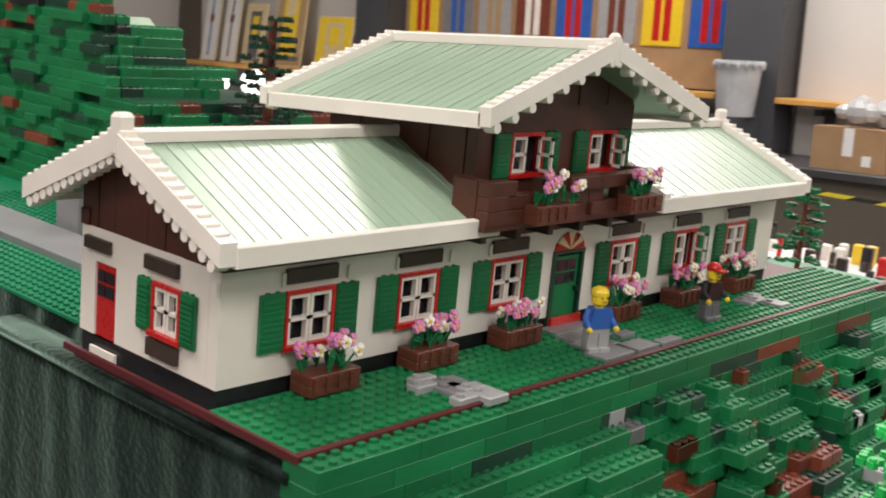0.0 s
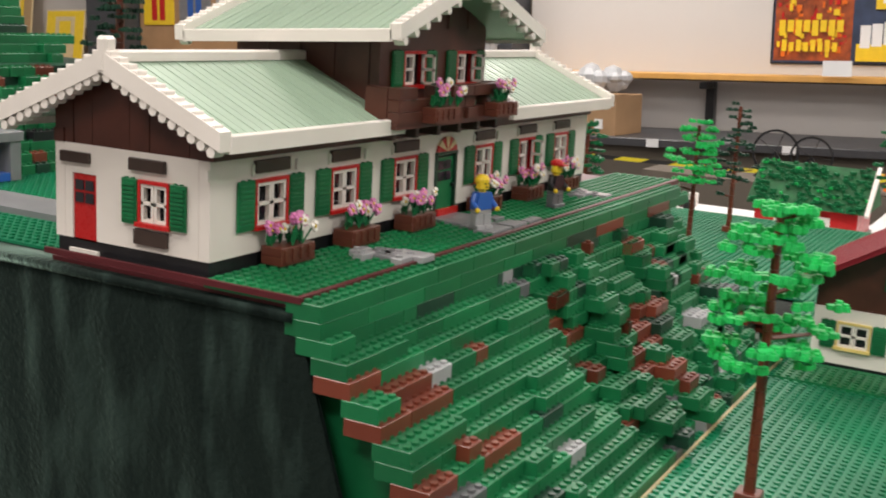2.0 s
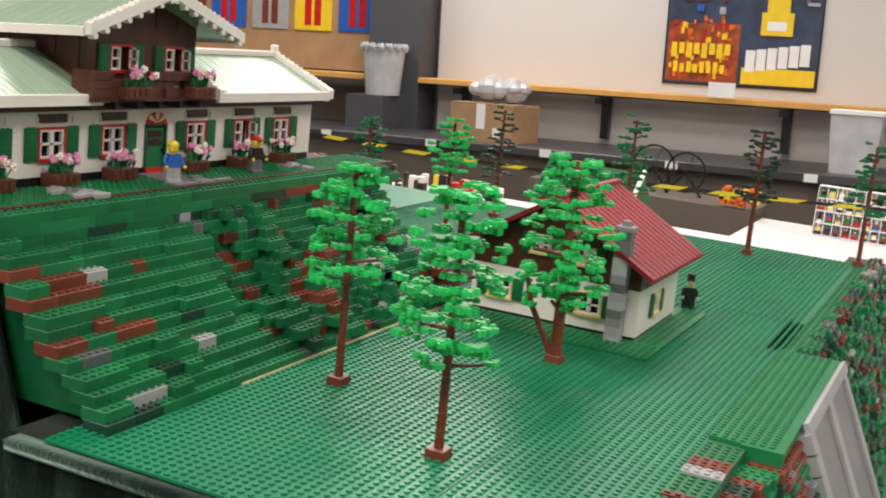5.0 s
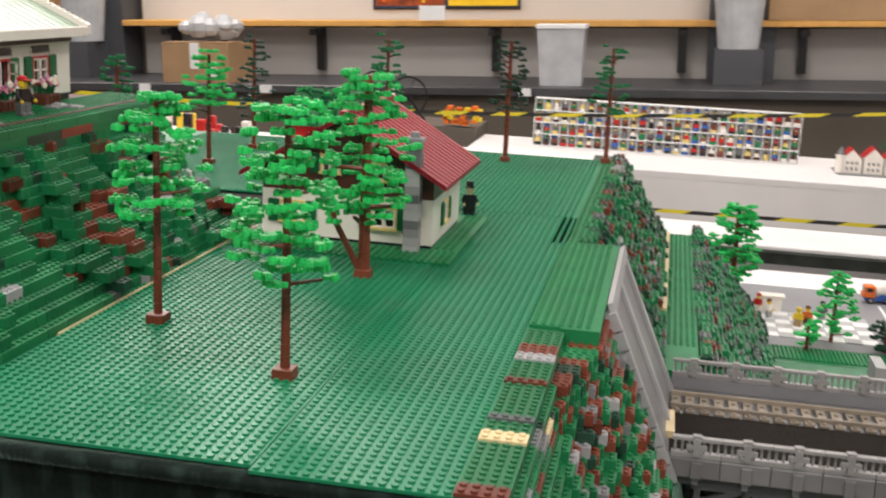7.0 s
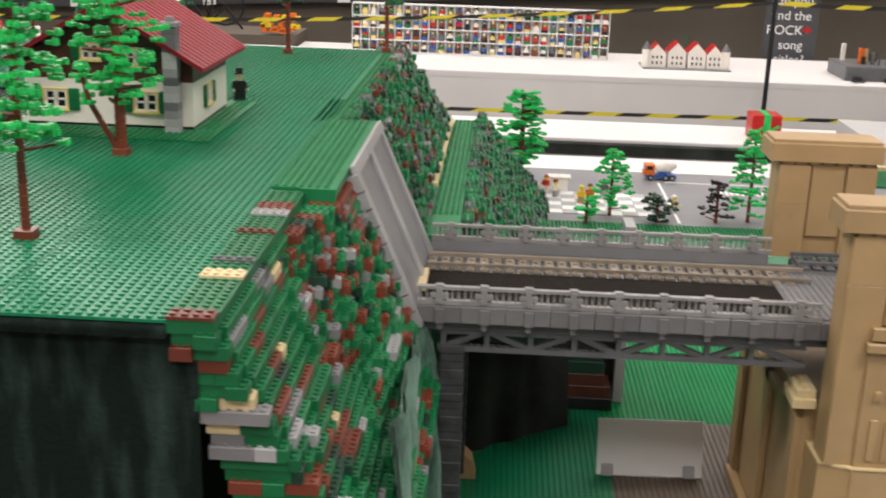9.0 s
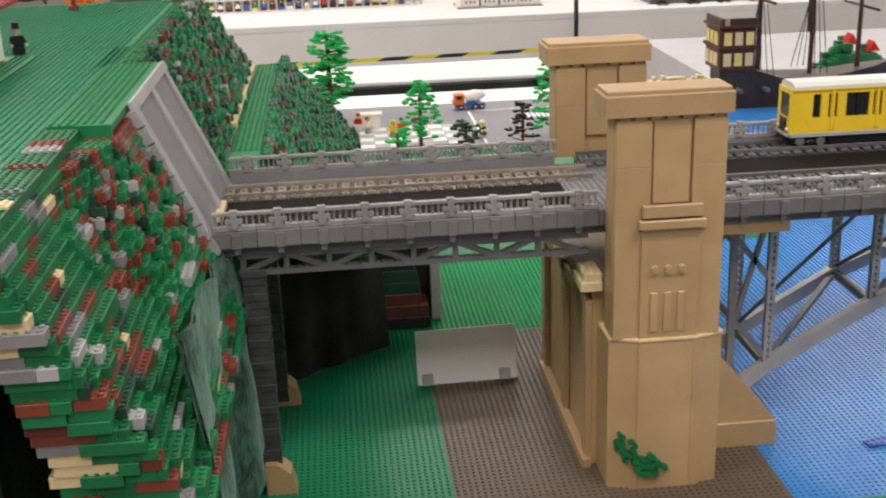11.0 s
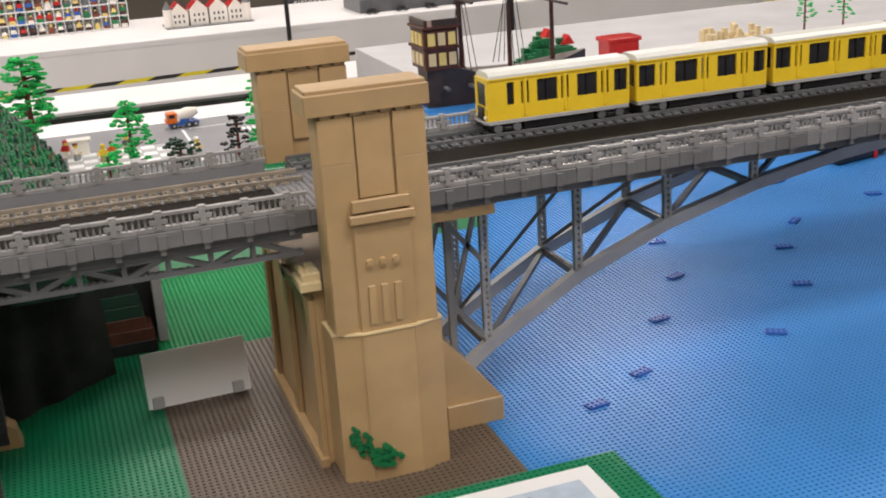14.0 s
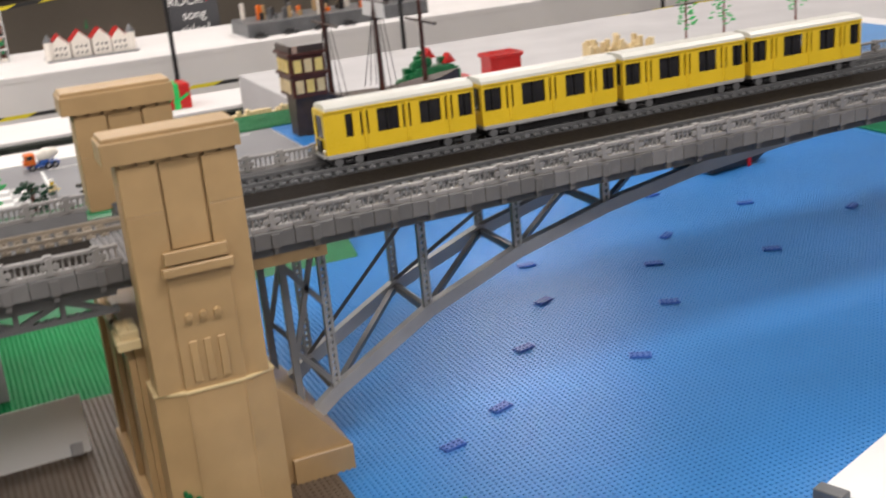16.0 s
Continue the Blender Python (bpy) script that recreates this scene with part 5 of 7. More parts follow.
# ---- the yellow train ----
def coach(x, cab):
    """One four-window coach: body with real window openings, roof, doors, floor frame and wheel sets."""
    L, W, H = 0.2225, 0.046, 0.078
    t = thing("train_coach", "yellow toy underground coach with dark windows on black bogies", "train", "train coaches", (x, 0.714, DZ + 0.009))
    z0, zs, zt, zr = 0.018, 0.0385, 0.0705, 0.0795
    wins = [(0.030, 0.041), (0.076, 0.108), (0.139, 0.171), (0.198, 0.220)] if cab else [(0.004, 0.031), (0.064, 0.102), (0.136, 0.169), (0.199, 0.220)]
    slits = (0.0515, 0.0605, 0.1135, 0.1225, 0.177, 0.186) if cab else (0.0385, 0.0475, 0.1085, 0.1175, 0.1765, 0.1855)
    wins = sorted(wins + [(q, q + 0.0032) for q in slits])
    for s_ in (-1, 1):
        b = MB()
        holed(b, "x", s_ * W / 2 - (0.003 if s_ > 0 else 0), 0.003, 0.0, L, z0, zr - 0.002, [(a, c, zs, zt) for a, c in wins])
        part("side_wall", b, YEL, t, "yellow coach side")
        for a, c in wins:
            p = MB().box(a + 0.0003, s_ * (W / 2 - 0.0045), zs + 0.0003, c - 0.0003, s_ * (W / 2 - 0.0035), zt - 0.0003)
            part("window_pane", p, GLASS, t, "dark window pane")
            if c - a > 0.02:
                part("window_frame", MB().box((a + c) / 2 - 0.0012, s_ * (W / 2 - 0.0034), zs, (a + c) / 2 + 0.0012, s_ * (W / 2 - 0.0006), zt), BK, t)
        for dx in slits[::2]:
            part("door", MB().box(dx + 0.0040, s_ * W / 2, z0 + 0.004, dx + 0.0082, s_ * (W / 2 + 0.0016), zt + 0.004, 0, 0.0004), YEL, t, "yellow sliding door leaf")
    for a, b_ in ((0.0, 0.003), (L - 0.003, L)):
        e = MB()
        holed(e, "y", a, b_ - a, -W / 2 + 0.003, W / 2 - 0.003, z0, zr - 0.002, [(-0.015, 0.015, zs, zt)])
        part("end_wall", e, YEL if (cab and a == 0.0) else YEL, t)
        part("window_pane", MB().box(a + 0.0012, -0.0147, zs + 0.0003, a + 0.0020, 0.0147, zt - 0.0003), GLASS, t)
    if cab:
        part("cab_front", MB().box(-0.0025, -0.010, z0 + 0.001, -0.0002, 0.010, zs - 0.001, 0, 0.0006), BK, t, "black cab front panel")
        part("bumper", MB().box(-0.004, -W / 2 + 0.001, z0 - 0.004, 0.006, W / 2 - 0.001, z0 - 0.0005, 0, 0.0006), GL, t)
        for s_ in (-1, 1):
            part("headlight", MB().tube((-0.0030, s_ * 0.0155, z0 + 0.005), (-0.0003, s_ * 0.0155, z0 + 0.005), 0.0026, 0.0026, 8), WH, t, "round white headlight")
    rf = MB().prism([(-W / 2 - 0.001, zr - 0.0019), (W / 2 + 0.001, zr - 0.0019), (W / 2 + 0.0005, zr + 0.002), (W / 2 - 0.008, zr + 0.0065), (-W / 2 + 0.008, zr + 0.0065), (-W / 2 - 0.0005, zr + 0.002)], "x", 0.003 if cab else 0.0, L)
    part("roof", rf, [mat("pale_grey_roof_plastic", (0.62, 0.62, 0.58), 0.3, 0.04, 30)], t, "pale grey coach roof")
    part("roof_edge", MB().box(0.0, -W / 2 - 0.0016, zr - 0.004, L, -W / 2 - 0.0002, zr - 0.0018), YEL, t)
    part("floor_frame", MB().box(0.001, -W / 2 - 0.0008, z0 - 0.0052, L - 0.001, W / 2 + 0.0008, z0 - 0.0002, 0, 0.0005), GL, t, "grey floor frame")
    part("underframe", MB().box(0.056, -0.0205, 0.002, L - 0.056, 0.0205, z0 - 0.0053, 0, 0.001), BK, t)
    for bx in (0.03, L - 0.03):
        bg = part("bogie", MB().box(bx - 0.022, -0.0195, 0.003, bx + 0.022, 0.0195, z0 - 0.0054, 0, 0.001).box(bx - 0.006, -0.0235, 0.003, bx + 0.006, -0.0196, 0.0075, 0, 0.001), BK, t, "black bogie")
        for dx in (-0.0145, 0.0145):
            for s_ in (-1, 1):
                part("wheel", MB().tube((bx + dx, s_ * 0.0196, 0.0065), (bx + dx, s_ * 0.0225, 0.0065), 0.0066, 0.0062, 12), GR, bg)
    part("seats", MB().box(0.01, -0.012, z0, L - 0.01, 0.012, z0 + 0.012), RDK, t)
    for k in range(5):
        part("passenger_seat", MB().box(0.045 + k * 0.036, -0.016, z0, 0.057 + k * 0.036, 0.0, z0 + 0.026, 0, 0.001), (BLD, RED, GL, TAN, WH)[k], t)
    return t

coach(0.8845, True)
for k in range(1, 4):
    coach(0.8845 + k * 0.2345, False)


# ---- trees ----
def tree(x, y, z, h, c0, r, green, seed, dense=60, label="", trunk_r=0.0040, shape="oak", base=True, limbs=4, elem=0.0075):
    rs = random.Random(seed)
    t = thing("tree", label, "tree", loc=(x, y, z))
    tk = MB()
    if base:
        tk.box(-S, -S, 0, S, S, 0.0086, 0, 0.0005)
    n = int(h / 0.0098)
    for i in range(n):
        rr = trunk_r * (1 - 0.35 * i / n)
        a = 0.0085 * base + i * (h - 0.0085 * base) / n
        tk.tube((0, 0, a), (0, 0, a + (h - 0.0085 * base) / n * 0.96), rr, rr * 0.97, 8)
    cr = MB()
    for i in range(dense):
        u = (i + rs.random()) / dense
        zz = c0 + (h - c0) * u
        if shape == "pine":
            rad = r * (1.0 - 0.72 * u) * rs.uniform(0.35, 1)
        else:
            rad = r * (0.55 + 0.6 * math.sin(math.pi * min(1, u * 0.9 + 0.15))) * math.sqrt(rs.uniform(0.02, 0.85))
        a = rs.uniform(0, 6.283)
        lay = round(zz / 0.0096) * 0.0096 if shape != "loose" else zz
        c = (rad * math.cos(a), rad * math.sin(a), lay + rs.choice((0, 0, 0.0032)))
        ex = elem * rs.uniform(0.8, 1.25)
        # a flat leaf element: hub, lobes and studs
        cr.tube((c[0], c[1], c[2]), (c[0], c[1], c[2] + 0.0030), ex * 0.5, None, 6)
        k = rs.choice((3, 4, 5))
        for q in range(k):
            b = a + (q - (k - 1) / 2) * 0.85 + rs.uniform(-0.2, 0.2)
            d = ex * rs.uniform(0.7, 1.15)
            px, py = c[0] + d * math.cos(b), c[1] + d * math.sin(b)
            cr.tube((px, py, c[2] - 0.0002), (px, py, c[2] + 0.0031), ex * rs.uniform(0.34, 0.46), None, 6)
            if rs.random() < 0.7:
                cr.tube((px, py, c[2] + 0.0031), (px, py, c[2] + 0.0047), 0.0022, None, 6)
        if i % max(1, dense // limbs) == 0:
            tk.tube((0, 0, lay - 0.004), (c[0] * 0.9, c[1] * 0.9, lay), trunk_r * 0.45, trunk_r * 0.3, 6)
    part("trunk", tk, BR, t, "reddish brown trunk")
    part("crown", cr, green, t)
    return t

OAK = "bright green toy brick tree with a thin brown trunk"
tree(-0.309, 0.262, 0.001, 0.195, 0.092, 0.036, GB, 1, 78, OAK)
tree(-0.161, 0.164, 0.0008, 0.206, 0.076, 0.040, GB, 2, 105, OAK)
t3 = tree(-0.185, 0.476, 0.0008, 0.205, 0.058, 0.046, GB, 3, 130, "broad bright green toy brick tree with a forked brown trunk", trunk_r=0.0065, limbs=8)
part("side_limb", MB().tube((-0.004, 0, 0.006), (-0.030, -0.006, 0.058), 0.0036, 0.003, 8).tube((-0.030, -0.006, 0.058), (-0.036, -0.01, 0.09), 0.003, 0.002, 8), BR, t3)
PINE = "sparse dark green toy brick pine with a brown trunk"
tree(-0.165, 1.333, 0.0008, 0.205, 0.085, 0.044, GD, 4, 44, PINE, trunk_r=0.0045, shape="pine", limbs=9)
tree(0.004, 1.404, 0.0008, 0.200, 0.080, 0.046, G, 5, 40, "sparse green toy brick pine with a thin brown trunk", shape="pine", limbs=9)
tree(-0.602, 1.075, 0.0008, 0.172, 0.088, 0.034, GB, 6, 60, OAK)
tree(-0.597, 1.262, 0.0008, 0.190, 0.060, 0.042, GD, 7, 40, PINE, shape="pine", limbs=8)
tree(-0.371, 1.300, 0.0008, 0.200, 0.080, 0.045, G, 8, 40, "sparse green toy brick pine behind the cottage", shape="pine", limbs=8)
tree(-0.775, 1.110, 0.0008, 0.158, 0.060, 0.040, G, 9, 42, "sparse green toy brick tree behind the chalet", shape="pine", limbs=8)

# ---- the cottage ----
cot = thing("cottage", "white toy brick cottage with a dark red roof and brown gable", "house", loc=(-0.243, 0.612, 0.001))
CW = 0.100
part("base_plate", MB().box(-0.118, -0.062, 0, 0.132, 0.205, 0.0030).studgrid(-0.118, -0.062, 0.132, -0.002, 0.003).studgrid(0.102, 0.0, 0.132, 0.205, 0.003), G, cot)
part("plinth", MB().box(-CW + 0.001, 0.001, 0.003, CW - 0.001, 0.163, 0.0062), BK, cot)
wins = [(-0.065, 0.023), (0.030, 0.023)]
m = MB()
holed(m, "x", 0.0, S, -CW, CW, 0.0062, 0.058, [(-0.078, -0.050, 0.0215, 0.0455), (0.030, 0.058, 0.0215, 0.0455)])
part("wall", m, WH, cot, "white cottage front")
m = MB()
holed(m, "y", CW - S, S, S + 0.0002, 0.164, 0.0062, 0.058, [(0.060, 0.084, 0.0215, 0.0465)])
part("wall", m, WH, cot)
part("wall", MB().box(-CW, S + 0.0002, 0.0062, -CW + S, 0.164, 0.058), WH, cot)
part("wall", MB().box(-CW + S + 0.0002, 0.156, 0.0062, CW - S - 0.0002, 0.164, 0.058), WH, cot)
YW = mat("pale_yellow_plastic", (0.75, 0.58, 0.20), 0.35)
window(cot, "x", 0.0, -1, -0.064, 0.021, 0.0465, 0.030, frame_mat=YW, shut_w=0.013)
window(cot, "x", 0.0, -1, 0.044, 0.021, 0.0465, 0.030, frame_mat=YW, shut_w=0.013)
window(cot, "y", CW, 1, 0.072, 0.021, 0.0475, 0.026, frame_mat=YW, shut_w=0.012)
part("gable", MB().prism([(-CW, 0.0581), (CW, 0.0581), (CW, 0.084), (0.0, 0.143), (-CW, 0.084)], "y", 0.001, 0.009), BRD, cot, "dark brown cottage gable")
part("gable", MB().prism([(-CW, 0.0581), (CW, 0.0581), (CW, 0.084), (0.0, 0.143), (-CW, 0.084)], "y", 0.155, 0.163), BRD, cot)
part("upper_wall", MB().box(CW - S, 0.0092, 0.0581, CW, 0.1548, 0.084), BRD, cot)
part("upper_wall", MB().box(-CW, 0.0092, 0.0581, -CW + S, 0.1548, 0.084), BRD, cot)
window(cot, "x", 0.001, -1, -0.020, 0.080, 0.102, 0.024, frame_mat=YW, shut_w=0.010)
window(cot, "x", 0.001, -1, 0.033, 0.075, 0.097, 0.024, frame_mat=YW, shut_w=0.010)
for sgn in (-1, 1):
    st_ = MB()
    st_.prism([(0.0, 0.150), (sgn * 0.119, 0.0790), (sgn * 0.119, 0.0745), (0.0, 0.1450)], "y", 0.0, 0.0155)
    st_.prism([(0.0, 0.1508), (sgn * 0.119, 0.0798), (sgn * 0.119, 0.0755), (0.0, 0.1460)], "y", 0.0, 0.0012)
    me = st_.mesh("roof_strip", RDK)
    for k in range(14):
        ob = part("roof_strip", me, None, cot)
        ob.location = (0, -0.026 + k * 0.016, 0)
part("ridge_cap", MB().box(-0.004, -0.026, 0.1485, 0.004, 0.197, 0.1545, 0, 0.001), RDK, cot)
ch = thing("chimney_stack", "tall mottled grey brick chimney against the cottage front", "chimney", loc=(-0.163, 0.597, 0.001))
rs = random.Random(3)
for k in range(13):
    part("brick", MB().box(-0.0085, -0.0085, k * 0.0096 + 0.003 * (k == 0), 0.0085, 0.0085, k * 0.0096 + 0.0095, 0, 0.0005), rs.choice((GL, GL, GM, GR)), ch)
part("cap", MB().box(-0.0100, -0.0100, 0.1250, 0.0100, 0.0100, 0.1300, 0, 0.0008).tube((0, 0, 0.1301), (0, 0, 0.136), 0.006, 0.005, 10), GM, ch)
figure(-0.141, 0.842, 0.0012, 30, BK, BK, TANL, BK, "top", "toy figure in a black coat and hat by the cottage")

# ---- red hut with a green roof behind the meadow ----
hut = thing("red_hut", "small red toy brick hut with a mossy green roof", "house", loc=(-0.55, 1.62, -0.04))
part("wall", MB().box(-0.085, -0.04, 0, 0.09, 0.10, 0.045), RED, hut)
part("plinth", MB().box(-0.09, -0.045, -0.004, 0.095, 0.105, 0.0), GL, hut)
for k in (-0.04, 0.035):
    part("window", MB().box(k - 0.010, -0.0425, 0.015, k + 0.010, -0.0402, 0.033), WH, hut)
hr = MB().prism([(-0.055, 0.046), (0.115, 0.046), (0.03, 0.115)], "x", -0.098, 0.104)
part("roof", hr, mat("moss_green_plastic", (0.012, 0.10, 0.03), 0.75, 0.3, 60), hut)
tf = MB()
rs = random.Random(77)
for i in range(240):
    u, x = rs.random(), rs.uniform(-0.095, 0.10)
    leafy(tf, (x, -0.055 + 0.085 * u, 0.046 + 0.069 * u), rs, 2, 0.006, 0 if rs.random() < 0.9 else 1, 0.004)
part("turf", tf, [G, GB], hut, "mossy leaf pieces on the roof")
part("verge_board", MB().beam((0.106, -0.058, 0.045), (0.106, 0.03, 0.119), 0.007, 0.007, up=(1, 0, 0)), WH, hut)
m = MB().box(-1.6, 1.435, FLOOR_Z, -0.001, 1.80, -0.045)
solid("trim_table_back", m, CLOTH, "white cloth covered table behind the meadow", "table", "structure")

# ---- raised plate and wooded hill beside the chalet ----
plate_ground("ground_west_plate", -1.65, 0.098, -0.7405, 0.165, 0.1285, GP, "green studded baseplate beside the chalet", 6, sx0=-1.2)
plate_ground("ground_west_back_plate", -1.65, 0.216, -0.7405, 0.60, 0.1285, GP, "green studded baseplate behind the grey track", 6, sx0=-1.2)
part_mb = MB().box(-1.65, 0.1655, 0.1265, -0.7405, 0.2155, 0.1335)
solid("road", part_mb, GM, "grey trackbed strip beside the chalet", "track bed", "structure")
tm = thing("tunnel_mouth", "small grey framed dark tunnel mouth at the foot of the hill", "tunnel", kind="structure")
for y0 in (0.222, 0.270):
    part("post", MB().box(-1.035, y0, 0.1300, -1.000, y0 + 0.012, 0.1660, 0, 0.0006), GM, tm)
part("lintel", MB().box(-1.036, 0.220, 0.1662, -0.998, 0.284, 0.1750, 0, 0.0008), GM, tm)
# black block closes the opening in place of the shade inside it
part("dark_back", MB().box(-1.035, 0.2342, 0.1300, -1.022, 0.2698, 0.1660), BK, tm)
part("blue_tile", MB().box(-1.0215, 0.2342, 0.1300, -1.000, 0.2698, 0.1375, 0, 0.0006), BLD, tm, "small blue tile in the tunnel mouth")
wh_ = thing("wooded_hill", "tall stepped green brick hill with dark openings", "hillside", kind="structure")
core = MB()
hill3 = Hill()
rs = random.Random(51)
for k in range(20):
    z = 0.1290 + k * BH
    fx = -1.02 - k * 0.0085 - (0.05 if k > 9 else 0)
    y1 = 0.66 - (0.012 * k if k < 10 else 0.19 + 0.010 * (k - 10))
    core.box(-1.75, 0.312 + 0.004 * k, z, fx - 0.012, y1, z + BH)
    x = fx
    while x > -1.62:
        ln = rs.choice((2, 3, 4, 6, 8))
        x -= ln * S
        if rs.random() > 0.05:
            hill3.add(ln, 2, x, 0.30 + 0.004 * k + rs.choice((0, 0, 0, -1)) * S, z, pick(rs, [(G, 78), (GD, 10), (BK, 4), (BR, 5)]), 0.5 - x)
    y = 0.318 + 0.004 * k
    while y < y1:
        ln = rs.choice((2, 3, 4, 6, 8))
        if rs.random() > 0.06:
            hill3.add(2, ln, fx - 2 * S + rs.choice((0, 0, 0, 1)) * S, y, z, pick(rs, [(G, 78), (GD, 10), (BK, 4), (BR, 5)]), y)
        y += ln * S
part("core", core, GD, wh_)
hill3.build(wh_, 150)
tree(-1.045, 0.452, 0.150, 0.165, 0.030, 0.050, GD, 15, 60, "dark green toy brick pine on the wooded hill", shape="pine", limbs=9, trunk_r=0.006, base=False)
sh = thing("small_roof", "small sand green roof with white verge on the hill", "house", loc=(-1.42, 0.50, 0.262))
part("roof_panel", MB().prism([(-0.05, 0.0), (0.05, 0.0), (0.0, 0.032)], "y", -0.04, 0.06), SG, sh)
part("verge_board", MB().beam((0.052, -0.042, 0.0), (0.0, -0.042, 0.035), 0.006, 0.010, up=(0, 1, 0)), WH, sh)

# ---- town layout behind the bridge ----
TZ = -0.360
m = MB().box(0.02, 1.56, TZ - 0.06, 3.2, 2.26, TZ - 0.003)
m.box(0.02, 1.62, FLOOR_Z, 3.2, 2.2, TZ - 0.0605)
solid("trim_town_table", m, CLOTH, "white covered table under the toy town", "table", "structure")
m = MB().box(0.10, 1.57, TZ - 0.0028, 1.16, 2.12, TZ)
solid("road_plate", m, ASPH, "grey toy road plates", "road", "structure")
rd = MB()
for k in range(9):
    rd.box(0.735 + k * 0.012, 1.885, TZ + 0.0002, 0.742 + k * 0.012, 1.925, TZ + 0.0008)
rd.box(0.60, 1.62, TZ + 0.0002, 0.606, 1.98, TZ + 0.0008).box(0.12, 2.085, TZ + 0.0002, 1.15, 2.11, TZ + 0.0014).box(0.62, 1.985, TZ + 0.0002, 1.10, 1.990, TZ + 0.0008)
solid("road_marking", rd, PAPER, "white road markings and kerb line", "road marking", "structure")
pv = MB()
for i in range(7):
    for j in range(6):
        pv.box(0.33 + i * 0.032, 1.66 + j * 0.032, TZ + 0.0002, 0.361 + i * 0.032, 1.691 + j * 0.032, TZ + 0.0022, (i + j) % 2)
solid("pavement", pv, [PAPER, GL], "white and grey checked toy pavement", "pavement", "structure")
m = MB().box(0.16, 1.52, TZ - 0.02, 0.9, 1.60, TZ + 0.001).studgrid(0.26, 1.52, 0.9, 1.60, TZ + 0.001, 0, 6)
solid("ground_town_edge", m, G, "green studded strip in front of the toy town", "baseplate", "structure")

m = MB().prism([(1.26, -0.4785), (1.5195, -0.4785), (1.5195, -0.3605), (1.50, -0.3605)], "x", 0.31, 1.10)
solid("ground_town_bank", m, G, "green bank below the toy town", "bank", "structure")

def truck(x, y, z, rz, cab, drum):
    t = thing("toy_truck", "orange toy mixer truck with a white drum", "truck", loc=(x, y, z), rz=rz)
    part("chassis", MB().box(-0.038, -0.014, 0.006, 0.036, 0.014, 0.013, 0, 0.001), BLD, t, "blue chassis")
    c = part("cab", MB().box(-0.040, -0.016, 0.0132, -0.016, 0.016, 0.038, 0, 0.002).box(-0.043, -0.015, 0.0132, -0.0402, 0.015, 0.022, 0, 0.001), cab, t, "orange cab")
    part("windscreen", MB().box(-0.0410, -0.013, 0.025, -0.0402, 0.013, 0.036), GLASS, c)
    part("side_window", MB().box(-0.036, -0.0168, 0.026, -0.022, -0.0161, 0.035), GLASS, c)
    part("drum", MB().tube((-0.012, 0, 0.026), (0.012, 0, 0.031), 0.012, 0.016, 14).tube((0.012, 0, 0.031), (0.036, 0, 0.036), 0.016, 0.008, 14), drum, t, "white mixing drum")
    part("side_tank", MB().box(-0.008, -0.0155, 0.0134, 0.012, -0.0141, 0.021, 0, 0.0006), BLD, t)
    for wx in (-0.026, 0.010, 0.026):
        for s_ in (-1, 1):
            w = part("wheel", MB().tube((wx, s_ * 0.0145, 0.0072), (wx, s_ * 0.0195, 0.0072), 0.0072, 0.0072, 14), BK, t)
            part("rim", MB().tube((wx, s_ * 0.0196, 0.0072), (wx, s_ * 0.0200, 0.0072), 0.0036, 0.0036, 10), GL, w)
truck(0.612, 2.02, TZ + 0.0003, 3, ORA, WH)
tree(0.270, 1.815, TZ, 0.232, 0.080, 0.046, GB, 61, 150, "bright green toy brick tree with a forked trunk beside the road", trunk_r=0.007, base=False, elem=0.0105)
tree(0.460, 1.66, TZ, 0.140, 0.02, 0.056, GB, 62, 90, "green toy brick fir in front of the pavement", shape="pine", base=False)
tree(0.555, 1.625, TZ, 0.055, 0.004, 0.036, GD, 63, 34, "low dark green toy brick bush", shape="loose", base=False)
tree(0.680, 1.638, TZ, 0.085, 0.01, 0.036, BK, 64, 28, "small blackish toy brick pine", shape="pine", base=False)
tree(0.750, 1.655, TZ, 0.190, 0.02, 0.058, GB, 65, 110, "green toy brick fir beside the towers", shape="pine", base=False)
tree(0.405, 1.585, TZ, 0.05, 0.01, 0.016, GB, 66, 16, "small green toy brick sapling", shape="loose", base=False)
for k, (x, y, c, l, h) in enumerate(((0.33, 1.84, RED, WH, RED), (0.405, 1.75, YEL, TAN, YEL), (0.425, 1.77, ORA, BR, BR), (0.46, 1.82, GR, GL, BK), (0.60, 1.70, TANL, GL, WH), (0.35, 1.80, WH, GL, BR))):
    figure(x, y, TZ + 0.0024, 20 * k - 40, c, l, YEL, h, "hair", "small coloured toy figure standing on the town pavement")
m = MB().box(-0.02, -0.012, 0, 0.02, 0.012, 0.03, 0, 0.001).box(-0.026, -0.016, 0.0302, 0.026, 0.016, 0.034, 0, 0.001)
ob = solid("market_stall", m, [WH], "small white toy stall on the pavement", "stall")
ob.location = (0.36, 1.86, TZ + 0.0024)

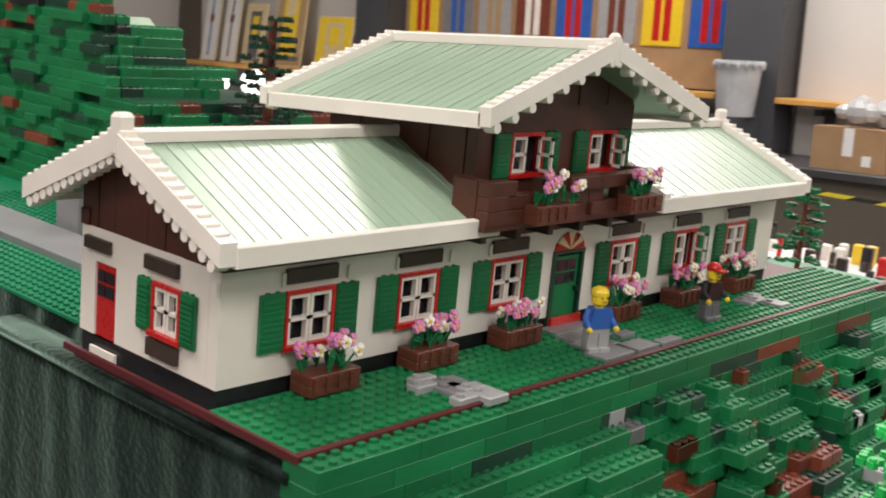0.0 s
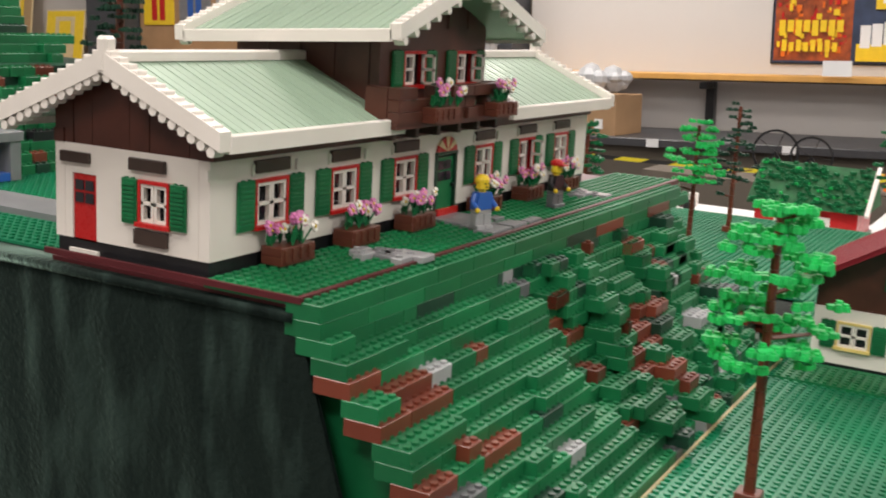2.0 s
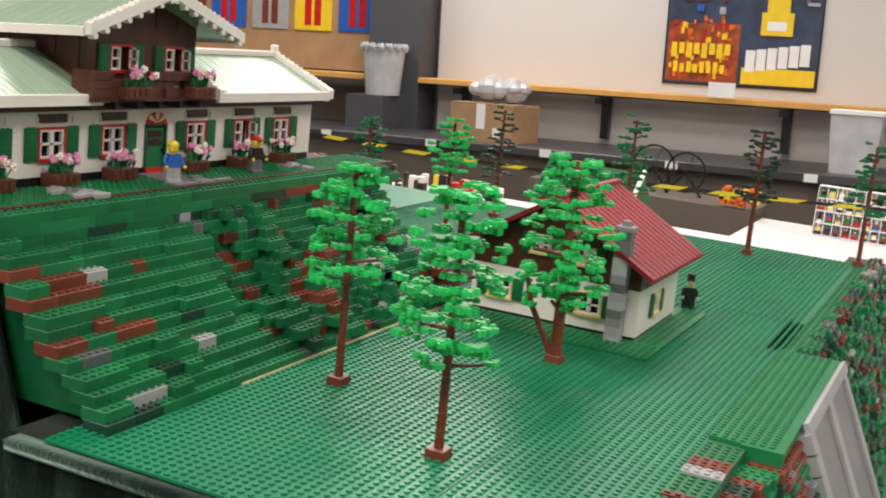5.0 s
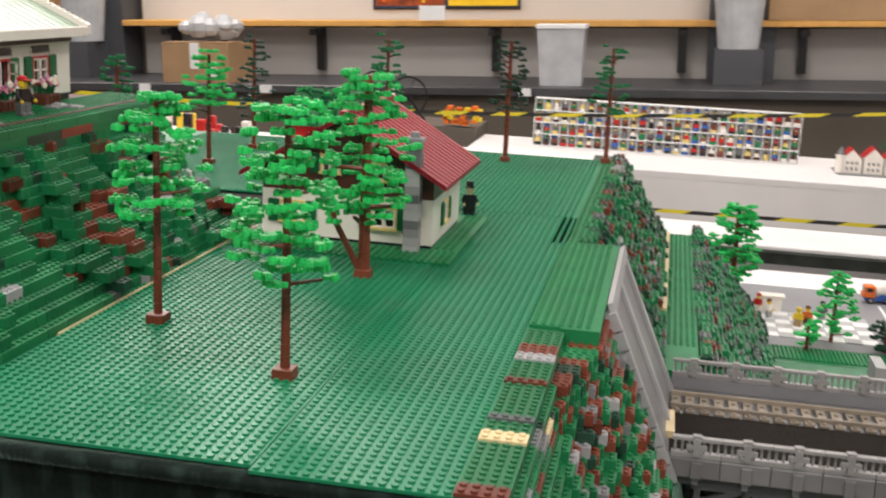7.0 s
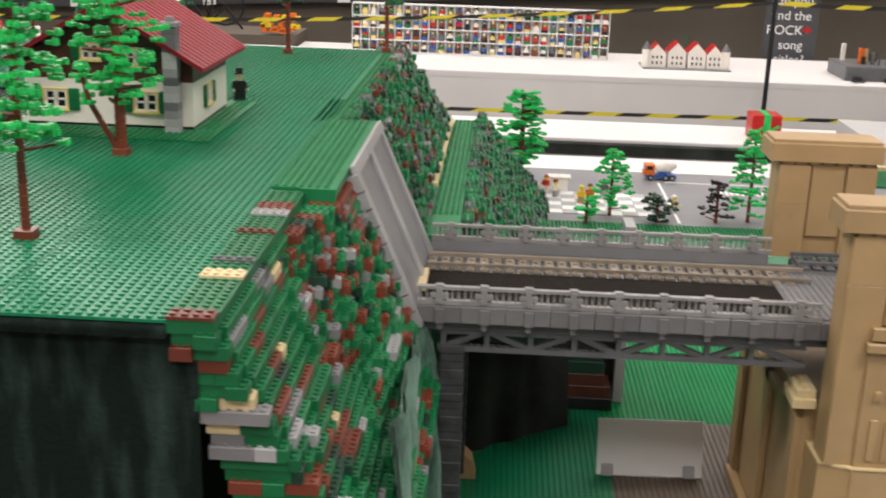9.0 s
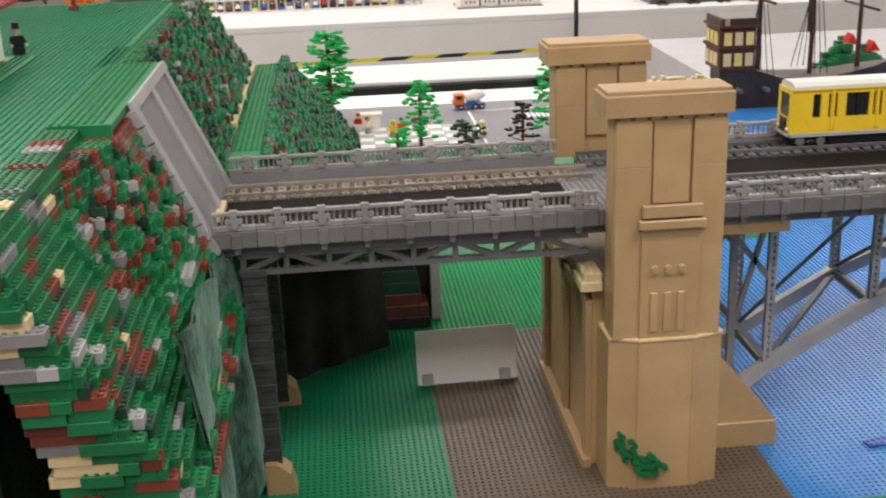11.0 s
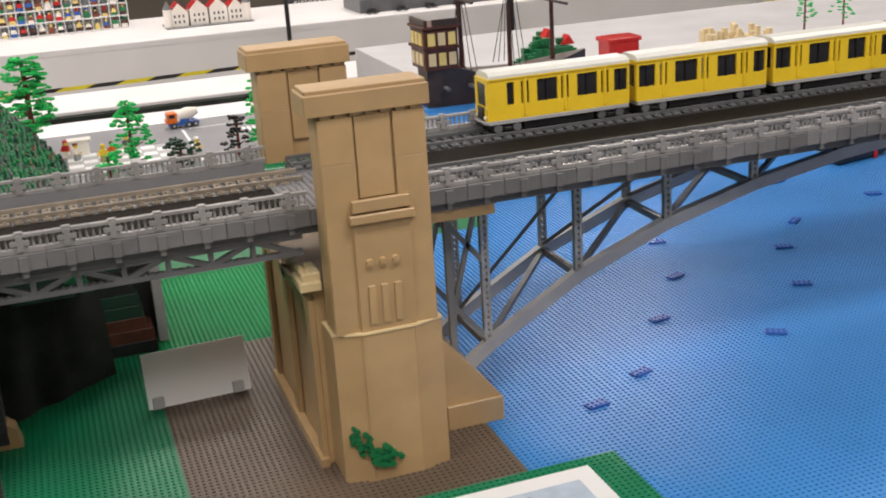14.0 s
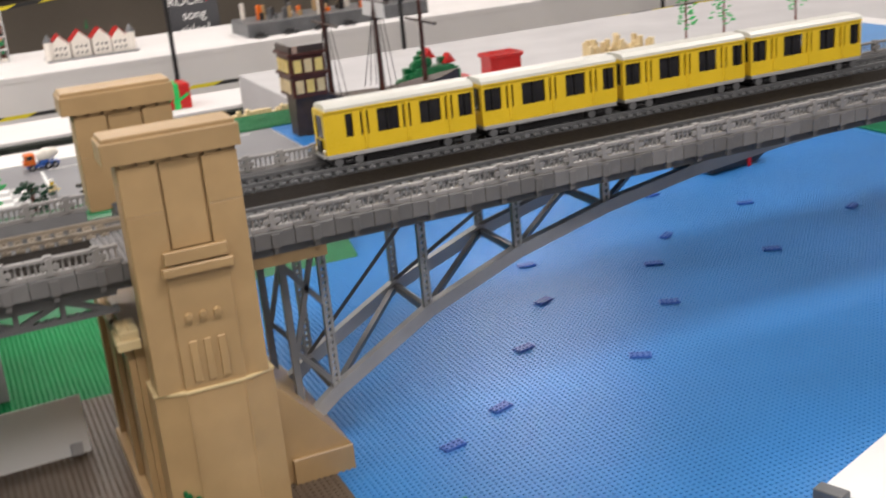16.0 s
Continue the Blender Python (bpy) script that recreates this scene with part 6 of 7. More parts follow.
# river bank behind, sailing ship, dragon, red box
m = MB().box(1.165, 1.57, TZ - 0.0028, 3.1, 2.2, TZ)
m.studgrid(1.165, 1.57, 1.9, 2.2, TZ, 0, 6)
solid("water_back", m, BLU, "blue studded harbour plates behind the bridge", "water", "structure")
m = MB().box(1.0, 2.02, TZ + 0.0003, 1.30, 2.20, TZ + 0.0035).studgrid(1.0, 2.02, 1.30, 2.20, TZ + 0.0035, 0, 6)
solid("green_plate", m, G, "green studded plate at the harbour edge", "baseplate")
sk = MB()
rs = random.Random(8)
for i in range(22):
    sk.box(1.02 + i * 0.012, 2.205 + rs.uniform(-0.004, 0.01), TZ, 1.03 + i * 0.012, 2.225, TZ + rs.uniform(0.004, 0.018), 0, 0.001)
solid("pale_rubble", sk, TANL, "row of pale bricks along the harbour edge", "bricks", "stuff")
ship = thing("sailing_ship", "dark brown toy sailing ship with gilded stern windows", "ship", loc=(1.25, 1.88, TZ))
ship.scale = (1.3, 1.3, 1.15)
hl = MB()
sec = [(-0.05, 0.030, 0.10), (-0.02, 0.040, 0.095), (0.06, 0.044, 0.065), (0.16, 0.040, 0.062), (0.24, 0.024, 0.075), (0.29, 0.003, 0.085)]
for (a, w0, h0), (b, w1, h1) in zip(sec, sec[1:]):
    hl.add([(a, -w0 * 0.6, 0), (a, w0 * 0.6, 0), (a, w0, h0), (a, -w0, h0), (b, -w1 * 0.6, 0), (b, w1 * 0.6, 0), (b, w1, h1), (b, -w1, h1)], [(0, 3, 2, 1), (4, 5, 6, 7), (0, 1, 5, 4), (1, 2, 6, 5), (2, 3, 7, 6), (3, 0, 4, 7)])
part("hull", hl, BRK, ship, "dark brown hull")
stern = part("stern_castle", MB().box(-0.056, -0.042, 0.085, 0.01, 0.042, 0.170, 0, 0.003).box(-0.060, -0.046, 0.128, 0.014, 0.046, 0.134, 0, 0.001).box(-0.060, -0.046, 0.1702, 0.014, 0.046, 0.176, 0, 0.001), BRD, ship, "tall stern castle")
for i in range(3):
    for j in range(2):
        part("stern_window", MB().box(-0.0585, -0.030 + i * 0.022, 0.094 + j * 0.042, -0.0562, -0.014 + i * 0.022, 0.120 + j * 0.042), YW if j else TANL, stern)
for i in range(3):
    for j in range(2):
        part("stern_window", MB().box(-0.050 + i * 0.020, -0.0440, 0.094 + j * 0.042, -0.036 + i * 0.020, -0.0422, 0.120 + j * 0.042), YW if (i + j) % 2 else TANL, stern)
part("railing", MB().box(-0.056, -0.044, 0.1762, -0.050, 0.044, 0.190, 0, 0.001).box(-0.04, -0.044, 0.1762, 0.01, -0.040, 0.190, 0, 0.001), BRK, stern)
for k in range(3):
    part("cannon", MB().tube((-0.02 + k * 0.05, -0.04, 0.045), (-0.02 + k * 0.05, -0.062, 0.045), 0.005, 0.004, 8), GR, ship)
for mx, mh in ((0.03, 0.40), (0.13, 0.46), (0.22, 0.36)):
    ms = part("mast", MB().tube((mx, 0, 0.06), (mx, 0, mh), 0.005, 0.003, 8), BRD, ship)
    part("yard", MB().tube((mx, -0.07, mh * 0.55), (mx, 0.07, mh * 0.55), 0.003, 0.003, 6).tube((mx, -0.05, mh * 0.8), (mx, 0.05, mh * 0.8), 0.0025, 0.0025, 6), BRK, ms)
rg = MB()
for mx, mh in ((0.03, 0.36), (0.13, 0.42)):
    for s_ in (-1, 1):
        for q in range(4):
            rg.tube((mx - 0.02 + q * 0.012, s_ * 0.04, 0.07), (mx, 0, mh * (0.6 + 0.08 * q)), 0.0008, 0.0008, 5)
part("rigging", rg, BK, ship)
part("sail", MB().prism([(-0.055, 0.22), (0.06, 0.22), (0.045, 0.36), (-0.04, 0.36)], "x", 0.128, 0.1295), CLOTH, ship, "pale cloth sail")
dg = MB()
rs = random.Random(14)
for i in range(70):
    u = rs.random()
    x, z = 0.20 * u - 0.02, rs.uniform(0.0, 0.035 + 0.085 * max(0.0, math.sin(u * 3.3)))
    y = rs.uniform(-0.04, 0.04)
    dg.box(x, y, z, x + 0.024, y + 0.024, z + 0.0192, 0, 0.001)
dg.box(-0.02, -0.03, 0.0, 0.19, 0.03, 0.04, 0, 0.002).box(0.03, -0.03, 0.0402, 0.16, 0.03, 0.09, 0, 0.002)
dg.prism([(0.06, 0.118), (0.10, 0.118), (0.08, 0.15)], "y", -0.02, 0.02, 1).prism([(0.13, 0.095), (0.17, 0.095), (0.15, 0.125)], "y", -0.02, 0.02, 1)
dg.box(0.185, -0.03, 0.01, 0.215, 0.03, 0.045, 1, 0.002)
ob = solid("toy_dragon", dg, [G, RED], "green and red toy brick dragon on the table", "toy dragon")
ob.location = (1.78, 2.62, -0.47)
ob = solid("red_box", MB().box(-0.055, -0.04, 0, 0.055, 0.04, 0.085, 0, 0.002).box(-0.062, -0.046, 0.0852, 0.062, 0.046, 0.098, 0, 0.002).studgrid(-0.06, -0.044, 0.06, 0.044, 0.098), RED, "red toy brick box with a studded lid", "box")
ob.location = (2.12, 2.62, -0.47)
gb = MB().box(-0.045, -0.045, 0, 0.045, 0.045, 0.085, 0, 0.003).box(-0.010, -0.047, 0, 0.010, 0.047, 0.087, 1)
for i in range(8):
    gb.tube((-0.03 + 0.009 * i, -0.046, 0.03 + 0.006 * (i % 4)), (-0.03 + 0.009 * i, -0.048, 0.03 + 0.006 * (i % 4)), 0.006, None, 6, 1)
ob = solid("gift_box", gb, [RED, GB], "red toy brick parcel with green ribbon", "box")
ob.location, ob.scale = (1.27, 3.86, -0.5995), (1.3, 1.3, 1.15)
for k, (x, y) in enumerate(((2.95, 2.75), (3.12, 2.75), (3.5, 2.8))):
    tree(x, y, -0.470, 0.20, 0.05, 0.05, GB, 90 + k, 40, "pale green toy brick tree on the far table", shape="pine", base=False)
st_ = MB()
rs = random.Random(19)
for i in range(60):
    x, y = rs.uniform(-0.13, 0.13), rs.uniform(-0.06, 0.06)
    st_.box(x, y, 0, x + 0.016, y + 0.016, rs.uniform(0.01, 0.075), 0, 0.001)
ob = solid("pale_ruin", st_, TANL, "pale tan toy brick ruin on the far table", "toy building")
ob.location = (2.62, 2.72, -0.470)
# boat hull lying at the far bank
bt = thing("toy_boat", "dark toy boat with a white deck and red mark", "boat", loc=(2.02, 1.30, -0.4785), rz=10)
part("hull", MB().prism([(-0.09, 0.006), (0.05, 0.006), (0.08, 0.020), (-0.09, 0.020)], "y", -0.03, 0.03), BK, bt)
part("deck", MB().box(-0.09, -0.03, 0.0202, 0.06, 0.03, 0.026, 0, 0.001), WH, bt)
part("fender", MB().box(0.02, -0.034, 0.0, 0.03, -0.0302, 0.030, 0, 0.001), RED, bt)
m = MB().box(2.46, 1.20, -0.4765, 3.0, 1.54, -0.4735).studgrid(2.46, 1.20, 2.70, 1.54, -0.4735, 0, 6)
solid("ground_far_bank", m, GP, "green studded bank at the end of the river", "baseplate", "structure")

# ---- white covered tables further back ----
def covered(name, x0, y0, x1, y1, z, seed, label):
    mb = MB().box(x0, y0, z - 0.03, x1, y1, z, 0, 0.004)
    cloth_sheet(mb, x0, x1, y0 + 0.004, FLOOR_Z + 0.01, z - 0.004, 0.025, 14, seed, 160, 8, flare=0.03)
    return solid(name, mb, CLOTH, label, "table", "structure", smooth=False)
covered("trim_middle_table", 0.0, 3.70, 6.0, 4.08, -0.600, 2, "white cloth covered table in the middle of the hall")
m = MB().box(-0.2, 3.64, -0.655, 6.0, 3.69, -0.612)
solid("trim_black_band", m, BLKCLOTH, "black edge band below the white table", "table edge", "structure")
covered("trim_far_table", -0.9, 4.85, 6.2, 5.75, -0.520, 3, "long white cloth covered table in front of the wall")
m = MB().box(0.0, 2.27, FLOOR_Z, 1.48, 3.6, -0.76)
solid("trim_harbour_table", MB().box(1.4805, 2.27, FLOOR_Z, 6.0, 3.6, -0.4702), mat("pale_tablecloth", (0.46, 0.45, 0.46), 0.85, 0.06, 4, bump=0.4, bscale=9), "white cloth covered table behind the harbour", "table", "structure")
# this low table's grey cloth colour stands in for shade between the tables
solid("trim_near_table", m, mat("shade_grey_tablecloth", (0.34, 0.33, 0.34), 0.85, 0.08, 4), "white cloth covered table behind the toy town, greyed for shade", "table", "structure")

# display case of tiny figures
case = thing("display_case", "wide white display case crowded with small toy figures", "display case", loc=(-0.585, 5.42, -0.520))
CWD, CHT, NC, NR = 1.36, 0.25, 30, 4
part("back_panel", MB().box(0, 0.05, 0, CWD, 0.056, CHT), PAPER, case)
for r in range(NR + 1):
    part("shelf_board", MB().box(0, 0, r * CHT / NR, CWD, 0.0498, r * CHT / NR + 0.006), PAPER, case)
for c in range(NC + 1):
    part("divider", MB().box(c * CWD / NC - 0.002, 0.001, 0.0061, c * CWD / NC + 0.002, 0.0497, CHT - 0.0001), PAPER, case)
tiny = MB()
rs = random.Random(66)
for r in range(NR):
    for c in range(NC):
        x, z = (c + 0.5) * CWD / NC, r * CHT / NR + 0.0061
        a, b, d = rs.randrange(9), rs.randrange(9), rs.randrange(9)
        w, q = rs.uniform(0.012, 0.018), rs.uniform(1.0, 1.3)
        tiny.box(x - w, 0.006, z, x + w, 0.022, z + 0.014 * q, a, 0.001)
        tiny.prism([(x - w, z + 0.0142 * q), (x + w, z + 0.0142 * q), (x + w * 0.7, z + 0.030 * q), (x - w * 0.7, z + 0.030 * q)], "y", 0.006, 0.022, b)
        tiny.tube((x, 0.014, z + 0.0302 * q), (x, 0.014, z + 0.040 * q), 0.007, 0.007, 8, 4 if rs.random() < 0.4 else d)
        tiny.sphere((x, 0.014, z + 0.041 * q), 0.0090, 8, d)
part("tiny_figures", tiny, [RED, BK, BLD, GR, YW, BR, WH, G, BRD], case, "rows of tiny coloured toy figures", kind="stuff")

# white castle
cas = thing("toy_castle", "white toy brick castle with red roofs and grey turrets", "castle", loc=(1.155, 5.25, -0.520))
part("base", MB().box(-0.22, -0.10, 0, 0.22, 0.12, 0.006), GM, cas)
for k, (x, w, h) in enumerate(((-0.15, 0.09, 0.075), (-0.05, 0.09, 0.085), (0.05, 0.09, 0.085), (0.14, 0.08, 0.075))):
    b = part("wing", MB().box(x - w / 2, -0.06, 0.0062, x + w / 2, 0.06, h, 0, 0.001).prism([(x - w / 2, h + 0.0002), (x + w / 2, h + 0.0002), (x, h + 0.045)], "y", -0.06, -0.052), WH, cas, "white castle wing")
    part("roof", MB().prism([(x - w / 2 - 0.003, h + 0.0004), (x + w / 2 + 0.003, h + 0.0004), (x, h + 0.05)], "y", -0.0515, 0.065), RED, b, "red pitched roof")
    for i in range(3):
        for j in range(2):
            part("window", MB().box(x - 0.026 + i * 0.022, -0.0612, 0.022 + j * 0.028, x - 0.018 + i * 0.022, -0.0601, 0.036 + j * 0.028), BK, b)
for x in (-0.205, 0.195):
    tw = part("turret", MB().tube((x, -0.05, 0.0062), (x, -0.05, 0.095), 0.022, 0.022, 10), WH, cas)
    part("turret_roof", MB().tube((x, -0.05, 0.0952), (x, -0.05, 0.135), 0.024, 0.002, 10), GR, tw)
part("spire", MB().tube((0.0, 0.02, 0.13), (0.0, 0.02, 0.175), 0.008, 0.001, 8), G, cas)

# sign, dark models, posts and barrier tapes
TXT = mat("white_letter_paint", (0.85, 0.85, 0.85), 0.6, 0.02)
sb = thing("question_sign", "dark grey sign board with white writing", "sign", loc=(1.80, 5.79, -0.612))
part("panel", MB().box(-0.14, 0, 0, 0.15, 0.008, 0.46, 0, 0.001), WALLD, sb)
for k, (line, dy, dx) in enumerate((("can you", 0.385, 0.0), ("find the", 0.305, 0.0), ("ROCK", 0.225, -0.03), ("song", 0.145, 0.01), ("titles?", 0.065, 0.01))):
    cu = bpy.data.curves.new("line_of_writing", "FONT")
    cu.body, cu.size, cu.extrude, cu.align_x = line, 0.072, 0.0006, "CENTER"
    to = new("writing", cu)
    to.data.materials.append(TXT)
    to.parent, to.location, to.rotation_euler = sb, (dx, -0.0008, dy), (radians(90), 0, 0)
ar = MB().prism([(0.065, 0.245), (0.09, 0.245), (0.09, 0.228), (0.118, 0.253), (0.09, 0.278), (0.09, 0.261), (0.065, 0.261)], "y", -0.0016, -0.0003)
part("arrow", ar, RED, sb, "red arrow")
dm = thing("model_diorama", "low dark grey toy diorama with orange and white pieces", "toy model", loc=(2.35, 5.15, -0.520))
part("base", MB().box(-0.45, -0.15, 0, 0.55, 0.18, 0.07, 0, 0.004), GR, dm)
dd = MB()
rs = random.Random(33)
for i in range(46):
    x, y = rs.uniform(-0.42, 0.5), rs.uniform(-0.12, 0.1)
    w = rs.uniform(0.01, 0.035)
    dd.box(x, y, 0.0702, x + w, y + w, 0.0702 + rs.uniform(0.02, 0.09), rs.randrange(5), 0.003)
part("pieces", dd, [ORA, WH, BK, GR, TAN], dm, kind="stuff")
for k in range(4):
    cr_ = thing("toy_car", "small dark toy car on the white table", "car", "toy cars", (1.95 + k * 0.16, 4.95, -0.520))
    part("body", MB().prism([(-0.035, 0.006), (0.035, 0.006), (0.035, 0.016), (0.018, 0.018), (0.008, 0.028), (-0.018, 0.028), (-0.028, 0.018), (-0.035, 0.016)], "y", -0.014, 0.014), BK, cr_)
    for wx in (-0.02, 0.02):
        for s_ in (-1, 1):
            part("wheel", MB().tube((wx, s_ * 0.0142, 0.006), (wx, s_ * 0.018, 0.006), 0.006, 0.006, 10), GR, cr_)
hv = mat("black_tape", (0.02, 0.02, 0.02), 0.4)
def tape(p0, p1, h, sag, n, label):
    """A striped ribbon that sags between two points."""
    mb = MB()
    for i in range(n):
        u0, u1 = i / n, (i + 1) / n
        a = [p0[j] + (p1[j] - p0[j]) * u0 for j in range(3)]
        b = [p0[j] + (p1[j] - p0[j]) * u1 for j in range(3)]
        a[2] -= sag * 4 * u0 * (1 - u0)
        b[2] -= sag * 4 * u1 * (1 - u1)
        sh_ = 0.35 / n
        q = [p0[j] + (p1[j] - p0[j]) * sh_ for j in range(3)]
        off = [q[j] - p0[j] for j in range(3)]
        v = [(a[0], a[1], a[2]), (b[0], b[1], b[2]), (b[0] + off[0], b[1], b[2] + h), (a[0] + off[0], a[1], a[2] + h)]
        v += [(x, y + 0.0008, z) for x, y, z in v]
        mb.add(v, [(0, 3, 2, 1), (4, 5, 6, 7), (0, 1, 5, 4), (1, 2, 6, 5), (2, 3, 7, 6), (3, 0, 4, 7)], i % 2)
    return solid("barrier_tape", mb, [TAPEY, hv], label, "barrier tape")
def post(x, y, top, label="thin black barrier post standing between the tables"):
    t = thing("barrier_post", label, "post", "barrier posts", (x, y, FLOOR_Z))
    part("pole", MB().tube((0, 0, 0.012), (0, 0, top - FLOOR_Z), 0.011, 0.011, 12), BK, t)
    part("foot", MB().tube((0, 0, 0), (0, 0, 0.0118), 0.14, 0.13, 20), BK, t)
post(1.455, 4.70, 0.02)
post(2.62, 4.70, 0.02)
post(4.2, 4.70, 0.02)
tape((-2.6, 4.70, -0.335), (1.44, 4.695, -0.145), 0.019, 0.05, 30, "yellow and black barrier tape across the display")
tape((-0.2, 4.70, -0.692), (1.44, 4.68, -0.676), 0.018, 0.003, 12, "yellow and black barrier tape along the table")
tape((1.47, 4.68, -0.674), (5.5, 4.66, -0.63), 0.018, 0.01, 28, "yellow and black barrier tape along the table")
tape((1.47, 4.69, -0.145), (2.60, 4.69, -0.12), 0.019, 0.02, 9, "yellow and black barrier tape between posts")
tape((-6.0, 4.7, -0.20), (-2.6, 4.70, -0.333), 0.019, 0.02, 28, "yellow and black barrier tape behind the chalet")

# ---- along the wall: posters, mosaics, boxes, bins ----
built_before = set(bpy.data.objects)
def poster(x, z, w, h, base, bits, label, y=BW - 0.058, tilt=0.0, nm="poster", border=BK):
    t = thing(nm, label, nm, loc=(x, y, z))
    t.rotation_euler = (radians(tilt), 0, 0)
    part("board", MB().box(-w / 2, -0.012, 0, w / 2, 0.0, h, 0, 0.002), border, t)
    part("print", MB().box(-w / 2 + 0.012, -0.0135, 0.012, w / 2 - 0.012, -0.0122, h - 0.012), base, t)
    if bits:
        groups = {}
        for i, (a, b, c, d, mm) in enumerate(bits):
            groups.setdefault(mm.name, (MB(), mm))[0].box(-w / 2 + a * w, -0.0142 - 0.0001 * i, b * h, -w / 2 + c * w, -0.0137, d * h)
        for g_, mm in groups.values():
            part("printed_shape", g_, mm, t)
    return t
rs = random.Random(99)
bits = []
FIRE = mat("ember_print", (0.30, 0.06, 0.012), 0.45, 0.5, 14)
bits.append((0.02, 0.03, 0.49, 0.50, FIRE))
for i in range(110):
    a, b = rs.uniform(0.03, 0.45), rs.uniform(0.05, 0.52)
    bits.append((a, b, a + rs.uniform(0.012, 0.035), b + rs.uniform(0.015, 0.06), rs.choice((YEL, ORA, RED, ORA, FIRE))))
for i in range(26):
    a, b = rs.uniform(0.05, 0.9), rs.uniform(0.56, 0.92)
    bits.append((a, b, a + rs.uniform(0.02, 0.08), b + rs.uniform(0.02, 0.06), rs.choice((GR, GL, BR, BLD))))
for i in range(8):
    bits += [(0.05 + 0.05 * i, 0.22 + 0.03 * (i % 2), 0.088 + 0.05 * i, 0.34, YEL), (0.07 + 0.044 * i, 0.10, 0.10 + 0.044 * i, 0.19 - 0.02 * (i % 2), YEL)]
bits += [(0.52, 0.03, 0.98, 0.16, YEL), (0.62, 0.42, 0.82, 0.60, YEL), (0.65, 0.60, 0.79, 0.72, YEL), (0.66, 0.46, 0.78, 0.53, PAPER)]
for i in range(6):
    bits.append((0.54 + 0.068 * i, 0.13 + 0.012 * i, 0.60 + 0.068 * i, 0.30 + 0.012 * i, PAPER))
poster(-1.50, 0.0, 1.07, 0.86, mat("navy_print", (0.03, 0.045, 0.09), 0.4, 0.4, 8), bits, "dark mosaic poster with yellow and orange shapes", y=BW - 0.0505)
tagged(solid("price_card", MB().box(-1.62, BW - 0.40, -0.068, -1.44, BW - 0.395, 0.03), PAPER, "small blank white card on the ledge", "card"))
cols = [(YEL, RED), (GM, BLD), (GL, TAN), (BR, WH), (BLD, RED), (GL, BR), (YEL, RED), (BLD, RED)]
for k, (c, f) in enumerate(cols):
    poster(-7.56 + k * 0.425, 0.25, 0.36, 0.80, c, [(0.28, 0.05, 0.46, 0.5, f), (0.54, 0.05, 0.72, 0.5, f), (0.25, 0.5, 0.75, 0.78, f), (0.10, 0.45, 0.22, 0.75, YEL if c is not YEL else RED), (0.78, 0.45, 0.90, 0.75, YEL if c is not YEL else RED), (0.36, 0.8, 0.64, 0.95, YEL if c is not YEL else RED)], "small bright toy mosaic panel with a blocky shape", y=BW - 0.0305, nm="mosaic", border=c)
lf = thing("mosaic_shelf", "narrow wooden shelf carrying leaning mosaics", "shelf", loc=(-9.4, BW - 0.06, -0.14))
part("shelf_board", MB().box(-1.5, -0.42, -0.04, 1.14, 0.0, 0.0, 0, 0.006), WOODY, lf)
for k in range(3):
    part("bracket", MB().box(-1.2 + k * 1.0, -0.25, -0.16, -1.15 + k * 1.0, 0.0, -0.0402), BK, lf)
for x, w, h, c, d, lab in ((-10.5, 0.26, 1.2, PAPER, BLD, "tall white mosaic with slim blue and brown lines"), (-10.15, 0.26, 1.2, PAPER, BR, "tall white mosaic with slim brown lines"), (-9.75, 0.34, 0.62, TANL, GR, "framed tan mosaic with grey pattern"), (-9.20, 0.46, 1.15, TAN, YEL, "tall tan mosaic with a golden pattern"), (-8.52, 0.50, 0.52, YEL, TANL, "square yellow mosaic with pale pattern")):
    bb = [(0.25, 0.1, 0.75, 0.88, d), (0.35, 0.45, 0.65, 0.80, YEL if d is not YEL else TANL), (0.1, 0.05, 0.9, 0.09, GR)] if c is not PAPER else [(0.42, 0.05, 0.52, 0.95, d), (0.36, 0.35, 0.60, 0.42, BR)]
    poster(x, -0.135, w, h, c, bb, lab, y=BW - 0.30, tilt=-8, nm="mosaic", border=TANL)

def carton(x, y, z, w, d_, h, rz, label):
    t = thing("cardboard_box", label, "box", loc=(x, y, z), rz=rz)
    part("carton", MB().box(-w / 2, -d_ / 2, 0, w / 2, d_ / 2, h, 0, 0.006), CARD, t)
    part("flap", MB().box(-w / 2, -d_ / 2, h + 0.0005, w / 2, -0.004, h + 0.006), CARD, t)
    part("tape_strip", MB().box(-0.035, -d_ / 2 - 0.002, h * 0.35, 0.035, -d_ / 2 - 0.0004, h + 0.004), PAPER, t, "pale packing tape")
    part("tag", MB().box(w * 0.2, -d_ / 2 - 0.002, h * 0.15, w * 0.32, -d_ / 2 - 0.0004, h * 0.4), PAPER, t, "white paper tag")
    return t
carton(-3.02, 6.85, -0.469, 0.50, 0.40, 0.26, -6, "brown cardboard box with pale tape on the counter")
bgm = MB()
rs = random.Random(2)
for i in range(9):
    bgm.sphere((rs.uniform(-0.14, 0.14), rs.uniform(-0.1, 0.1), rs.uniform(0.03, 0.09)), rs.uniform(0.05, 0.09), 8, 0, 1, 1, rs.uniform(0.6, 1.1))
ob = solid("plastic_bag", bgm, FROST, "crumpled clear plastic bag on the cardboard box", "bag")
ob.location = (-3.0, 6.85, -0.165)
carton(1.25, 7.36, -0.068, 1.1, 0.2, 0.45, 0, "long cardboard box standing on the ledge")

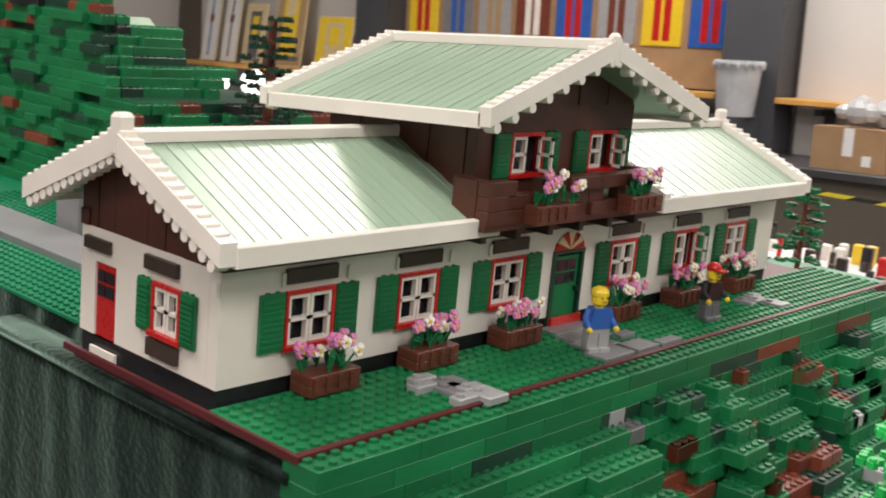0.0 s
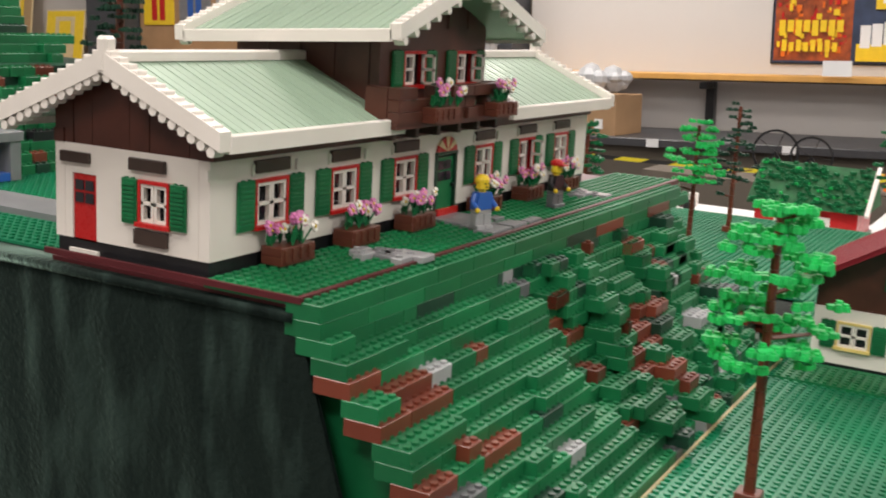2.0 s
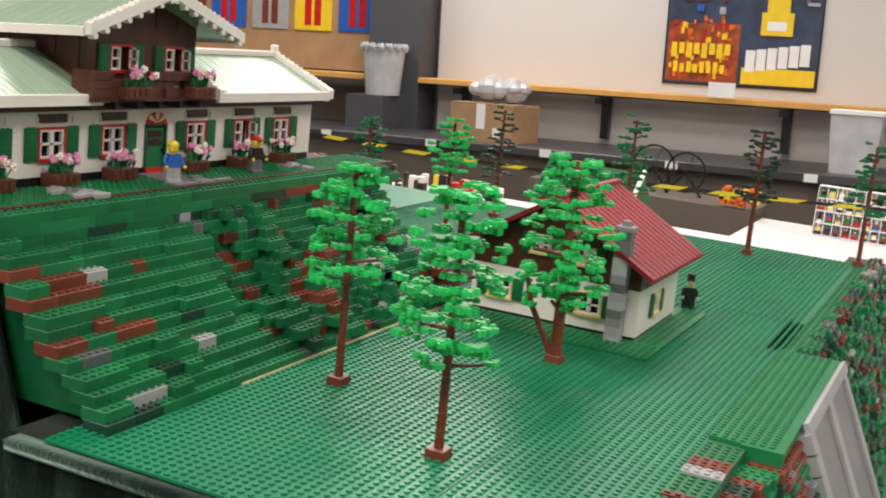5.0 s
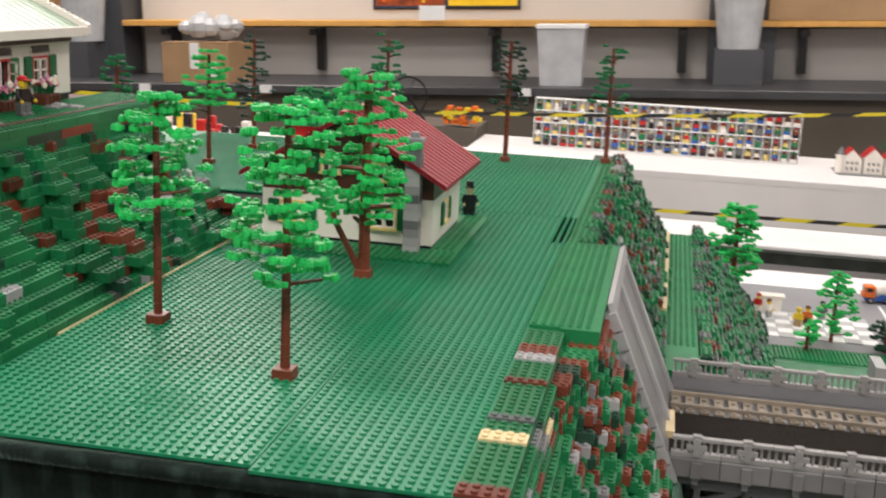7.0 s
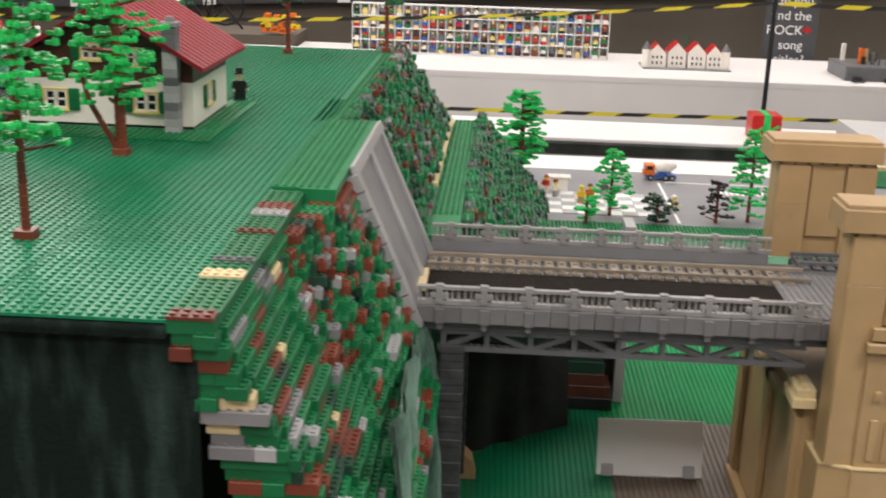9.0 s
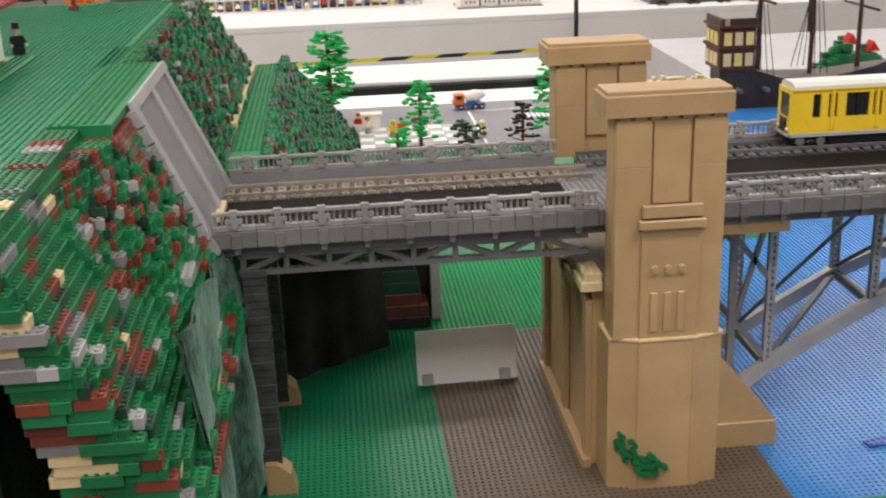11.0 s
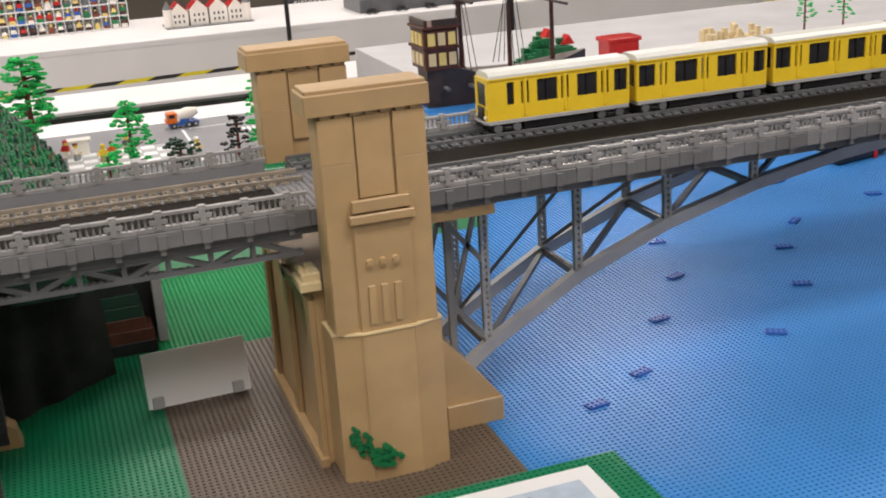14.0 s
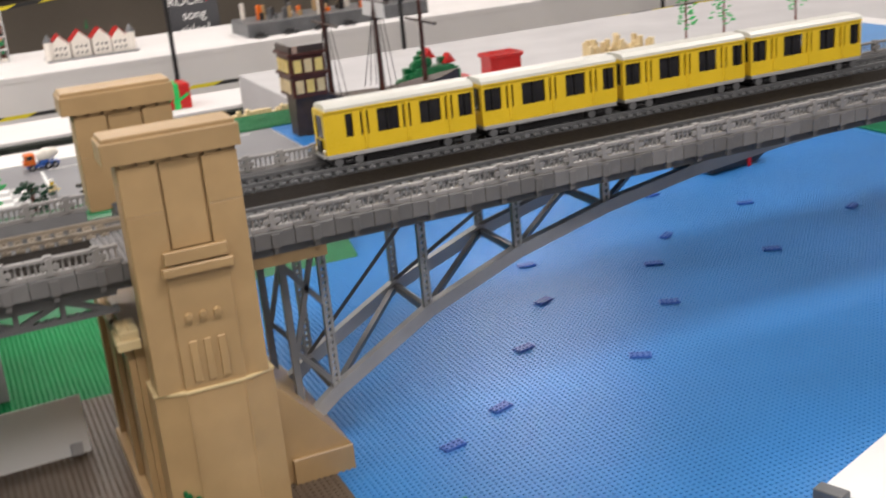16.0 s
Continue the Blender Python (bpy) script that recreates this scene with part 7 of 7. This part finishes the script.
def bin_(x, y, z, r0, r1, h, label):
    t = thing("waste_bin", label, "bin", loc=(x, y, z))
    b = MB()
    n = 20
    vs, fs = [], []
    prof = [(r0 * 0.2, 0.0), (r0, 0.0), ((r0 + r1) / 2, h * 0.5), (r1, h * 0.97), (r1 + 0.012, h * 0.97), (r1 + 0.012, h), (r1 - 0.008, h), ((r0 + r1) / 2 - 0.008, h * 0.5), (r0 - 0.008, 0.01), (r0 * 0.2, 0.01)]
    for r, zz in prof:
        for k in range(n):
            a = 6.283185 * k / n
            vs.append((r * math.cos(a), r * math.sin(a), zz))
    for j in range(len(prof) - 1):
        for k in range(n):
            fs.append((j * n + k, j * n + (k + 1) % n, (j + 1) * n + (k + 1) % n, (j + 1) * n + k))
    fs += [tuple(range(n - 1, -1, -1)), tuple(range((len(prof) - 1) * n, len(prof) * n))]
    part("tub", b.add(vs, fs), FROST, t)
    lin = MB()
    for k in range(16):
        a = 6.283 * k / 16
        lin.sphere((r1 * math.cos(a), r1 * math.sin(a), h * 0.96), 0.022, 6, 0, 1, 1, 1.6)
    part("liner", lin, FROST, t, "crumpled clear liner")
    return t
bin_(-4.08, 7.12, -0.215, 0.13, 0.165, 0.37, "white mesh waste bin with a clear liner by the pillar")
m = MB().box(-4.3, 6.95, -0.469, -3.98, 7.29, -0.2155)
solid("dark_cabinet", m, WALLD, "dark low cabinet below the waste bin", "cabinet")
tb = thing("storage_tub", "clear plastic storage tub with a lid on the counter", "tub", loc=(-0.60, 6.85, -0.469))
part("tub", MB().prism([(-0.13, 0.0), (0.13, 0.0), (0.15, 0.36), (-0.15, 0.36)], "y", -0.12, 0.12), FROST, tb)
part("lid", MB().box(-0.16, -0.13, 0.3602, 0.16, 0.13, 0.385, 0, 0.004), PAPER, tb)
bin_(0.51, 7.10, -0.245, 0.13, 0.165, 0.37, "white mesh waste bin with a clear liner before the far pillar")
solid("dark_cabinet", MB().box(0.36, 6.95, -0.469, 0.66, 7.29, -0.2455), WALLD, "dark low cabinet under the far waste bin", "cabinet")
set_level(built_before)
# small models in front of the counter
for k, (x, y, z, r, lab) in enumerate(((-1.55, 5.8, -0.47, 0.12, "black toy wheel model standing on the table"), (-1.36, 5.8, -0.47, 0.11, "black toy wheel model standing on the table"))):
    t = thing("big_wheel_model", lab, "toy model", loc=(x, y, z))
    w = MB()
    for i in range(20):
        a0, a1 = 6.283 * i / 20, 6.283 * (i + 1) / 20
        w.beam((r * math.cos(a0), 0, r + 0.02 + r * math.sin(a0)), (r * math.cos(a1), 0, r + 0.02 + r * math.sin(a1)), 0.012, 0.006, up=(0, 1, 0))
        if i % 4 == 0:
            w.beam((0, 0, r + 0.02), (r * math.cos(a0), 0, r + 0.02 + r * math.sin(a0)), 0.004, 0.004, up=(0, 1, 0))
    part("ring", w, BK, t)
    part("stand", MB().beam((-0.1, 0, 0.0), (0, 0, r + 0.02), 0.012, 0.012, up=(0, 1, 0)).beam((0.1, 0, 0.0), (0, 0, r + 0.02), 0.012, 0.012, up=(0, 1, 0)), BK, t)
m = MB().box(-2.2, 5.55, FLOOR_Z, -0.92, 5.98, -0.47)
solid("trim_side_table", m, WALLG, "taupe table in front of the counter", "table", "structure")
og = MB()
rs = random.Random(41)
for i in range(26):
    x, z = rs.uniform(-0.1, 0.1), rs.uniform(0, 0.12)
    og.box(x, -0.03, z, x + 0.03, 0.03, z + 0.02, rs.randrange(2), 0.002)
ob = solid("orange_model", og, [ORA, YEL], "small orange toy brick model on the table", "toy model")
ob.location = (-1.02, 5.58, -0.47)
cl = MB()
for i in range(120):
    x, y = rs.uniform(-0.5, 0.22), rs.uniform(-0.12, 0.16)
    w = rs.uniform(0.006, 0.02)
    cl.box(x, y, 0, x + w, y + w, rs.uniform(0.006, 0.045), rs.choice((0, 1, 1, 2, 3, 4, 0)), 0.002)
ob = solid("loose_toy_pieces", cl, [BK, BRK, YEL, WH, RED], "heap of dark loose toy brick machines on the white table", "toy pieces", "stuff")
ob.location = (-1.0, 1.62, -0.045)
built_before = set(bpy.data.objects)
for k in range(5):
    ob = solid("blank_card", MB().box(-0.04, 0, 0, 0.04, 0.004, 0.05), PAPER, "small blank white card on the table edge", "card", group="cards")
    ob.location = (-4.2 + k * 0.85, 6.52, -0.52 + 0.0)
gl_ = mat("white_globe_lamp", (1.0, 0.97, 0.95), 0.3, 0.01, emit=2.2)
for x, z, r in ((-9.2, -0.60, 0.13), (-9.75, -0.63, 0.10)):
    t = thing("globe_lamp", "round glowing white globe lamp on the counter", "lamp", loc=(x, 6.9, -0.469))
    part("globe", MB().sphere((0, 0, r + 0.04), r, 20), gl_, t, smooth=True)
    part("foot", MB().tube((0, 0, 0), (0, 0, 0.05), 0.06, 0.04, 12), GR, t)
set_level(built_before)
